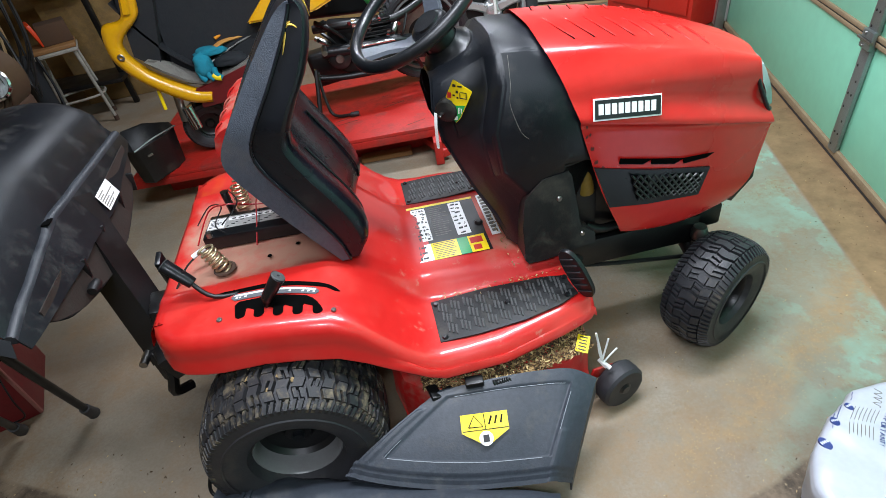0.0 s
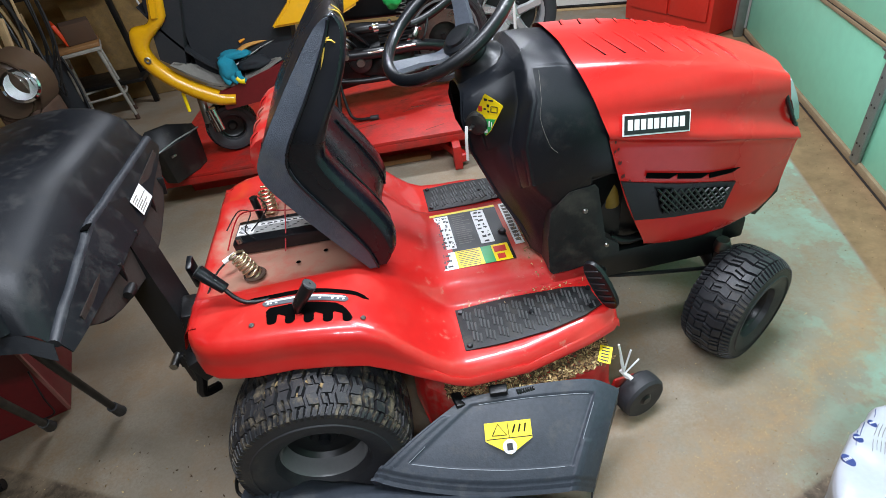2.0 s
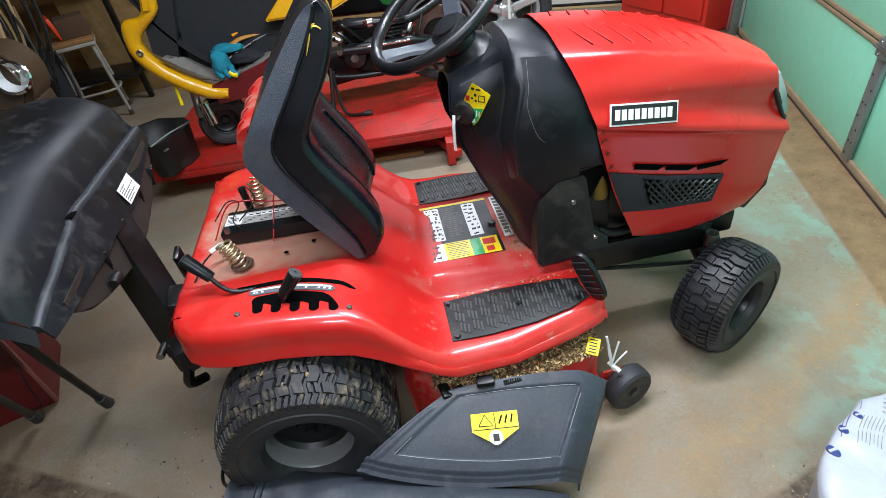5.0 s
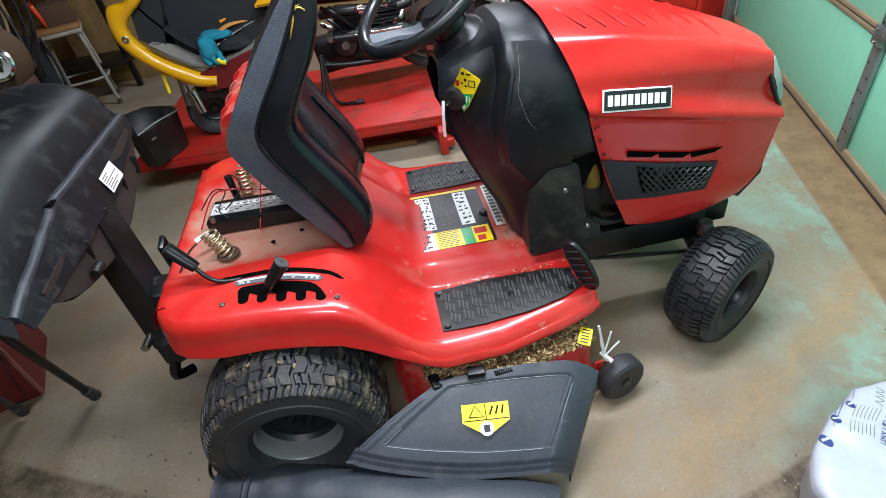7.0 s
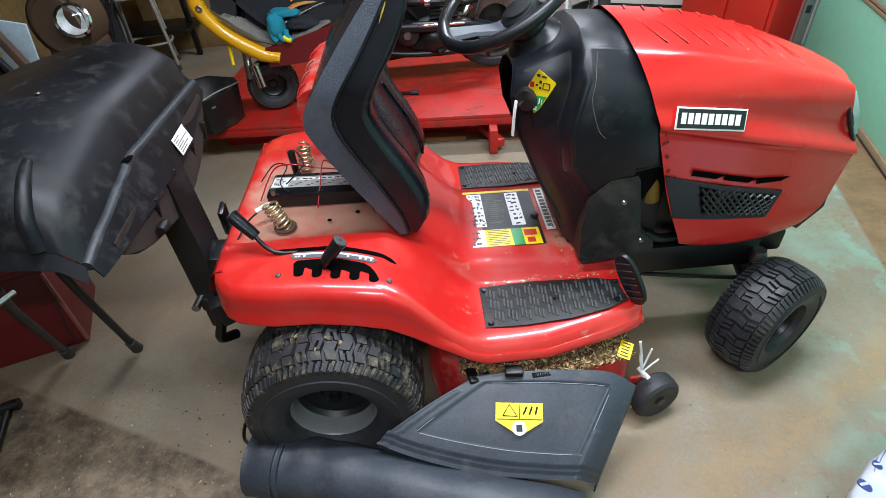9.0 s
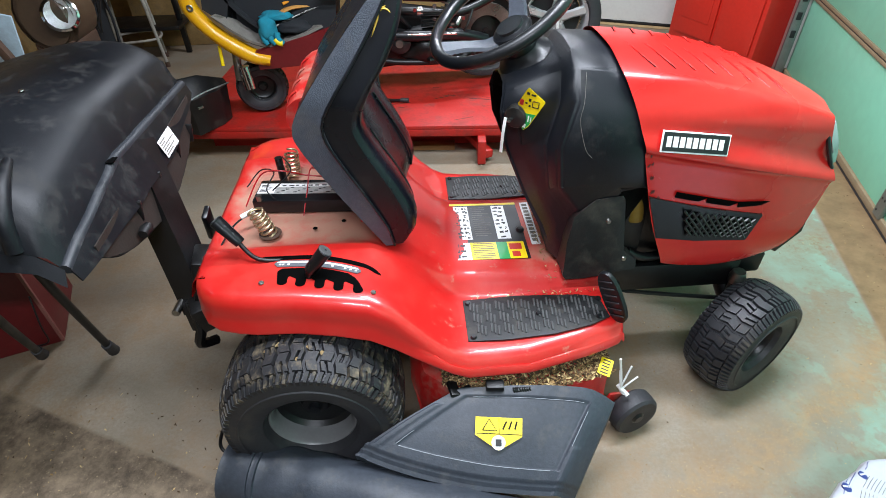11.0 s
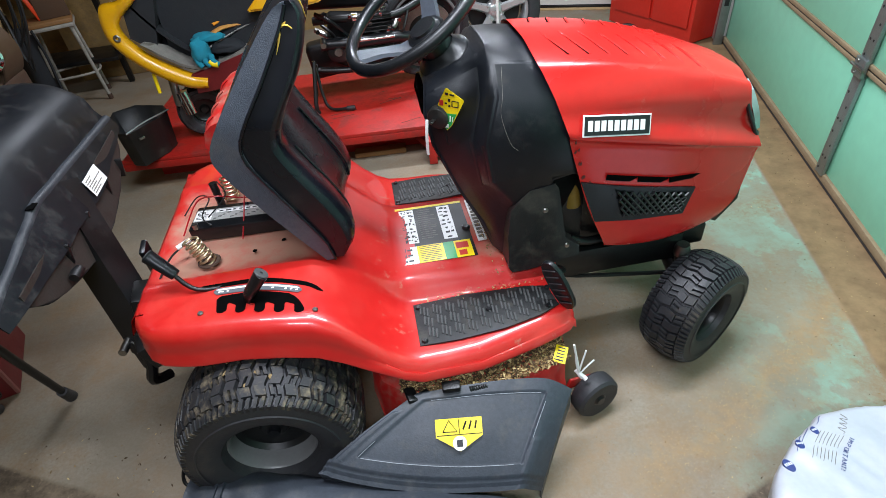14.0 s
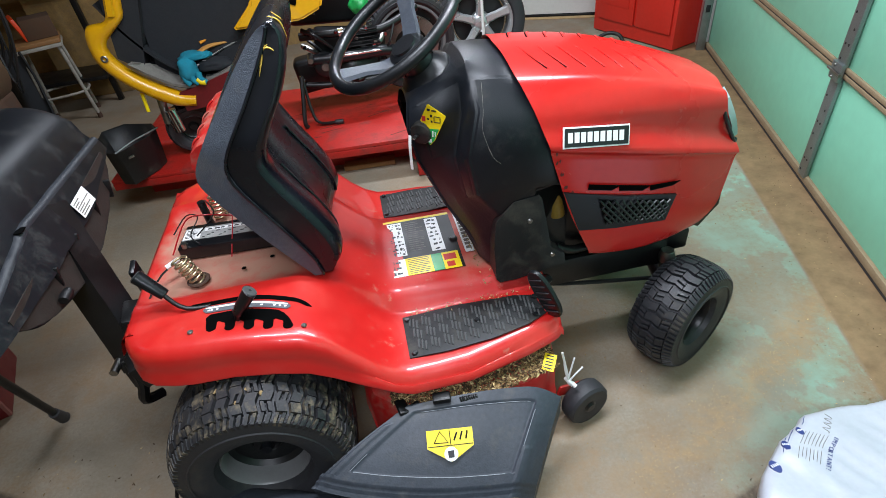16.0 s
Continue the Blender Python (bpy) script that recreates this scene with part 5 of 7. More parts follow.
def chute_pt(u, v):
    p = along(C_TOP, u).lerp(along(C_LIP, u), v)
    z = 0.014 * math.sin(math.pi * v)
    inside = soft(0.10, 0.115, u) * soft(0.79, 0.775, u) * soft(0.12, 0.14, v) * soft(0.80, 0.785, v)
    z -= 0.007 * inside
    z += 0.008 * (soft(0.855, 0.865, v) - soft(0.905, 0.915, v)) - 0.007 * soft(0.945, 0.955, v)
    z += 0.004 * (soft(0.80, 0.81, u) - soft(0.86, 0.87, u)) * soft(0.55, 0.60, v)
    z += 0.004 * (soft(0.02, 0.03, u) - soft(0.06, 0.07, u)) * soft(0.25, 0.30, v)
    return p + V(0, 0, z + 0.0025 * noise.noise(p * 9))


chute = part("discharge_chute", grid(chute_pt, 110, 90, 0.005), SCUFFED, deck, "black plastic discharge chute with moulded ridges", angle=60)
PALESCUFF = mat("pale_scuff", srgb("7d8288"), 0.7, var=0.3, scale=40)
for uv in ([(0.14 + 0.6 * t / 8, 0.135) for t in range(9)], [(0.105, 0.62 + 0.17 * t / 4) for t in range(5)], [(0.12 + 0.62 * t / 8, 0.80) for t in range(9)], [(0.80, 0.22 + 0.35 * t / 4) for t in range(5)]):
    part("scuff", tube([chute_pt(*q) + V(0, 0, 0.0006) for q in uv], 0.0011, 5, 2, flat=0.4), PALESCUFF, chute)
# turned-down mouth and side of the chute
part("chute_side", grid(lambda u, v: chute_pt(0.997, u) + V(0.004 * v, 0.008 * v, -0.09 * v * (1 - 0.35 * u)), 12, 4, 0.005), SCUFFED, chute)
part("chute_lip", grid(lambda u, v: chute_pt(0.002 + 0.99 * u, 0.997) + V(0, 0.012 * v, -(0.045 - 0.03 * u) * v), 30, 3, 0.005), SCUFFED, chute)
part("hinge_clip", rbox((0.05, 0.03, 0.02), pose(0.50, -0.522, 0.318, 0, 0, -6), 0.005), BLACKSTEEL, chute)
part("latch_clip", rbox((0.03, 0.05, 0.014), pose(0.388, -0.51, 0.298, 0, 20, 12), 0.005), BLACKSTEEL, chute)
ST = frame_on(chute_pt(0.375, 0.64), chute_pt(0.635, 0.58) - chute_pt(0.375, 0.64), chute_pt(0.42, 0.34) - chute_pt(0.375, 0.64))
hs = part("hazard_sticker", plate([(0.0, 0.04), (0.062, 0.0), (0.125, 0.035), (0.127, 0.082), (0.002, 0.086)], 0.0015, ST @ pose(-0.008, -0.012, 0.011)), YELLOW, chute, "yellow hazard sticker with pictograms")
bb = tube([ST @ V(x, y, 0.0115) for x, y in ((0.012, 0.04), (0.05, 0.038), (0.03, 0.068), (0.012, 0.04))], 0.0014, 5, 1)
bb = tube([ST @ V(x, y, 0.0115) for x, y in ((-0.005, 0.032), (0.116, 0.028))], 0.001, 5, 1, bm=bb)
bb = tube([ST @ V(x, y, 0.0115) for x, y in ((0.056, 0.030), (0.056, 0.070))], 0.001, 5, 1, bm=bb)
for k in range(3):
    bb = tube([ST @ V(x, y, 0.0115) for x, y in ((0.066 + 0.016 * k, 0.042), (0.076 + 0.014 * k, 0.062))], 0.0022, 5, 1, bm=bb)
part("print", bb, BLACKINK, hs)
disc = part("print", lathe([(0.0001, 0.0012), (0.0185, 0.0012), (0.019, 0)], 24, ST @ pose(0.054, 0.008, 0.0105, 90, 0, 0)), WHITE, hs, "white pictogram disc")
part("print", rbox((0.016, 0.018, 0.001), ST @ pose(0.054, 0.008, 0.0125), 0.0004, 1), BLACKINK, hs)

# gauge wheel and its white tie
gw = part("gauge_wheel", lathe([(0.018, -0.026), (0.045, -0.03), (0.066, -0.03), (0.074, -0.022), (0.076, 0.0), (0.074, 0.022), (0.066, 0.03), (0.018, 0.03)], 36, pose(0.948, -0.475, 0.077, 0, 0, 18)), RUBBER, deck, "small black gauge wheel")
part("gauge_wheel_hub", lathe([(0.0001, -0.034), (0.014, -0.034), (0.02, -0.027), (0.034, -0.024), (0.036, -0.028)], 24, pose(0.948, -0.475, 0.077, 0, 0, 18)), BLACKP, gw)
part("gauge_wheel_bracket", rbox((0.09, 0.01, 0.04), pose(0.91, -0.435, 0.10, 0, 20, 18), 0.004), RED_DUSTY, gw)
part("cable_tie", tube([(0.873, -0.455, 0.31), (0.885, -0.465, 0.24), (0.893, -0.47, 0.19)], 0.0035, 6, 4), WHITE, deck, "white plastic cable tie")
part("cable_tie", tube([(0.91, -0.46, 0.28), (0.895, -0.468, 0.22), (0.89, -0.47, 0.185), (0.90, -0.48, 0.175)], 0.003, 6, 4), WHITE, deck, "white plastic cable tie")
part("tie_knot", tube([(0.884, -0.462, 0.20), (0.893, -0.472, 0.19), (0.902, -0.476, 0.182), (0.91, -0.486, 0.176)], 0.007, 8, 4), WHITE, deck, "white tie knot")
part("cable_tie", tube([(0.895, -0.47, 0.19), (0.915, -0.468, 0.215), (0.938, -0.462, 0.232)], 0.0028, 6, 4), WHITE, deck, "white plastic cable tie")
part("cable_tie", tube([(0.893, -0.472, 0.19), (0.882, -0.468, 0.23), (0.879, -0.460, 0.265)], 0.0028, 6, 4), WHITE, deck, "white plastic cable tie")
part("rear_hitch_plate", rbox((0.03, 0.3, 0.14), pose(-0.30, 0.02, 0.44), 0.004), BLACKSTEEL, tractor)
# ---- rear bagger frame and cover, behind the mower ----
bag = thing("grass_bagger", (-0.75, 0, 0.0), "black plastic grass bagger cover on a black steel frame", "grass bagger")


def cover_pt(u, v):
    """u from the near end to the far end, v from the front rim to the back."""
    y = -0.48 + 0.88 * u
    x = -0.455 - 0.80 * v
    e = min(1.0, min(u / 0.10, (1 - u) / 0.06))
    endr = math.sqrt(max(0.0, 1 - (1 - e) ** 2))
    dome = math.sin(math.pi * math.sqrt(v)) ** 0.8 if 0 < v < 1 else 0.0
    z = interp(u, (0, 0.1, 0.4, 1.0), (0.775, 0.80, 0.858, 0.842)) + 0.165 * dome * (0.35 + 0.65 * endr)
    return V(x, y, z)


b = grid(cover_pt, 40, 36, 0.005)
cover = part("cover", b, COVER, bag, "scuffed black plastic cover", angle=60)
def rim_ring(u):
    p, k = cover_pt(u, 0), 1 + 0.25 * noise.noise(V(9 * u, 0, 0)) + 0.35 * math.exp(-((u - 0.36) / 0.02) ** 2)
    return [p + V(x, 0, z * k) for x, z in ((-0.012, 0.003), (-0.008, 0.010), (0.0, 0.013), (0.008, 0.011), (0.014, 0.004), (0.014, -0.010), (0.0, -0.010), (-0.01, -0.003))]


part("rim", loft([rim_ring(k / 60) for k in range(61)]), mat("worn_rim_plastic", srgb("24272c"), 0.5, var=0.3, scale=20, dirt=(0.10, 0.10, 0.10), dirt_amt=0.2, dscale=12), cover, "worn moulded rim", angle=60)
part("moulded_rib", tube([cover_pt(0.015, 0.10) + V(0, -0.004, -0.05), cover_pt(0.03, 0.10) + V(0, 0, 0.0), cover_pt(0.10, 0.11) + V(0, 0, 0.004), cover_pt(0.17, 0.13)], lambda t: 0.022 * (1 - 0.55 * t), 12, 6), COVER, cover)
part("moulded_ring", tube([cover_pt(0.07 + 0.06 * math.cos(a), 0.26 + 0.07 * math.sin(a)) + V(0, 0, 0.002) for a in [2 * math.pi * k / 20 for k in range(21)]], 0.007, 8, 2), COVER, cover)
part("front_skirt", grid(lambda u, v: cover_pt(u, 0) + V(0.010 + (0.012 + 0.028 * math.sin(math.pi * u)) * v + 0.003 * math.sin(22 * u) * v, 0, -(0.03 + 0.07 * math.sin(math.pi * u)) * v - 0.004), 30, 4, 0.005), COVER, cover)
part("side_flange", grid(lambda u, v: cover_pt(0, u * 0.9) + V(0, -0.02 * v, -0.035 * v), 16, 5, 0.005), COVER, cover)
sticker("paper_tag", frame_on((-0.404, 0.026, 0.764), (0, 1, 0.04), (-0.30, 0.0, 1)) @ pose(0, 0, 0.004), 0.098, 0.054, WHITE, [(0.006, 0.006 + 0.0075 * i, (0.05, 0.072, 0.045, 0.085, 0.03, 0.04)[i], 0.003, GREYMAT) for i in range(6)], cover, "white paper tag with small print")
bb = lathe([(0.0001, 0.003), (0.006, 0.003), (0.007, 0)], 10, Matrix.Translation(cover_pt(0.45, 0.22) + V(0, 0, 0.004)) @ pose(0, 0, 0, 90, 0, 0))
part("rivet", bb, STEEL, cover)
# solid black block coloured as the shade inside a rim slot
part("slot", rbox((0.02, 0.03, 0.004), Matrix.Translation(cover_pt(0.36, 0) + V(0.008, 0, 0.0165)), 0.002), HOLESHADE, cover)
# steel under the cover
DARKRUST = mat("dark_rusty_steel", srgb("241a14"), 0.7, var=0.4, scale=14, dirt=(0.02, 0.016, 0.013), dirt_amt=0.4, dscale=9, bump=0.3)
part("latch_bracket", grid(lambda u, v: V(-0.428 + 0.025 * v * math.sin(math.pi * u), -0.40 + 0.74 * u, 0.775 + 0.05 * u - (0.03 + 0.11 * math.sin(math.pi * u) ** 0.6) * v + 0.004 * math.sin(30 * u) * v), 40, 6, 0.004), DARKRUST, bag, "dark rusty pressed steel bracket")
part("bracket_edge", tube([V(-0.428 + 0.025 * math.sin(math.pi * u), -0.40 + 0.74 * u, 0.775 + 0.05 * u - (0.03 + 0.11 * math.sin(math.pi * u) ** 0.6)) for u in [k / 14 for k in range(15)]], 0.004, 6, 3), BLACKSTEEL, bag)
for y in (-0.2, -0.05, 0.12, 0.25):
    part("bracket_rib", rbox((0.02, 0.012, 0.06), pose(-0.415, y, 0.735, 0, 10, 12), 0.003), BLACKSTEEL, bag)
part("mount_post", tube([(-0.345, -0.205, 0.38), (-0.405, -0.11, 0.60), (-0.475, 0.0, 0.83)], 0.062, 4, 1), BLACKSTEEL, bag, "black steel mounting post")
part("post_flange", tube([(-0.33, -0.225, 0.40), (-0.385, -0.14, 0.60), (-0.43, -0.07, 0.74)], 0.03, 4, 1), BLACKSTEEL, bag)
part("hitch_bracket", rbox((0.09, 0.16, 0.12), pose(-0.36, -0.16, 0.37, 0, 0, 8), 0.01), BLACKSTEEL, bag)
part("hitch_pin", tube([(-0.40, -0.27, 0.42), (-0.39, -0.12, 0.42)], 0.012, 10, 1), STEEL, bag)
part("hitch_hook", tube([(-0.36, -0.24, 0.44), (-0.345, -0.27, 0.36), (-0.36, -0.28, 0.30), (-0.33, -0.24, 0.27)], 0.016, 8, 4), BLACKSTEEL, bag)
part("latch_lever", rbox((0.018, 0.05, 0.12), pose(-0.33, -0.02, 0.56, 20, 10, 0), 0.006), BLACKP, bag)
part("latch_knob", lathe([(0.0001, -0.02), (0.012, -0.02), (0.016, 0), (0.012, 0.02), (0.0001, 0.02)], 14, pose(-0.395, -0.24, 0.70)), BLACKSTEEL, bag)
for pts, tip in (([(-0.66, -0.30, 0.74), (-0.70, -0.27, 0.60), (-0.805, -0.07, 0.09)], (-0.822, -0.038, 0.03)), ([(-0.72, -0.44, 0.70), (-0.80, -0.36, 0.55), (-1.045, -0.075, 0.09)], (-1.072, -0.041, 0.034))):
    lg = part("frame_tube", tube(pts, 0.0125, 12, 5), BLACKSTEEL, bag)
    d = (Vector(tip) - Vector(pts[-1])).normalized()
    part("rubber_foot", tube([Vector(pts[-1]) - d * 0.02, Vector(tip) - d * 0.02, tip], lambda t: 0.017 + 0.004 * t, 12, 2), RUBBER, lg, "black rubber foot cap")
part("cord", tube([(-1.0, -0.02, 0.30), (-0.99, -0.06, 0.2), (-1.01, -0.05, 0.11), (-1.05, -0.06, 0.10)], 0.003, 6, 5), WIREBLACK, bag)
# side handle seen through the left opening
part("carry_loop", tube([(-0.68, -0.52, 0.86), (-0.66, -0.60, 0.82), (-0.60, -0.62, 0.79), (-0.56, -0.56, 0.79)], 0.006, 8, 5), STEEL, bag)

# maroon sheet-metal box behind the frame legs
mb = thing("metal_box", (-1.35, 0.1, 0), "dark maroon sheet metal box standing on the floor", "box")
part("box_body", rbox((0.5, 0.34, 0.36), pose(-1.34, 0.125, 0.181, 0, 0, 20), 0.008), MAROON, mb)
part("corner_strip", rbox((0.012, 0.014, 0.34), pose(-1.34, 0.125, 0.181, 0, 0, 20) @ pose(0.247, -0.172, 0), 0.003), mat("worn_pink_edge", srgb("8d5750"), 0.5, var=0.2, scale=20), mb, "worn pale edge strip")
part("box_lid", rbox((0.515, 0.355, 0.03), pose(-1.34, 0.125, 0.376, 0, 0, 20), 0.006), MAROON, mb)

# ---- black discharge tube lying on the floor ----
ht = thing("discharge_tube", (0.2, -0.68, 0), "black plastic bagger tube lying on the concrete floor", "hose")
HA = [V(-0.250, -0.583, 0.093), V(-0.10, -0.618, 0.093), V(0.07, -0.672, 0.093), V(0.36, -0.768, 0.093), V(0.62, -0.855, 0.093)]
P = smooth_path(HA, 10)


def tube_ring(p, d, r, n=36):
    s = d.cross(V(0, 0, 1)).normalized()
    u = s.cross(d)
    return [p + r * (math.cos(a) * s + math.sin(a) * u) for a in [2 * math.pi * j / n for j in range(n)]]


rings = []
for i, p in enumerate(P):
    d = (P[min(i + 1, len(P) - 1)] - P[max(i - 1, 0)]).normalized()
    rings.append(tube_ring(p, d, 0.088 + 0.004 * (i < 8) - 0.002 * math.sin(i)))
inner = [[c + (q - c) * 0.93 for q in r] for r in rings for c in [sum(r, V(0, 0, 0)) / len(r)]]
tb = loft(rings, cap=False)
tb = loft(inner, cap=False, bm=tb)
tb = loft([rings[0], inner[0]], cap=False, bm=tb)
tb = loft([rings[-1], inner[-1]], cap=False, bm=tb)
part("tube_wall", tb, SCUFFED, ht)
for i in (6, 7):
    d = (P[i + 1] - P[i]).normalized()
    part("collar", loft([tube_ring(P[i] + d * k, d, r) for k, r in ((-0.006, 0.088), (-0.004, 0.097), (0.004, 0.097), (0.006, 0.088))], cap=False), SCUFFED, ht)

# ---- white plastic sack ----
sack = thing("plastic_sack", (1.62, -1.1, 0), "full white plastic sack with blue print on the floor", "sack")
SCX, SCY, SHT = 1.56, -1.04, 0.225
PLAN = [(1.44, -0.750), (1.245, -0.865), (1.185, -0.94), (1.165, -1.30), (1.90, -1.30), (1.90, -0.79)]
PROF = [(0.0, 0.90, 0.0), (0.06, 0.93, 0.05), (0.22, 0.955, 0.40), (0.38, 0.985, 0.72), (0.46, 1.0, 0.88), (0.52, 0.99, 0.955), (0.56, 0.95, 0.99), (0.80, 0.45, 1.01), (1.0, 0.0, 1.02)]


def plan_r(a):
    """Distance from the sack's middle to its side in direction a."""
    best = 9.0
    d = (math.cos(a), math.sin(a))
    for (x0, y0), (x1, y1) in zip(PLAN, PLAN[1:] + PLAN[:1]):
        ex, ey = x1 - x0, y1 - y0
        den = d[0] * ey - d[1] * ex
        if abs(den) > 1e-9:
            t = ((x0 - SCX) * ey - (y0 - SCY) * ex) / den
            u = ((x0 - SCX) * d[1] - (y0 - SCY) * d[0]) / den
            if t > 0 and -1e-6 <= u <= 1 + 1e-6:
                best = min(best, t)
    return best


def sack_pt(a, h):
    """a: angle, h: 0 at the floor to 1 at the top's middle."""
    ca, sa = math.cos(a), math.sin(a)
    R = sum(plan_r(a + d) for d in (-0.05, -0.025, 0, 0.025, 0.05)) / 5
    r = interp(h, [q[0] for q in PROF], [q[1] for q in PROF])
    z = interp(h, [q[0] for q in PROF], [q[2] for q in PROF])
    side = math.exp(-((h - 0.3) / 0.2) ** 2)
    w = 0.007 * noise.noise(V(4 * ca, 4 * sa, 3 * h)) + side * (0.005 * noise.noise(V(14 * ca, 14 * sa, 1.5 * h)) + 0.012 * abs(noise.noise(V(30 * ca, 30 * sa, 2.5 * h + ca))))
    x, y = SCX + (R * r + w) * ca, SCY + (R * r + w) * sa
    cr = 0.018 * (0.35 - abs(noise.noise(V(9 * x + 4 * y, 4 * y, 0.3)))) + 0.007 * (0.3 - abs(noise.noise(V(24 * x + 9 * y, 8 * y, 2.0))))
    return V(x, y, SHT * z + (cr * min(1, (h - 0.5) * 8) if h > 0.5 else 0))


rings = [[sack_pt(2 * math.pi * i / 160, h) for i in range(160)] for h in [j / 56 * 0.995 for j in range(57)]]
body = part("sack_body", loft(rings), BAGWHITE, sack, angle=70)


def on_sack(a, h, lift=0.002):
    p = sack_pt(a, h)
    da, dh = sack_pt(a + 0.04, h) - p, sack_pt(a, h + 0.03) - p
    nrm = da.cross(dh).normalized()
    if nrm.dot(p - V(SCX, SCY, 0.1)) < 0:
        nrm = -nrm
    return p + nrm * lift, nrm, da.normalized(), dh.normalized()


def text_on(body_text, m, size, material, parent, name="print"):
    cu = bpy.data.curves.new("text", "FONT")
    cu.body, cu.size, cu.extrude = body_text, size, 0.0004
    ob = bpy.data.objects.new("text", cu)
    me = bpy.data.meshes.new_from_object(ob)
    bpy.data.objects.remove(ob)
    b = bmesh.new()
    b.from_mesh(me)
    b.transform(m)
    return part(name, b, material, parent)


# the print on the sack's top
def on_top(x, y, lift=0.0015):
    a = math.atan2(y - SCY, x - SCX)
    R = sum(plan_r(a + d) for d in (-0.05, -0.025, 0, 0.025, 0.05)) / 5
    rho = min(0.995, math.hypot(x - SCX, y - SCY) / R)
    h = interp(-rho, [-q[1] for q in PROF[3:]], [q[0] for q in PROF[3:]])
    p, n_, _, _ = on_sack(a, h, lift)
    return p, n_


T0, T1 = V(1.455, -0.835, 0), V(1.368, -0.912, 0)
TD = (T1 - T0).normalized()
TN = V(TD.y, -TD.x, 0)
run = 0.0
for ch in "IMPORTANT!":
    q = T0 + TD * run
    run += {"I": 0.0062, "M": 0.0140, "!": 0.006}.get(ch, 0.0118)
    p, n_ = on_top(q.x, q.y, 0.002)
    p2 = on_top(*(q + TD * 0.01).xy, 0.002)[0]
    text_on(ch, frame_on(p, p2 - p, n_.cross(p2 - p)), 0.0145, BLUEINK, body)
for i in range(7):
    for k in range(2):
        q = T0 + TN * (0.012 + 0.0075 * i) + TD * (0.004 + 0.055 * k + 0.002 * i)
        ln = 0.044 if k == 0 else 0.040 - 0.004 * (i % 3)
        part("print", tube([on_top(*(q + TD * ln * t / 3).xy, 0.0006)[0] for t in range(4)], 0.0007, 5, 2), GREYMAT, body)
for o, l0, l1 in ((0.082, -0.03, 0.10), (0.088, 0.02, 0.11), (0.07, -0.035, 0.0)):
    part("print", tube([on_top(*(T0 + TN * o + TD * (l0 + (l1 - l0) * t / 5)).xy, 0.0006)[0] for t in range(6)], 0.0008, 5, 2), BLUEINK, body)
for x, y, r in ((1.272, -0.868, 0.015), (1.335, -0.828, 0.012), (1.392, -0.800, 0.010)):
    p, n_ = on_top(x, y, 0.0)
    q = Matrix.Translation(p) @ n_.to_track_quat("Y", "Z").to_matrix().to_4x4()
    lg = part("print", lathe([(0.0001, 0.0016), (r, 0.0012), (r * 1.02, -0.004)], 24, q @ Matrix.Diagonal((0.75, 1, 1.15, 1))), BLUEINK, body, "blue round emblem")
    for k in range(4):
        part("emblem_bar", rbox((r * 0.2, 0.001, r * 0.5), q @ pose(-r * 0.55 + r * 0.36 * k, 0.0016, -r * 0.2), 0.0003, 1), WHITE, lg)
part("script_mark", tube([on_top(*(T0 + TN * (0.018 + 0.010 * math.cos(2.1 * t)) + TD * (-0.065 + 0.0055 * t)).xy, 0.0006)[0] for t in range(12)], 0.0008, 5, 3), GREYMAT, body, "thin looping script drawn as a plain line")

# ---- leaf litter on the deck ----
def litter(name, label, count, place, size, material, seed, mats=()):
    r = random.Random(seed)
    vs, fs, mi = [], [], []
    for i in range(count):
        p, nrm = place(r)
        a, L_, W_ = r.uniform(0, 6.28), size * r.uniform(0.5, 1.5), size * r.uniform(0.2, 0.6)
        tilt = Euler((r.gauss(0, 0.5), r.gauss(0, 0.5), a)).to_matrix()
        base = len(vs)
        for x, y, z in ((-L_, 0, 0), (0, -W_, L_ * 0.25), (L_, 0, 0), (0, W_, L_ * 0.2)):
            vs.append(Vector(p) + tilt @ V(x, y, z))
        fs.append((base, base + 1, base + 2, base + 3))
        mi.append(r.randrange(len(mats) + 1))
    me = bpy.data.meshes.new(name)
    me.from_pydata(vs, [], fs)
    for m in (material, *mats):
        me.materials.append(m)
    for f, k in zip(me.polygons, mi):
        f.material_index = k
    return tagged(new(name, me), label, "debris", kind="stuff")


LEAF2 = mat("pale_dry_leaf", srgb("c2a878"), 0.9, var=0.3, scale=50)
LEAF3 = mat("dark_dry_leaf", srgb("4a3722"), 0.95, var=0.4, scale=50)


def on_deck(r):
    x = r.uniform(0.36, 0.86)
    y = -0.37 - r.random() * 0.155 * (0.5 + 0.5 * math.sin(math.pi * (x - 0.3) / 0.6))
    h = 0.268 + 0.03 * max(0, math.sin(math.pi * (x - 0.40) / 0.46)) * (0.5 + 0.7 * r.random())
    return (x, y, h), None


litter("leaf_litter", "dry brown leaf litter heaped on the red deck", 4800, on_deck, 0.0075, LEAF, 3, (LEAF2, LEAF3, LEAF, LEAF3))
litter("leaf_crumbs", "dry leaf crumbs on the footrest ledge", 90, lambda r: ((0.46 + 0.42 * r.random(), -0.262 + 0.012 * r.gauss(0, 1), 0.402), None), 0.005, LEAF2, 5, (LEAF,))
litter("leaf_crumbs", "dry leaf crumbs beside the tunnel", 70, lambda r: ((0.69 + 0.05 * r.random(), 0.0 + 0.16 * r.gauss(0, 0.7), 0.449), None), 0.006, LEAF2, 6, (LEAF,))


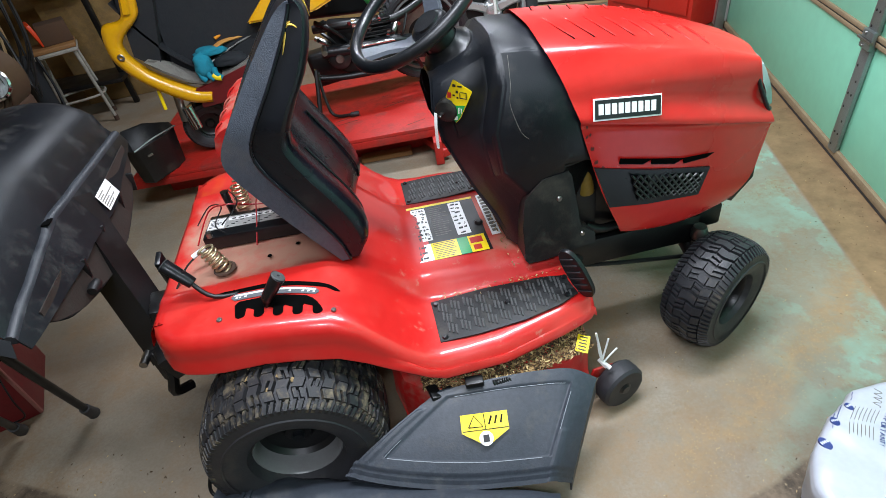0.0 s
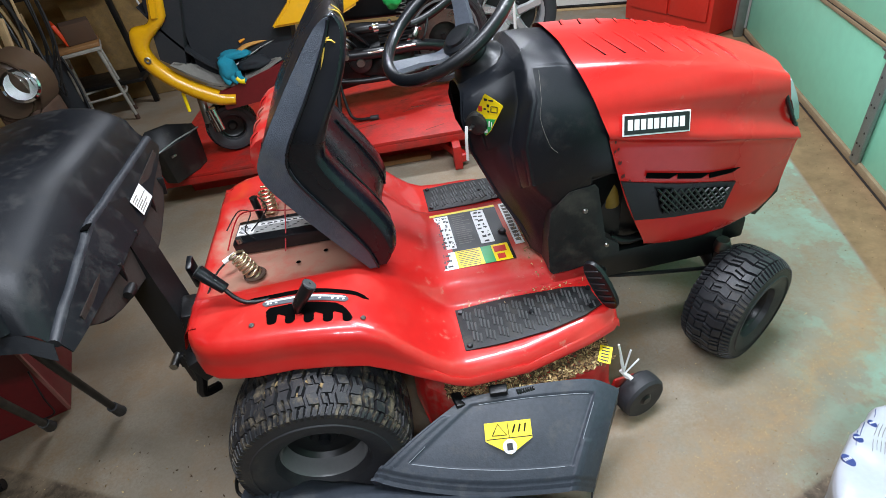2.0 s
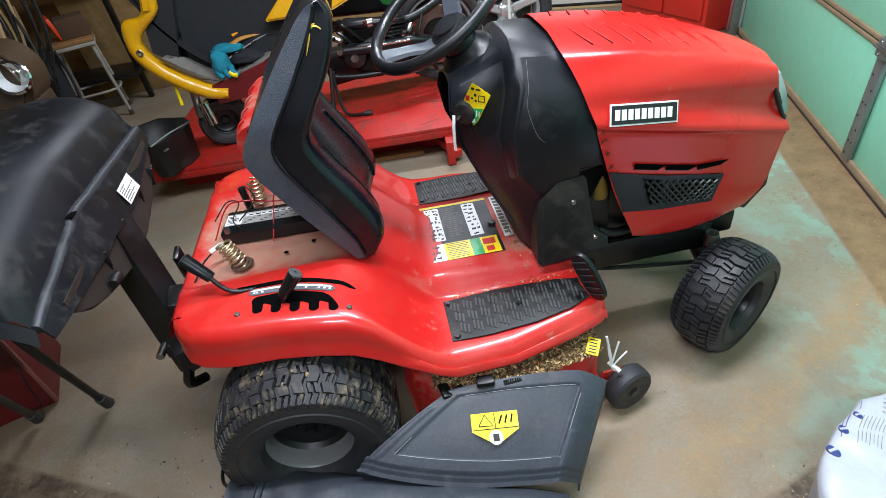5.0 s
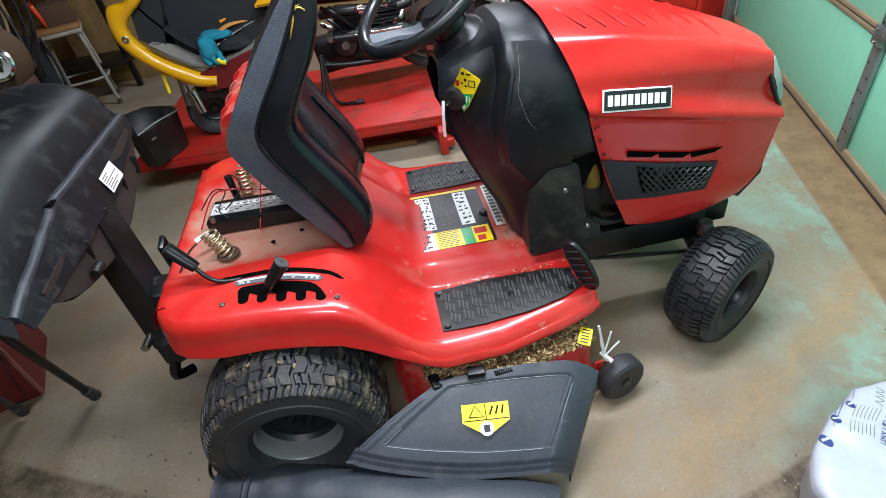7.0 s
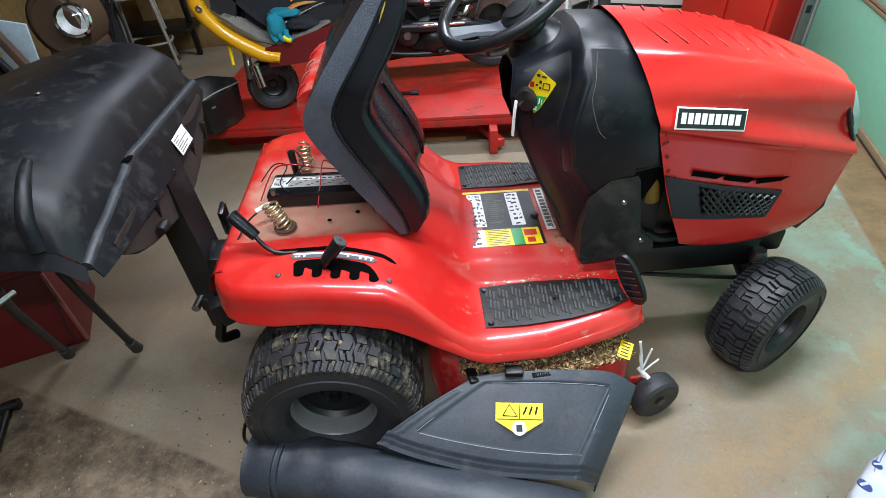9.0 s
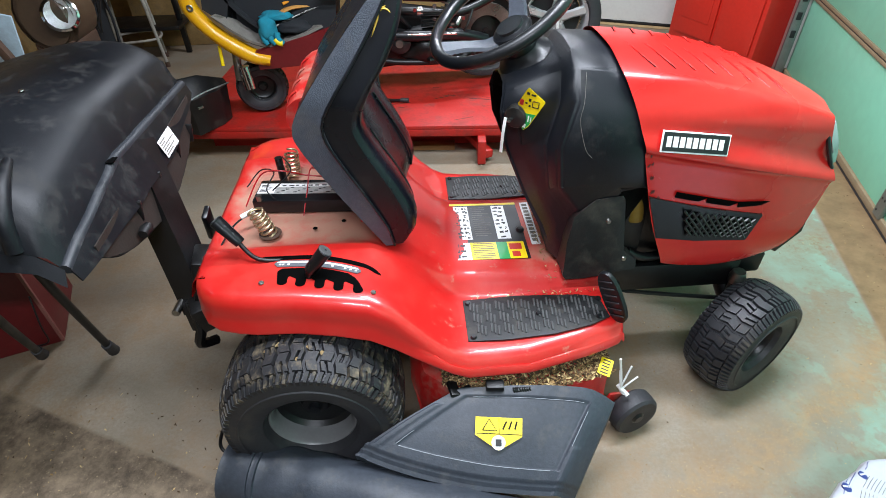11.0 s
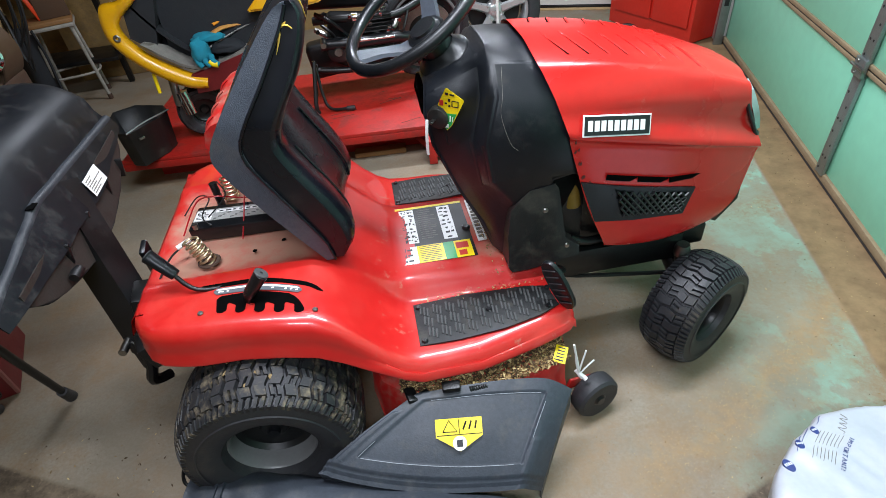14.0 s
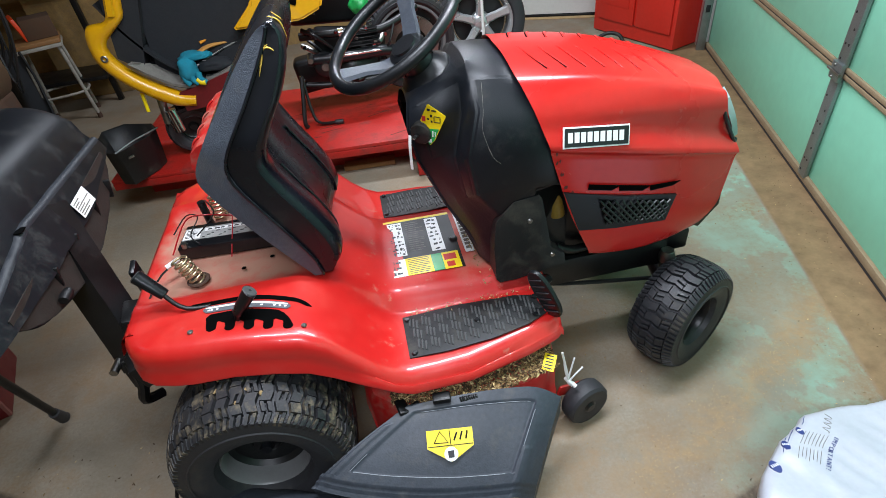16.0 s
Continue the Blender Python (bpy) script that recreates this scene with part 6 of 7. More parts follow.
def on_floor(r):
    return (r.uniform(0.9, 2.35), r.uniform(-1.2, 0.9), 0.003), None


litter("floor_chips", "fine straw and wood chips scattered on concrete", 700, on_floor, 0.0034, LEAF2, 8, (LEAF, LEAF3, LEAF))
litter("floor_chips", "fine chips and dirt on the dark floor", 500, lambda r: ((r.uniform(-1.3, 0.0), r.uniform(-1.2, -0.2), 0.003), None), 0.005, LEAF2, 9, (LEAF, LEAF3, LEAF3))

def on_trail(r):
    x = r.uniform(1.0, 1.75)
    return (x, 0.49 * x - 1.25 + r.gauss(0, 0.06), 0.003), None


litter("straw_crumbs", "sandy straw crumbs swept along the concrete", 1200, on_trail, 0.0018, LEAF2, 17, (LEAF, LEAF2))
litter("straw_crumbs", "dark crumbs on the earthy strip by the door", 170, lambda r: ((lambda y, q: (2.07 + 0.314 * y + 0.05 + 0.2 * q, y, 0.003))(r.uniform(-0.5, 1.1), r.random()), None), 0.0032, LEAF3, 18, (LEAF2, LEAF3))

# ---- small black hand tool on the dark floor ----
ht2 = thing("pry_bar", (-1.16, -0.33, 0), "short black steel pry bar lying on dirt", "tool")
part("bar", tube([(-1.19, -0.25, 0.016), (-1.165, -0.33, 0.016), (-1.135, -0.42, 0.018)], 0.013, 10, 4), BLACKSTEEL, ht2)
part("bar_head", tube([(-1.225, -0.262, 0.022), (-1.155, -0.236, 0.022)], 0.02, 10, 2), BLACKSTEEL, ht2)
# ---- red lift table ----
LT = pose(0, 0, 0, 0, 0, -4.5)
lift = thing("lift_table", (0, 1.7, 0), "worn red steel motorcycle lift table, lowered", "lift table")
LO = Matrix.Translation((0.2, 1.332, 0)) @ LT
part("deck_plate", rbox((2.5, 1.0, 0.022), LO @ pose(0.05, 0.5, 0.189), 0.004), LIFTRED, lift, "worn red steel deck plate")
part("edge_channel", rbox((2.5, 0.02, 0.04), LO @ pose(0.05, 0.008, 0.1575), 0.003), LIFTRED, lift)
part("base_rail", rbox((2.3, 0.05, 0.05), LO @ pose(0.05, 0.2, 0.026), 0.004), LIFTRED, lift)
part("base_rail", rbox((2.3, 0.05, 0.05), LO @ pose(0.05, 0.8, 0.026), 0.004), LIFTRED, lift)
part("cross_member", rbox((0.045, 0.9, 0.045), LO @ pose(0.36, 0.35, 0.055, 0, 0, 24), 0.004), LIFTRED, lift)
part("cross_member", rbox((0.045, 0.22, 0.14), LO @ pose(0.5, 0.02, 0.075), 0.004), LIFTRED, lift)
part("scissor_arm", rbox((0.9, 0.03, 0.05), LO @ pose(-0.1, 0.26, 0.11, 0, 6, 0), 0.004), BLACKSTEEL, lift)
part("lift_board", rbox((0.3, 0.07, 0.03), LO @ pose(0.2, 0.12, 0.018), 0.003), WOOD, lift, "worn board under the lift")
rl = random.Random(41)
for k in range(26):
    x, y = rl.uniform(-0.9, 0.75), rl.uniform(0.05, 0.55)
    part("deck_scratch", rbox((rl.uniform(0.03, 0.16), rl.uniform(0.002, 0.006), 0.001), LO @ pose(x, y, 0.2004, 0, 0, rl.uniform(-25, 25)), 0.0003, 1), rl.choice((RUST, BLACKDUSTY)), lift)
pl = part("release_pedal", tube([(0.12, 1.76, 0.45), (0.13, 1.70, 0.30), (0.16, 1.66, 0.225), (0.26, 1.645, 0.215)], 0.009, 8, 5), BLACKSTEEL, lift)
part("pedal_rubber", tube([(0.255, 1.645, 0.217), (0.303, 1.638, 0.217)], 0.014, 10, 1), RUBBER, pl, "black rubber pedal cover")

# ---- yellow scooter on the lift ----
sc = thing("motor_scooter", (-0.35, 1.6, 0.2), "yellow motor scooter with a grey floor mat", "motor scooter")
YB = 1.47
edge_out = smooth_path([(-0.585, YB, 1.36), (-0.61, YB, 1.20), (-0.646, YB, 1.048), (-0.68, YB, 0.979), (-0.774, YB, 0.9602), (-0.798, YB, 0.841), (-0.773, YB, 0.761), (-0.709, YB, 0.676), (-0.612, YB, 0.589), (-0.512, YB, 0.528), (-0.42, YB, 0.512)], 6)
edge_in = smooth_path([(-0.50, YB, 1.36), (-0.53, YB, 1.20), (-0.569, YB, 1.037), (-0.596, YB, 0.973), (-0.702, YB, 0.891), (-0.719, YB, 0.827), (-0.671, YB, 0.743), (-0.611, YB, 0.685), (-0.535, YB, 0.632), (-0.462, YB, 0.590), (-0.40, YB, 0.572)], 6)
rings = [[a + V(0, 0.02, 0), a.lerp(c, 0.10) + V(0, -0.008, 0), a.lerp(c, 0.4) + V(0, -0.024, 0), a.lerp(c, 0.75) + V(0, -0.020, 0), a.lerp(c, 0.93) + V(0, -0.008, 0), c + V(0, 0.012, 0), a.lerp(c, 0.9) + V(0, 0.05, 0), a.lerp(c, 0.1) + V(0, 0.05, 0)] for a, c in zip(edge_out, edge_in)]
shield = part("leg_shield", loft(rings), YELLOWBODY, sc, "glossy yellow leg shield and side sill", angle=50)
part("shield_fold", loft([[a.lerp(c, f) + V(0, -0.026 - d, 0) for f, d in ((0.25, 0), (0.32, 0.012), (0.62, 0.012), (0.7, 0))] for a, c in list(zip(edge_out, edge_in))[4:16]]), YELLOWBODY, shield)
part("emblem", lathe([(0.006, -0.002), (0.010, -0.004), (0.013, -0.004), (0.017, -0.001)], 18, pose(-0.737, YB - 0.027, 0.822)), STEEL, shield, "small round emblem")
part("inner_panel", grid(lambda u, v: V(-0.70 + 0.42 * u, YB + 0.03 + 0.38 * v, 0.80 - 0.20 * u + 0.25 * (1 - u) ** 3), 10, 6, 0.01), DARKCLOTH, sc, "black inner panel")
part("dark_seat", loft([[V(-0.56 + 0.1 * k, YB + 0.08 + 0.3 * j, z) for k, j, z in ((0, 0, 0.66), (0.4, 0, 1.35), (6.0, 0, 1.30), (5.0, 0, 0.66))], [V(-0.56 + 0.1 * k, YB + 0.36, z) for k, j, z in ((0, 0, 0.66), (0.4, 0, 1.35), (6.0, 0, 1.30), (5.0, 0, 0.66))]]), DARKCLOTH, sc, "black interior behind the shield")
def mat_pt(u, v):
    x = -0.66 + 0.52 * u
    wv = 0.13 * (1 - abs(2 * u - 1) ** 4)
    return V(x + 0.03 * v, 1.465 + wv * v, interp(x, (-0.66, -0.59, -0.498, -0.417, -0.319, -0.209, -0.14), (0.775, 0.706, 0.640, 0.612, 0.620, 0.660, 0.69)) + 0.012 * v)


part("floor_mat", grid(mat_pt, 24, 6, 0.014), GREYMAT, sc, "grey carpet floor mat")
part("inner_tub", grid(lambda u, v: mat_pt(u, 0) + V(0.04 * v, 0.04 + 0.32 * v, -0.02 + 0.3 * v ** 2), 16, 10, 0.01), DARKCLOTH, sc, "black inner tub")
part("front_bulkhead", loft([[V(-0.70, y, 0.80), V(-0.62, y, 1.35), V(-0.40, y, 1.35), V(-0.60, y, 0.72)] for y in (1.50, 1.9)]), DARKCLOTH, sc)
part("sill_shadow_panel", grid(lambda u, v: V(-0.48 + 0.5 * u, YB + 0.01 + 0.02 * v, 0.595 + 0.13 * u - (0.10 + 0.10 * u) * v), 6, 4, 0.02), MAROON, sc, "dark red lower panel")
tail = [[V(-0.12, YB - 0.0, 0.850), V(0.0, YB, 0.960), V(0.06, YB + 0.02, 1.110), V(0.40, YB + 0.02, 1.060), V(0.33, YB, 0.890), V(0.22, YB - 0.01, 0.850)], [V(-0.12, YB + 0.35, 0.850), V(0.0, YB + 0.35, 0.960), V(0.06, YB + 0.33, 1.110), V(0.40, YB + 0.33, 1.060), V(0.33, YB + 0.35, 0.890), V(0.22, YB + 0.35, 0.850)]]
tb = loft(tail)
bmesh.ops.bevel(tb, geom=list(tb.edges), offset=0.012, segments=2, affect="EDGES")
tl = part("rear_body", tb, YELLOWBODY, sc, "glossy yellow rear body")
# black block on the body in place of the vent's shaded inside
part("vent", rbox((0.06, 0.01, 0.025), pose(0.19, YB - 0.004, 0.945, 0, 25, 0), 0.003), HOLESHADE, tl)
part("bracket_rod", tube([(-0.36, 1.52, 0.70), (-0.2, 1.55, 0.76), (-0.05, 1.56, 0.80)], 0.006, 8, 3), STEEL, sc)
fk = part("front_fork", tube([(-0.60, 1.55, 0.62), (-0.62, 1.55, 0.42)], 0.022, 12, 1), STEEL, sc, "chromed front fork leg")
part("fork_cover", tube([(-0.575, 1.52, 0.50), (-0.56, 1.51, 0.38)], 0.03, 12, 1), CHROME, fk)
part("fork_tie", tube([(-0.665, 1.50, 0.62), (-0.67, 1.49, 0.52)], 0.009, 8, 1), YELLOW, fk, "yellow tie strap")
swm = wheel("scooter_tyre", (-0.53, 1.64, 0.345), 0.145, 0.11, 0.07, 0.25, 20, 3, sc, tread=RUBBER, paint=BLACKSTEEL)

# ---- work gloves on the mat ----
gl = thing("work_gloves", (-0.33, 1.52, 0.60), "teal and tan work gloves lying on the grey mat", "gloves")


def blob(c, s, seed, n=18):
    b = bmesh.new()
    bmesh.ops.create_icosphere(b, subdivisions=3, radius=1)
    for v in b.verts:
        k = 1 + 0.35 * noise.noise(v.co * 1.6 + V(seed, 0, 0))
        v.co = V(c[0] + v.co.x * s[0] * k, c[1] + v.co.y * s[1] * k, c[2] + v.co.z * s[2] * k)
    return b


part("glove", blob((-0.40, 1.50, 0.70), (0.052, 0.06, 0.062), 3), TEAL, gl, "crumpled teal fabric glove")
part("glove_fold", blob((-0.35, 1.53, 0.75), (0.085, 0.04, 0.026), 9), TEAL, gl)
for k in range(3):
    part("glove_finger", tube([(-0.42 + 0.035 * k, 1.47, 0.68), (-0.415 + 0.035 * k, 1.455, 0.655), (-0.40 + 0.04 * k, 1.45, 0.632)], lambda t: 0.017 - 0.004 * t, 10, 4), TEAL, gl)
part("glove_cuff", tube([(-0.34, 1.52, 0.755), (-0.27, 1.55, 0.78), (-0.15, 1.58, 0.785)], 0.024, 10, 4, flat=0.4), TAN, gl, "tan leather cuff")
part("glove_cuff", tube([(-0.31, 1.55, 0.80), (-0.24, 1.58, 0.82), (-0.14, 1.60, 0.825)], 0.016, 10, 4, flat=0.5), mat("orange_glove_cuff", srgb("d88a1c"), 0.8, var=0.15, scale=20), gl, "orange edged cuff")
part("finger_tip", tube([(-0.36, 1.455, 0.655), (-0.345, 1.45, 0.64), (-0.325, 1.45, 0.635)], 0.016, 10, 3), YELLOW, gl, "yellow finger tip")
part("glove_back", blob((-0.27, 1.54, 0.69), (0.085, 0.06, 0.035), 7), DARKCLOTH, gl)

# ---- black motorcycle behind ----
mc = thing("motorcycle", (0.6, 1.85, 0.2), "black motorcycle with chrome trim on the lift", "motorcycle")
part("crankcase", blob((0.42, 1.78, 0.47), (0.17, 0.10, 0.12), 11), BLACKSTEEL, mc)
part("exhaust", tube([(0.18, 1.70, 0.56), (0.40, 1.68, 0.555), (0.62, 1.70, 0.55), (0.78, 1.74, 0.50)], 0.032, 14, 5), BLACKP, mc, "glossy black exhaust")
part("heat_shield", tube([(0.28, 1.668, 0.565), (0.42, 1.655, 0.57), (0.60, 1.665, 0.565)], 0.008, 12, 4), CHROME, mc, "chrome heat shield")
part("frame_tube", tube([(0.16, 1.75, 0.68), (0.36, 1.72, 0.68), (0.62, 1.74, 0.66), (0.85, 1.85, 0.72)], 0.024, 12, 5), BLACKSTEEL, mc)
part("clamp", tube([(0.38, 1.72, 0.68), (0.41, 1.72, 0.68)], 0.028, 14, 1), CHROME, mc)
part("footpeg", tube([(0.20, 1.66, 0.60), (0.20, 1.58, 0.59)], 0.016, 10, 1), STEEL, mc)
part("side_stand", tube([(0.12, 1.68, 0.48), (0.10, 1.64, 0.36), (0.08, 1.60, 0.24), (0.09, 1.60, 0.205)], 0.013, 8, 4), BLACKSTEEL, mc)
part("shock", spring((0.54, 1.74, 0.66), (0.2, 0.1, 1), 7, 0.028, 0.16), STEEL, mc)
part("lower_frame", tube([(0.1, 1.72, 0.42), (0.3, 1.70, 0.40), (0.6, 1.72, 0.40), (0.75, 1.8, 0.45)], 0.018, 10, 4), BLACKSTEEL, mc)
part("gear_cover", lathe([(0.0001, -0.03), (0.05, -0.03), (0.065, -0.02), (0.07, 0.02)], 24, pose(0.27, 1.70, 0.52)), BLACKP, mc)
part("gear_cap", lathe([(0.0001, -0.012), (0.022, -0.012), (0.026, 0.0)], 20, pose(0.27, 1.668, 0.52)), STEEL, mc)
for k in range(5):
    part("cooling_fin", rbox((0.2, 0.06, 0.006), pose(0.50, 1.72, 0.60 + 0.02 * k), 0.002, 1), BLACKSTEEL, mc)
wheel("motorcycle_tyre", (0.80, 1.95, 0.50), 0.29, 0.12, 0.22, 0.1, 26, 3, mc, tread=RUBBER)
part("brake_disc", lathe([(0.10, -0.075), (0.17, -0.075), (0.172, -0.07), (0.10, -0.07)], 40, pose(0.80, 1.95, 0.50)), STEEL, mc)
part("oil_can_rag", blob((0.52, 1.70, 0.82), (0.05, 0.04, 0.05), 5), GREEN, mc, "green tag hanging from the frame")

rm = random.Random(21)
part("engine_case", rbox((0.42, 0.16, 0.30), pose(0.42, 1.90, 0.50, 0, 8, 3), 0.03, 3), BLACKSTEEL, mc)
part("gearbox_case", rbox((0.24, 0.14, 0.20), pose(0.20, 1.86, 0.44, 0, -6, 0), 0.03, 3), BLACKSTEEL, mc)
part("seat_frame_panel", rbox((0.9, 0.12, 0.34), pose(0.55, 2.02, 0.82, 0, 4, 0), 0.04, 3), BLACKSTEEL, mc)
part("swing_arm", rbox((0.55, 0.04, 0.06), pose(0.62, 1.80, 0.43, 0, 6, 8), 0.012, 2), BLACKSTEEL, mc)
for i in range(16):
    x, z = rm.uniform(0.08, 0.72), rm.uniform(0.40, 0.86)
    dx, dz = rm.uniform(-0.16, 0.16), rm.uniform(-0.14, 0.14)
    y = rm.uniform(1.69, 1.80)
    part("hose", tube([(x, y, z), (x + dx * 0.5, y - 0.03, z + dz * 0.3), (x + dx, y + 0.02, z + dz)], rm.uniform(0.005, 0.016), 8, 4), rm.choice((WIREBLACK, BLACKSTEEL, BLACKSTEEL, STEEL, BLACKP)), mc)
for i in range(12):
    part("bolt_head", lathe([(0.0001, -0.006), (0.010, -0.006), (0.012, 0.0), (0.012, 0.01)], 8, pose(rm.uniform(0.1, 0.65), 1.70, rm.uniform(0.4, 0.72))), rm.choice((STEEL, CHROME)), mc)

mc.location.y += 0.06
# ---- black bin on the corner of the lift ----
pb = thing("tool_bin", (-0.84, 1.46, 0.2), "open black plastic bin on the red lift corner", "bin")
rim = [(-1.0, 1.62), (-0.90, 1.68), (-0.74, 1.62), (-0.695, 1.54), (-0.72, 1.45), (-0.83, 1.30), (-0.90, 1.33), (-0.99, 1.5)]
cxb, cyb = -0.85, 1.49
rr_ = [[V(cxb + (x - cxb) * k, cyb + (y - cyb) * k, z) for x, y in rim] for k, z in ((0.86, 0.202), (0.90, 0.21), (1.0, 0.40), (1.03, 0.405), (0.97, 0.40), (0.84, 0.215))]
part("bin_body", loft(rr_), BLACKDUSTY, pb, angle=60)
part("bin_handle", tube([(-0.838, 1.29, 0.408), (-0.765, 1.37, 0.425), (-0.70, 1.455, 0.425), (-0.685, 1.54, 0.408)], 0.0045, 8, 5), GALV, pb, "pale wire handle")
part("bin_latch", rbox((0.03, 0.012, 0.012), pose(-0.79, 1.33, 0.36, 0, 0, 45), 0.002), STEEL, pb)

# ---- stool with a jacket and an orange tray ----
st = thing("work_stool", (-1.805, 3.09, 0), "old white steel stool with a worn wooden seat", "stool")
SX, SY_, SZ = -1.805, 3.09, 0.60
part("seat_board", rbox((0.30, 0.27, 0.03), pose(SX, SY_, SZ, 0, 0, 20), 0.006), WOOD, st, "worn brown wooden seat")
part("seat_frame", rbox((0.305, 0.275, 0.025), pose(SX, SY_, SZ - 0.029, 0, 0, 20), 0.005), DIRTYWHITE, st)
feet = []
for sx, sy in ((-1, -1), (1, -1), (1, 1), (-1, 1)):
    a = pose(SX, SY_, 0, 0, 0, 20) @ V(sx * 0.12, sy * 0.105, SZ - 0.04)
    f = pose(SX, SY_, 0, 0, 0, 20) @ V(sx * 0.15, sy * 0.13, 0.01)
    lg = part("leg", tube([a, f], 0.013, 10, 1), DIRTYWHITE, st)
    part("leg_cap", tube([f + V(0, 0, 0.03), f - V(0, 0, 0.008)], 0.017, 10, 1), RUST, lg)
    feet.append(a.lerp(f, 0.62))
part("foot_ring", tube(feet + feet[:1], 0.009, 8, 4), DIRTYWHITE, st)
tr = thing("parts_tray", (-1.78, 3.04, 0.62), "bright orange plastic tray standing on the stool", "tray")
part("tray_body", rbox((0.03, 0.22, 0.16), pose(SX - 0.09, SY_ + 0.02, 0.698, 0, -12, 30), 0.008), ORANGE, tr)
part("tray_box", rbox((0.2, 0.18, 0.14), pose(SX + 0.03, SY_ + 0.05, 0.686, 0, 0, 25), 0.006), mat("brown_cardboard", srgb("4b3524"), 0.9, var=0.2, scale=12), tr, "dark brown carton")
jk = thing("work_jacket", (-1.99, 2.92, 0.3), "dark grey work jacket hanging against the stool", "jacket")
part("jacket_cloth", grid(lambda u, v: V(-2.12 + 0.26 * u, 2.90 + 0.03 * math.sin(9 * u) + 0.02 * math.sin(5 * v), 0.60 - 0.55 * v + 0.02 * math.sin(12 * u)), 24, 16, 0.012), DARKCLOTH, jk)

# ---- brown vehicle front with a round headlamp ----
ov = thing("old_tractor", (-1.4, 1.45, 0), "old brown tractor front with a round chrome headlamp", "tractor")
tb = loft([[V(-1.43 - 0.14 * c, 1.42 + 0.13 * k, 0.80 + 0.16 * s_) for c, s_ in [(math.cos(2 * math.pi * j / 20), math.sin(2 * math.pi * j / 20)) for j in range(20)]] for k in (0, 0.1, 1, 2)])
bmesh.ops.bevel(tb, geom=[e for e in tb.edges if len(e.link_faces) == 2 and e.calc_face_angle(0) > 1], offset=0.03, segments=3, affect="EDGES")
part("fender_body", tb, BROWNPAINT, ov, "dusty brown rounded body")
part("body_column", rbox((0.22, 0.24, 0.70), pose(-1.44, 1.56, 0.351), 0.03, 3), RUST, ov, "rusty brown chassis")
HM = pose(-1.35, 1.44, 0.815) @ pose(0, 0, 0, -18, 0, 24)
hd = part("headlamp_shell", lathe([(0.03, 0.10), (0.06, 0.06), (0.078, 0.0), (0.082, -0.02), (0.080, -0.035), (0.070, -0.038)], 32, HM), CHROME, ov, "chrome headlamp bowl")
part("reflector", lathe([(0.0001, 0.0), (0.02, -0.004), (0.045, -0.016), (0.068, -0.034)], 14, HM), mat("lamp_reflector", srgb("d8dadb"), 0.4, metal=0.6, var=0.2, scale=40), hd, "faceted reflector")
part("lens", lathe([(0.0001, -0.048), (0.04, -0.044), (0.068, -0.036)], 28, HM), GLASSC, hd, "clear glass lens")
# ---- clutter along the back wall ----
cb = thing("cable_coil", (-1.95, 2.3, 0.9), "tangled black and tan cables hanging on the wall", "cables")
r = random.Random(12)
for i in range(14):
    x0, x1 = r.uniform(-2.05, -1.75), r.uniform(-2.0, -1.6)
    z0 = r.uniform(0.95, 1.3)
    pts = [(x0, 2.45 + r.uniform(-0.05, 0.05), z0), (x0 + 0.05, 2.40, z0 - 0.3), ((x0 + x1) / 2, 2.36 + r.uniform(-0.05, 0.05), r.uniform(0.3, 0.6)), (x1, 2.42, z0 - 0.35), (x1 + 0.02, 2.47, z0)]
    part("cable", tube(pts, r.choice((0.006, 0.009, 0.012)), 6, 6), r.choice((WIREBLACK, WIREBLACK, BLACKP, PALEWOOD)), cb)
part("cable_hook", tube([(-2.68, 2.5, 1.3), (-2.1, 2.5, 1.3), (-1.55, 2.5, 1.3)], 0.012, 8, 1), STEEL, cb)
part("hook_plate", rbox((0.02, 0.10, 0.16), pose(-2.667, 2.5, 1.3), 0.003), STEEL, cb)
rk = thing("storage_rack", (-1.9, 2.6, 0), "dark steel storage rack against the wall", "rack")
for x in (-2.25, -1.55):
    part("rack_post", rbox((0.04, 0.04, 1.8), pose(x, 3.36, 0.901), 0.004), BLACKSTEEL, rk)
for z in (0.25, 0.95, 1.5):
    part("rack_shelf", rbox((0.8, 0.35, 0.03), pose(-1.9, 3.345, z), 0.004), BLACKSTEEL, rk)
bd = thing("leaning_boards", (-1.65, 1.95, 0), "worn tan boards leaning behind the cables", "board")
part("board", rbox((0.04, 0.03, 0.95), pose(-1.95, 2.25, 0.48, 0, 8, 0), 0.004), PALEWOOD, bd)
part("board", rbox((0.04, 0.03, 1.0), pose(-1.78, 2.15, 0.52, 0, 12, 0), 0.004), PALEWOOD, bd)
ws = thing("white_sheet", (-1.75, 1.25, 0), "pale blue-white sheet of metal leaning at the side", "sheet")
part("sheet_metal", rbox((0.16, 0.012, 0.9), pose(-1.62, 1.28, 0.46, 8, 14, 0), 0.003), mat("pale_blue_sheet", srgb("a9bdc8"), 0.4, var=0.1, dirt=(0.1, 0.08, 0.06), dirt_amt=0.3), ws)
gr = thing("steel_frame", (-1.5, 1.15, 0), "dark perforated steel angle bars leaning together", "frame")
for x, a, mt in ((-1.52, 24, BLACKSTEEL), (-1.44, 20, RUST), (-1.60, 10, BLACKSTEEL)):
    part("angle_bar", rbox((0.035, 0.035, 0.95), pose(x + 0.05, 1.14, 0.465, 0, -a, 0), 0.003), mt, gr)
pg = thing("wall_board", (-1.2, 3.4, 0), "worn chipboard panel on the back wall", "panel")
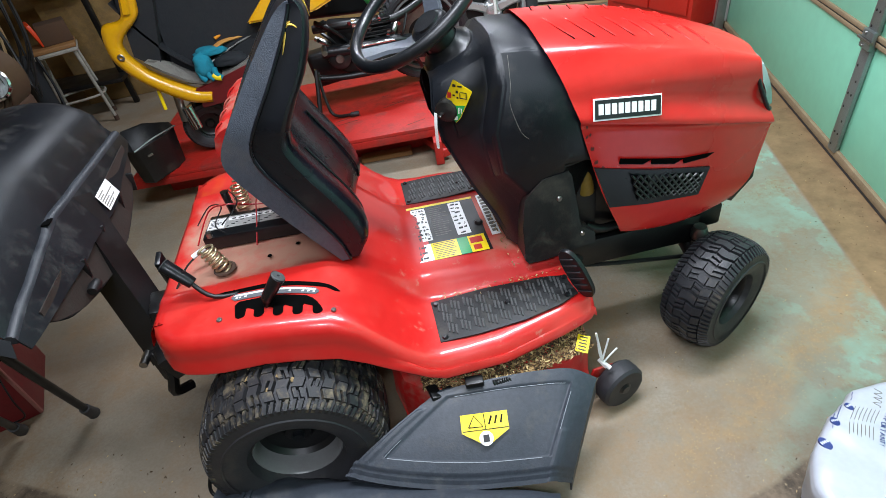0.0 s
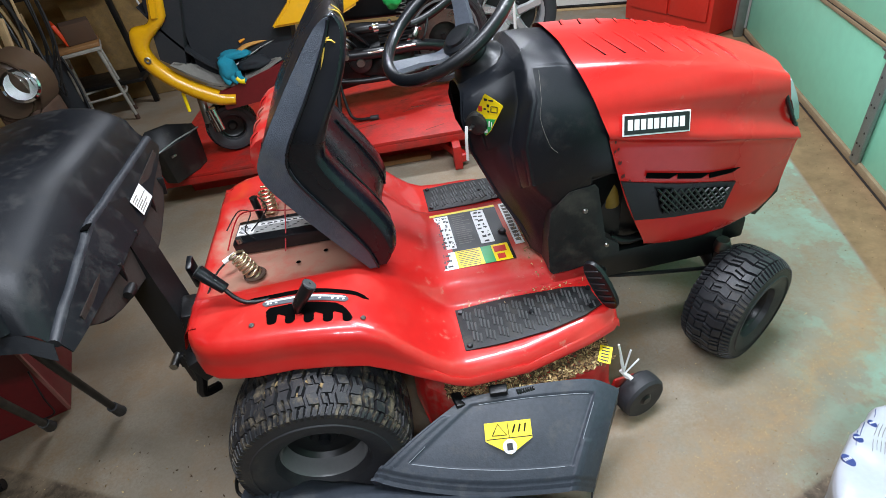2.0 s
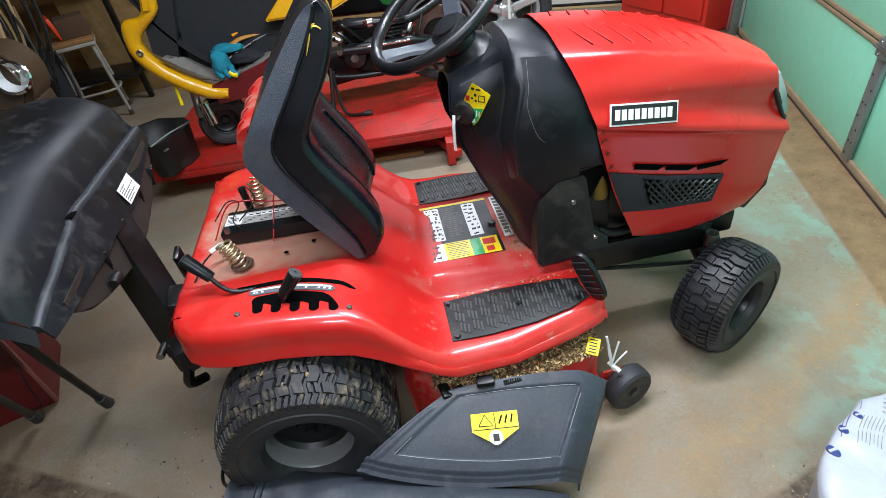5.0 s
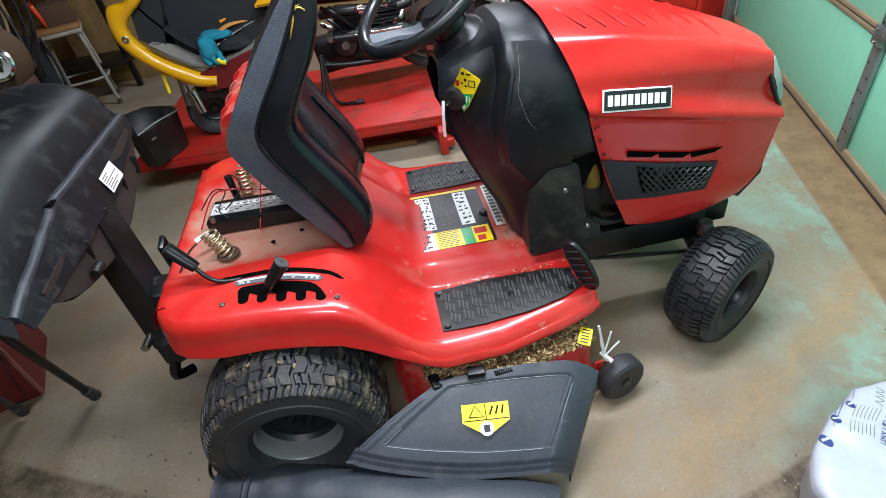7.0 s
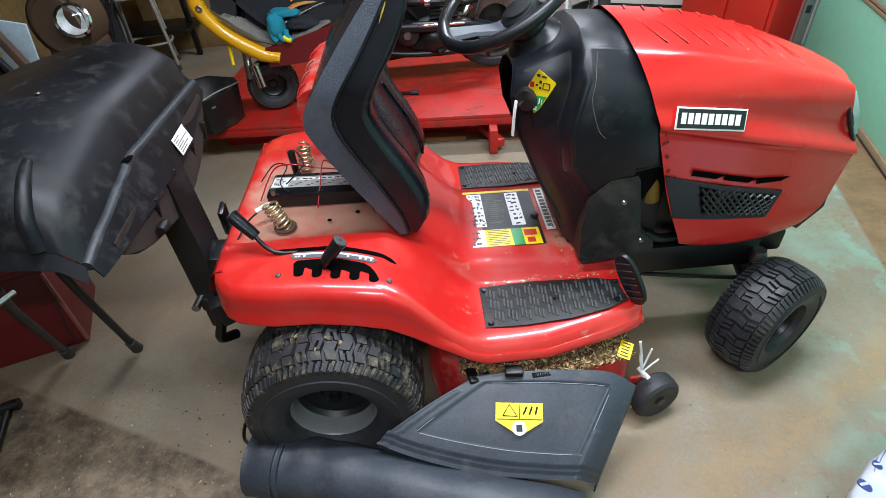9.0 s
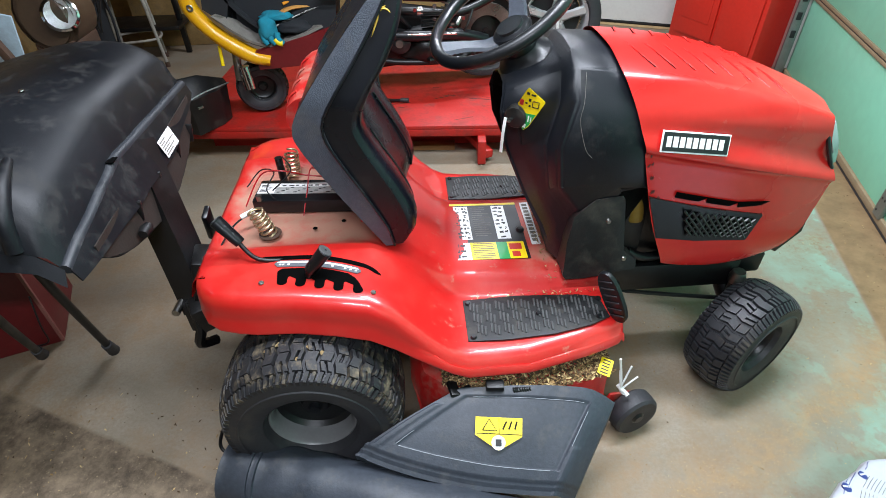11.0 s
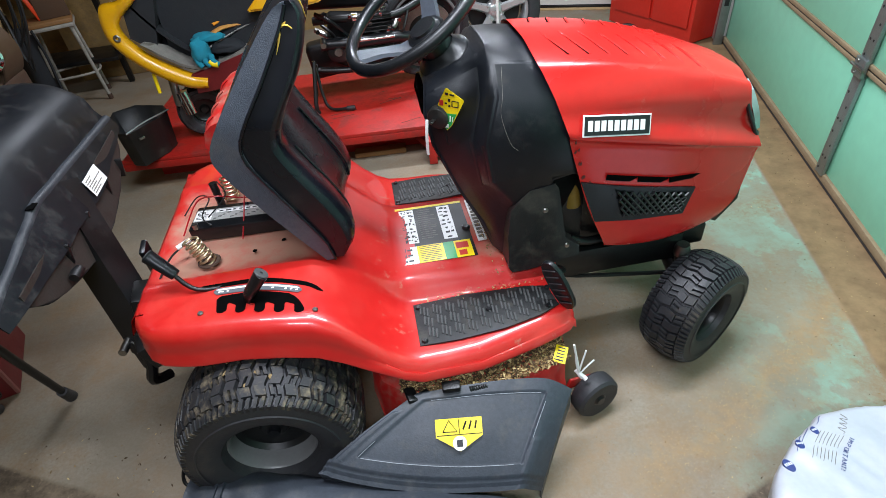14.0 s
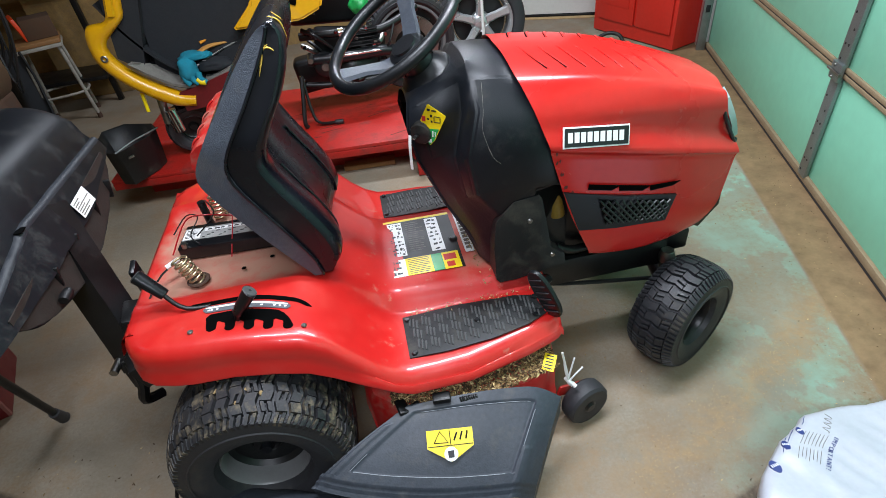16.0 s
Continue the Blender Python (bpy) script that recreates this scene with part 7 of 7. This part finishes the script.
part("board_panel", rbox((1.4, 0.03, 1.6), pose(-1.3, 3.55, 0.802), 0.003), OSB, pg)
part("hung_wire", tube([(-1.55, 3.52, 1.4), (-1.52, 3.50, 1.0), (-1.42, 3.50, 0.85), (-1.40, 3.51, 0.72)], 0.008, 6, 6), WHITEPAINT, pg)
part("hung_tool", tube([(-1.20, 3.52, 1.2), (-1.21, 3.51, 1.0), (-1.17, 3.51, 0.9), (-1.16, 3.51, 0.80)], 0.012, 6, 6), RUST, pg)

# ---- car wheel, white rod, white door, red cabinet ----
cw = thing("car_wheel", (1.45, 2.78, 0), "spare car tyre with a silver alloy wheel", "car wheel")
WC = (1.42, 2.72, 0.345)
m = pose(*WC, -6, 0, -6)
part("tyre", lathe([(0.235, -0.085), (0.25, -0.105), (0.29, -0.112), (0.325, -0.095), (0.335, -0.06), (0.337, 0.0), (0.335, 0.06), (0.325, 0.095), (0.29, 0.112), (0.235, 0.085)], 64, m), RUBBER, cw, "black rubber tyre")
part("rim", lathe([(0.205, 0.06), (0.21, -0.06), (0.225, -0.09), (0.238, -0.098), (0.24, -0.085)], 56, m), mat("silver_alloy", srgb("c9cbcc"), 0.3, metal=0.7, var=0.08), cw, "silver alloy rim")
part("hub_disc", lathe([(0.0001, -0.065), (0.03, -0.065), (0.055, -0.06), (0.07, -0.045), (0.075, 0.0)], 32, m), bpy.data.materials["silver_alloy"], cw)
for k in range(5):
    a = 2 * math.pi * k / 5 + 0.3
    d, s = V(math.cos(a), 0, math.sin(a)), V(-math.sin(a), 0, math.cos(a))
    part("spoke", loft([[m @ (d * q + s * w * j + V(0, y, 0)) for j, y in ((-1, -0.05 + dep), (-0.6, -0.07 + dep), (0.6, -0.07 + dep), (1, -0.05 + dep), (0.8, -0.02), (-0.8, -0.02))] for q, w, dep in ((0.05, 0.035, 0), (0.13, 0.028, -0.004), (0.225, 0.036, -0.012))]), bpy.data.materials["silver_alloy"], cw)
part("brake_plate", lathe([(0.0001, 0.03), (0.19, 0.03), (0.2, 0.05)], 32, m), BLACKSTEEL, cw)
rod = thing("white_rod", (1.33, 2.42, 0), "white metal rod leaning on the car wheel", "rod")
part("rod_shaft", tube([(1.375, 2.42, 0.012), (1.39, 2.50, 0.6), (1.40, 2.54, 1.0)], 0.011, 10, 2), WHITEPAINT, rod)
part("rod_tip", tube([(1.375, 2.42, 0.004), (1.376, 2.424, 0.05)], 0.015, 10, 1), GALV, rod)
wd = Matrix.Translation((2.36, 3.62, 0)) @ Matrix.Rotation(radians(-24), 4, "Z")
dr = thing("side_door", (2.36, 3.62, 0), "white painted side door with a dark sill", "door", kind="structure")
part("door_leaf", rbox((0.82, 0.045, 2.0), wd @ pose(0, 0.02, 1.035), 0.004), WHITEPAINT, dr)
part("door_sill", rbox((0.9, 0.06, 0.02), wd @ pose(0, 0.02, 0.022), 0.003), BLACKSTEEL, dr)
part("sill_board", rbox((0.9, 0.10, 0.012), wd @ pose(0, 0.0, 0.006), 0.003), PALEWOOD, dr)
cd = (V(2.80, 2.36, 0) - V(2.52, 3.12, 0)).normalized()
CM = frame_on((2.52, 3.12, 0), cd, V(0, 0, 1))
cab = thing("tool_cabinet", (2.75, 2.8, 0), "red painted steel tool cabinet with scuffs", "cabinet")
CW = 0.84
part("cabinet_body", rbox((CW, 1.3, 0.4), CM @ pose(CW / 2, 0.66, -0.205), 0.006), CABRED, cab)
dp = part("cabinet_door", rbox((CW * 0.45, 1.16, 0.016), CM @ pose(CW * 0.30, 0.70, 0.0045), 0.004), CABRED, cab)
part("door_panel", rbox((CW * 0.33, 0.96, 0.006), CM @ pose(CW * 0.30, 0.72, 0.014), 0.003), CABRED, dp)
dp = part("cabinet_door", rbox((CW * 0.40, 1.16, 0.016), CM @ pose(CW * 0.76, 0.70, 0.0045), 0.004), CABRED, cab)
part("door_handle", tube([CM @ V(CW * 0.60, 0.55, 0.014), CM @ V(CW * 0.60, 0.56, 0.04), CM @ V(CW * 0.60, 0.66, 0.04), CM @ V(CW * 0.60, 0.67, 0.014)], 0.006, 8, 3), STEEL, dp)
for k in range(6):
    part("scuff", rbox((0.05 + 0.01 * k, 0.004, 0.001), CM @ pose(CW * (0.12 + 0.14 * k), 0.12 + 0.03 * (k % 3), 0.001, 0, 0, 6 - 4 * k), 0.0003, 1), BLACKINK, cab)
hs_ = thing("air_hose", (2.4, 2.75, 0), "grey rubber hose looped on the cabinet floor", "hose")
part("hose_loop", tube([(2.20, 2.72, 0.016), (2.30, 2.66, 0.06), (2.40, 2.60, 0.13), (2.48, 2.55, 0.12), (2.52, 2.50, 0.05), (2.60, 2.42, 0.018)], 0.014, 10, 6), BLACKDUSTY, hs_)
part("hose_fitting", tube([(2.60, 2.42, 0.018), (2.66, 2.37, 0.02)], 0.011, 8, 1), STEEL, hs_)
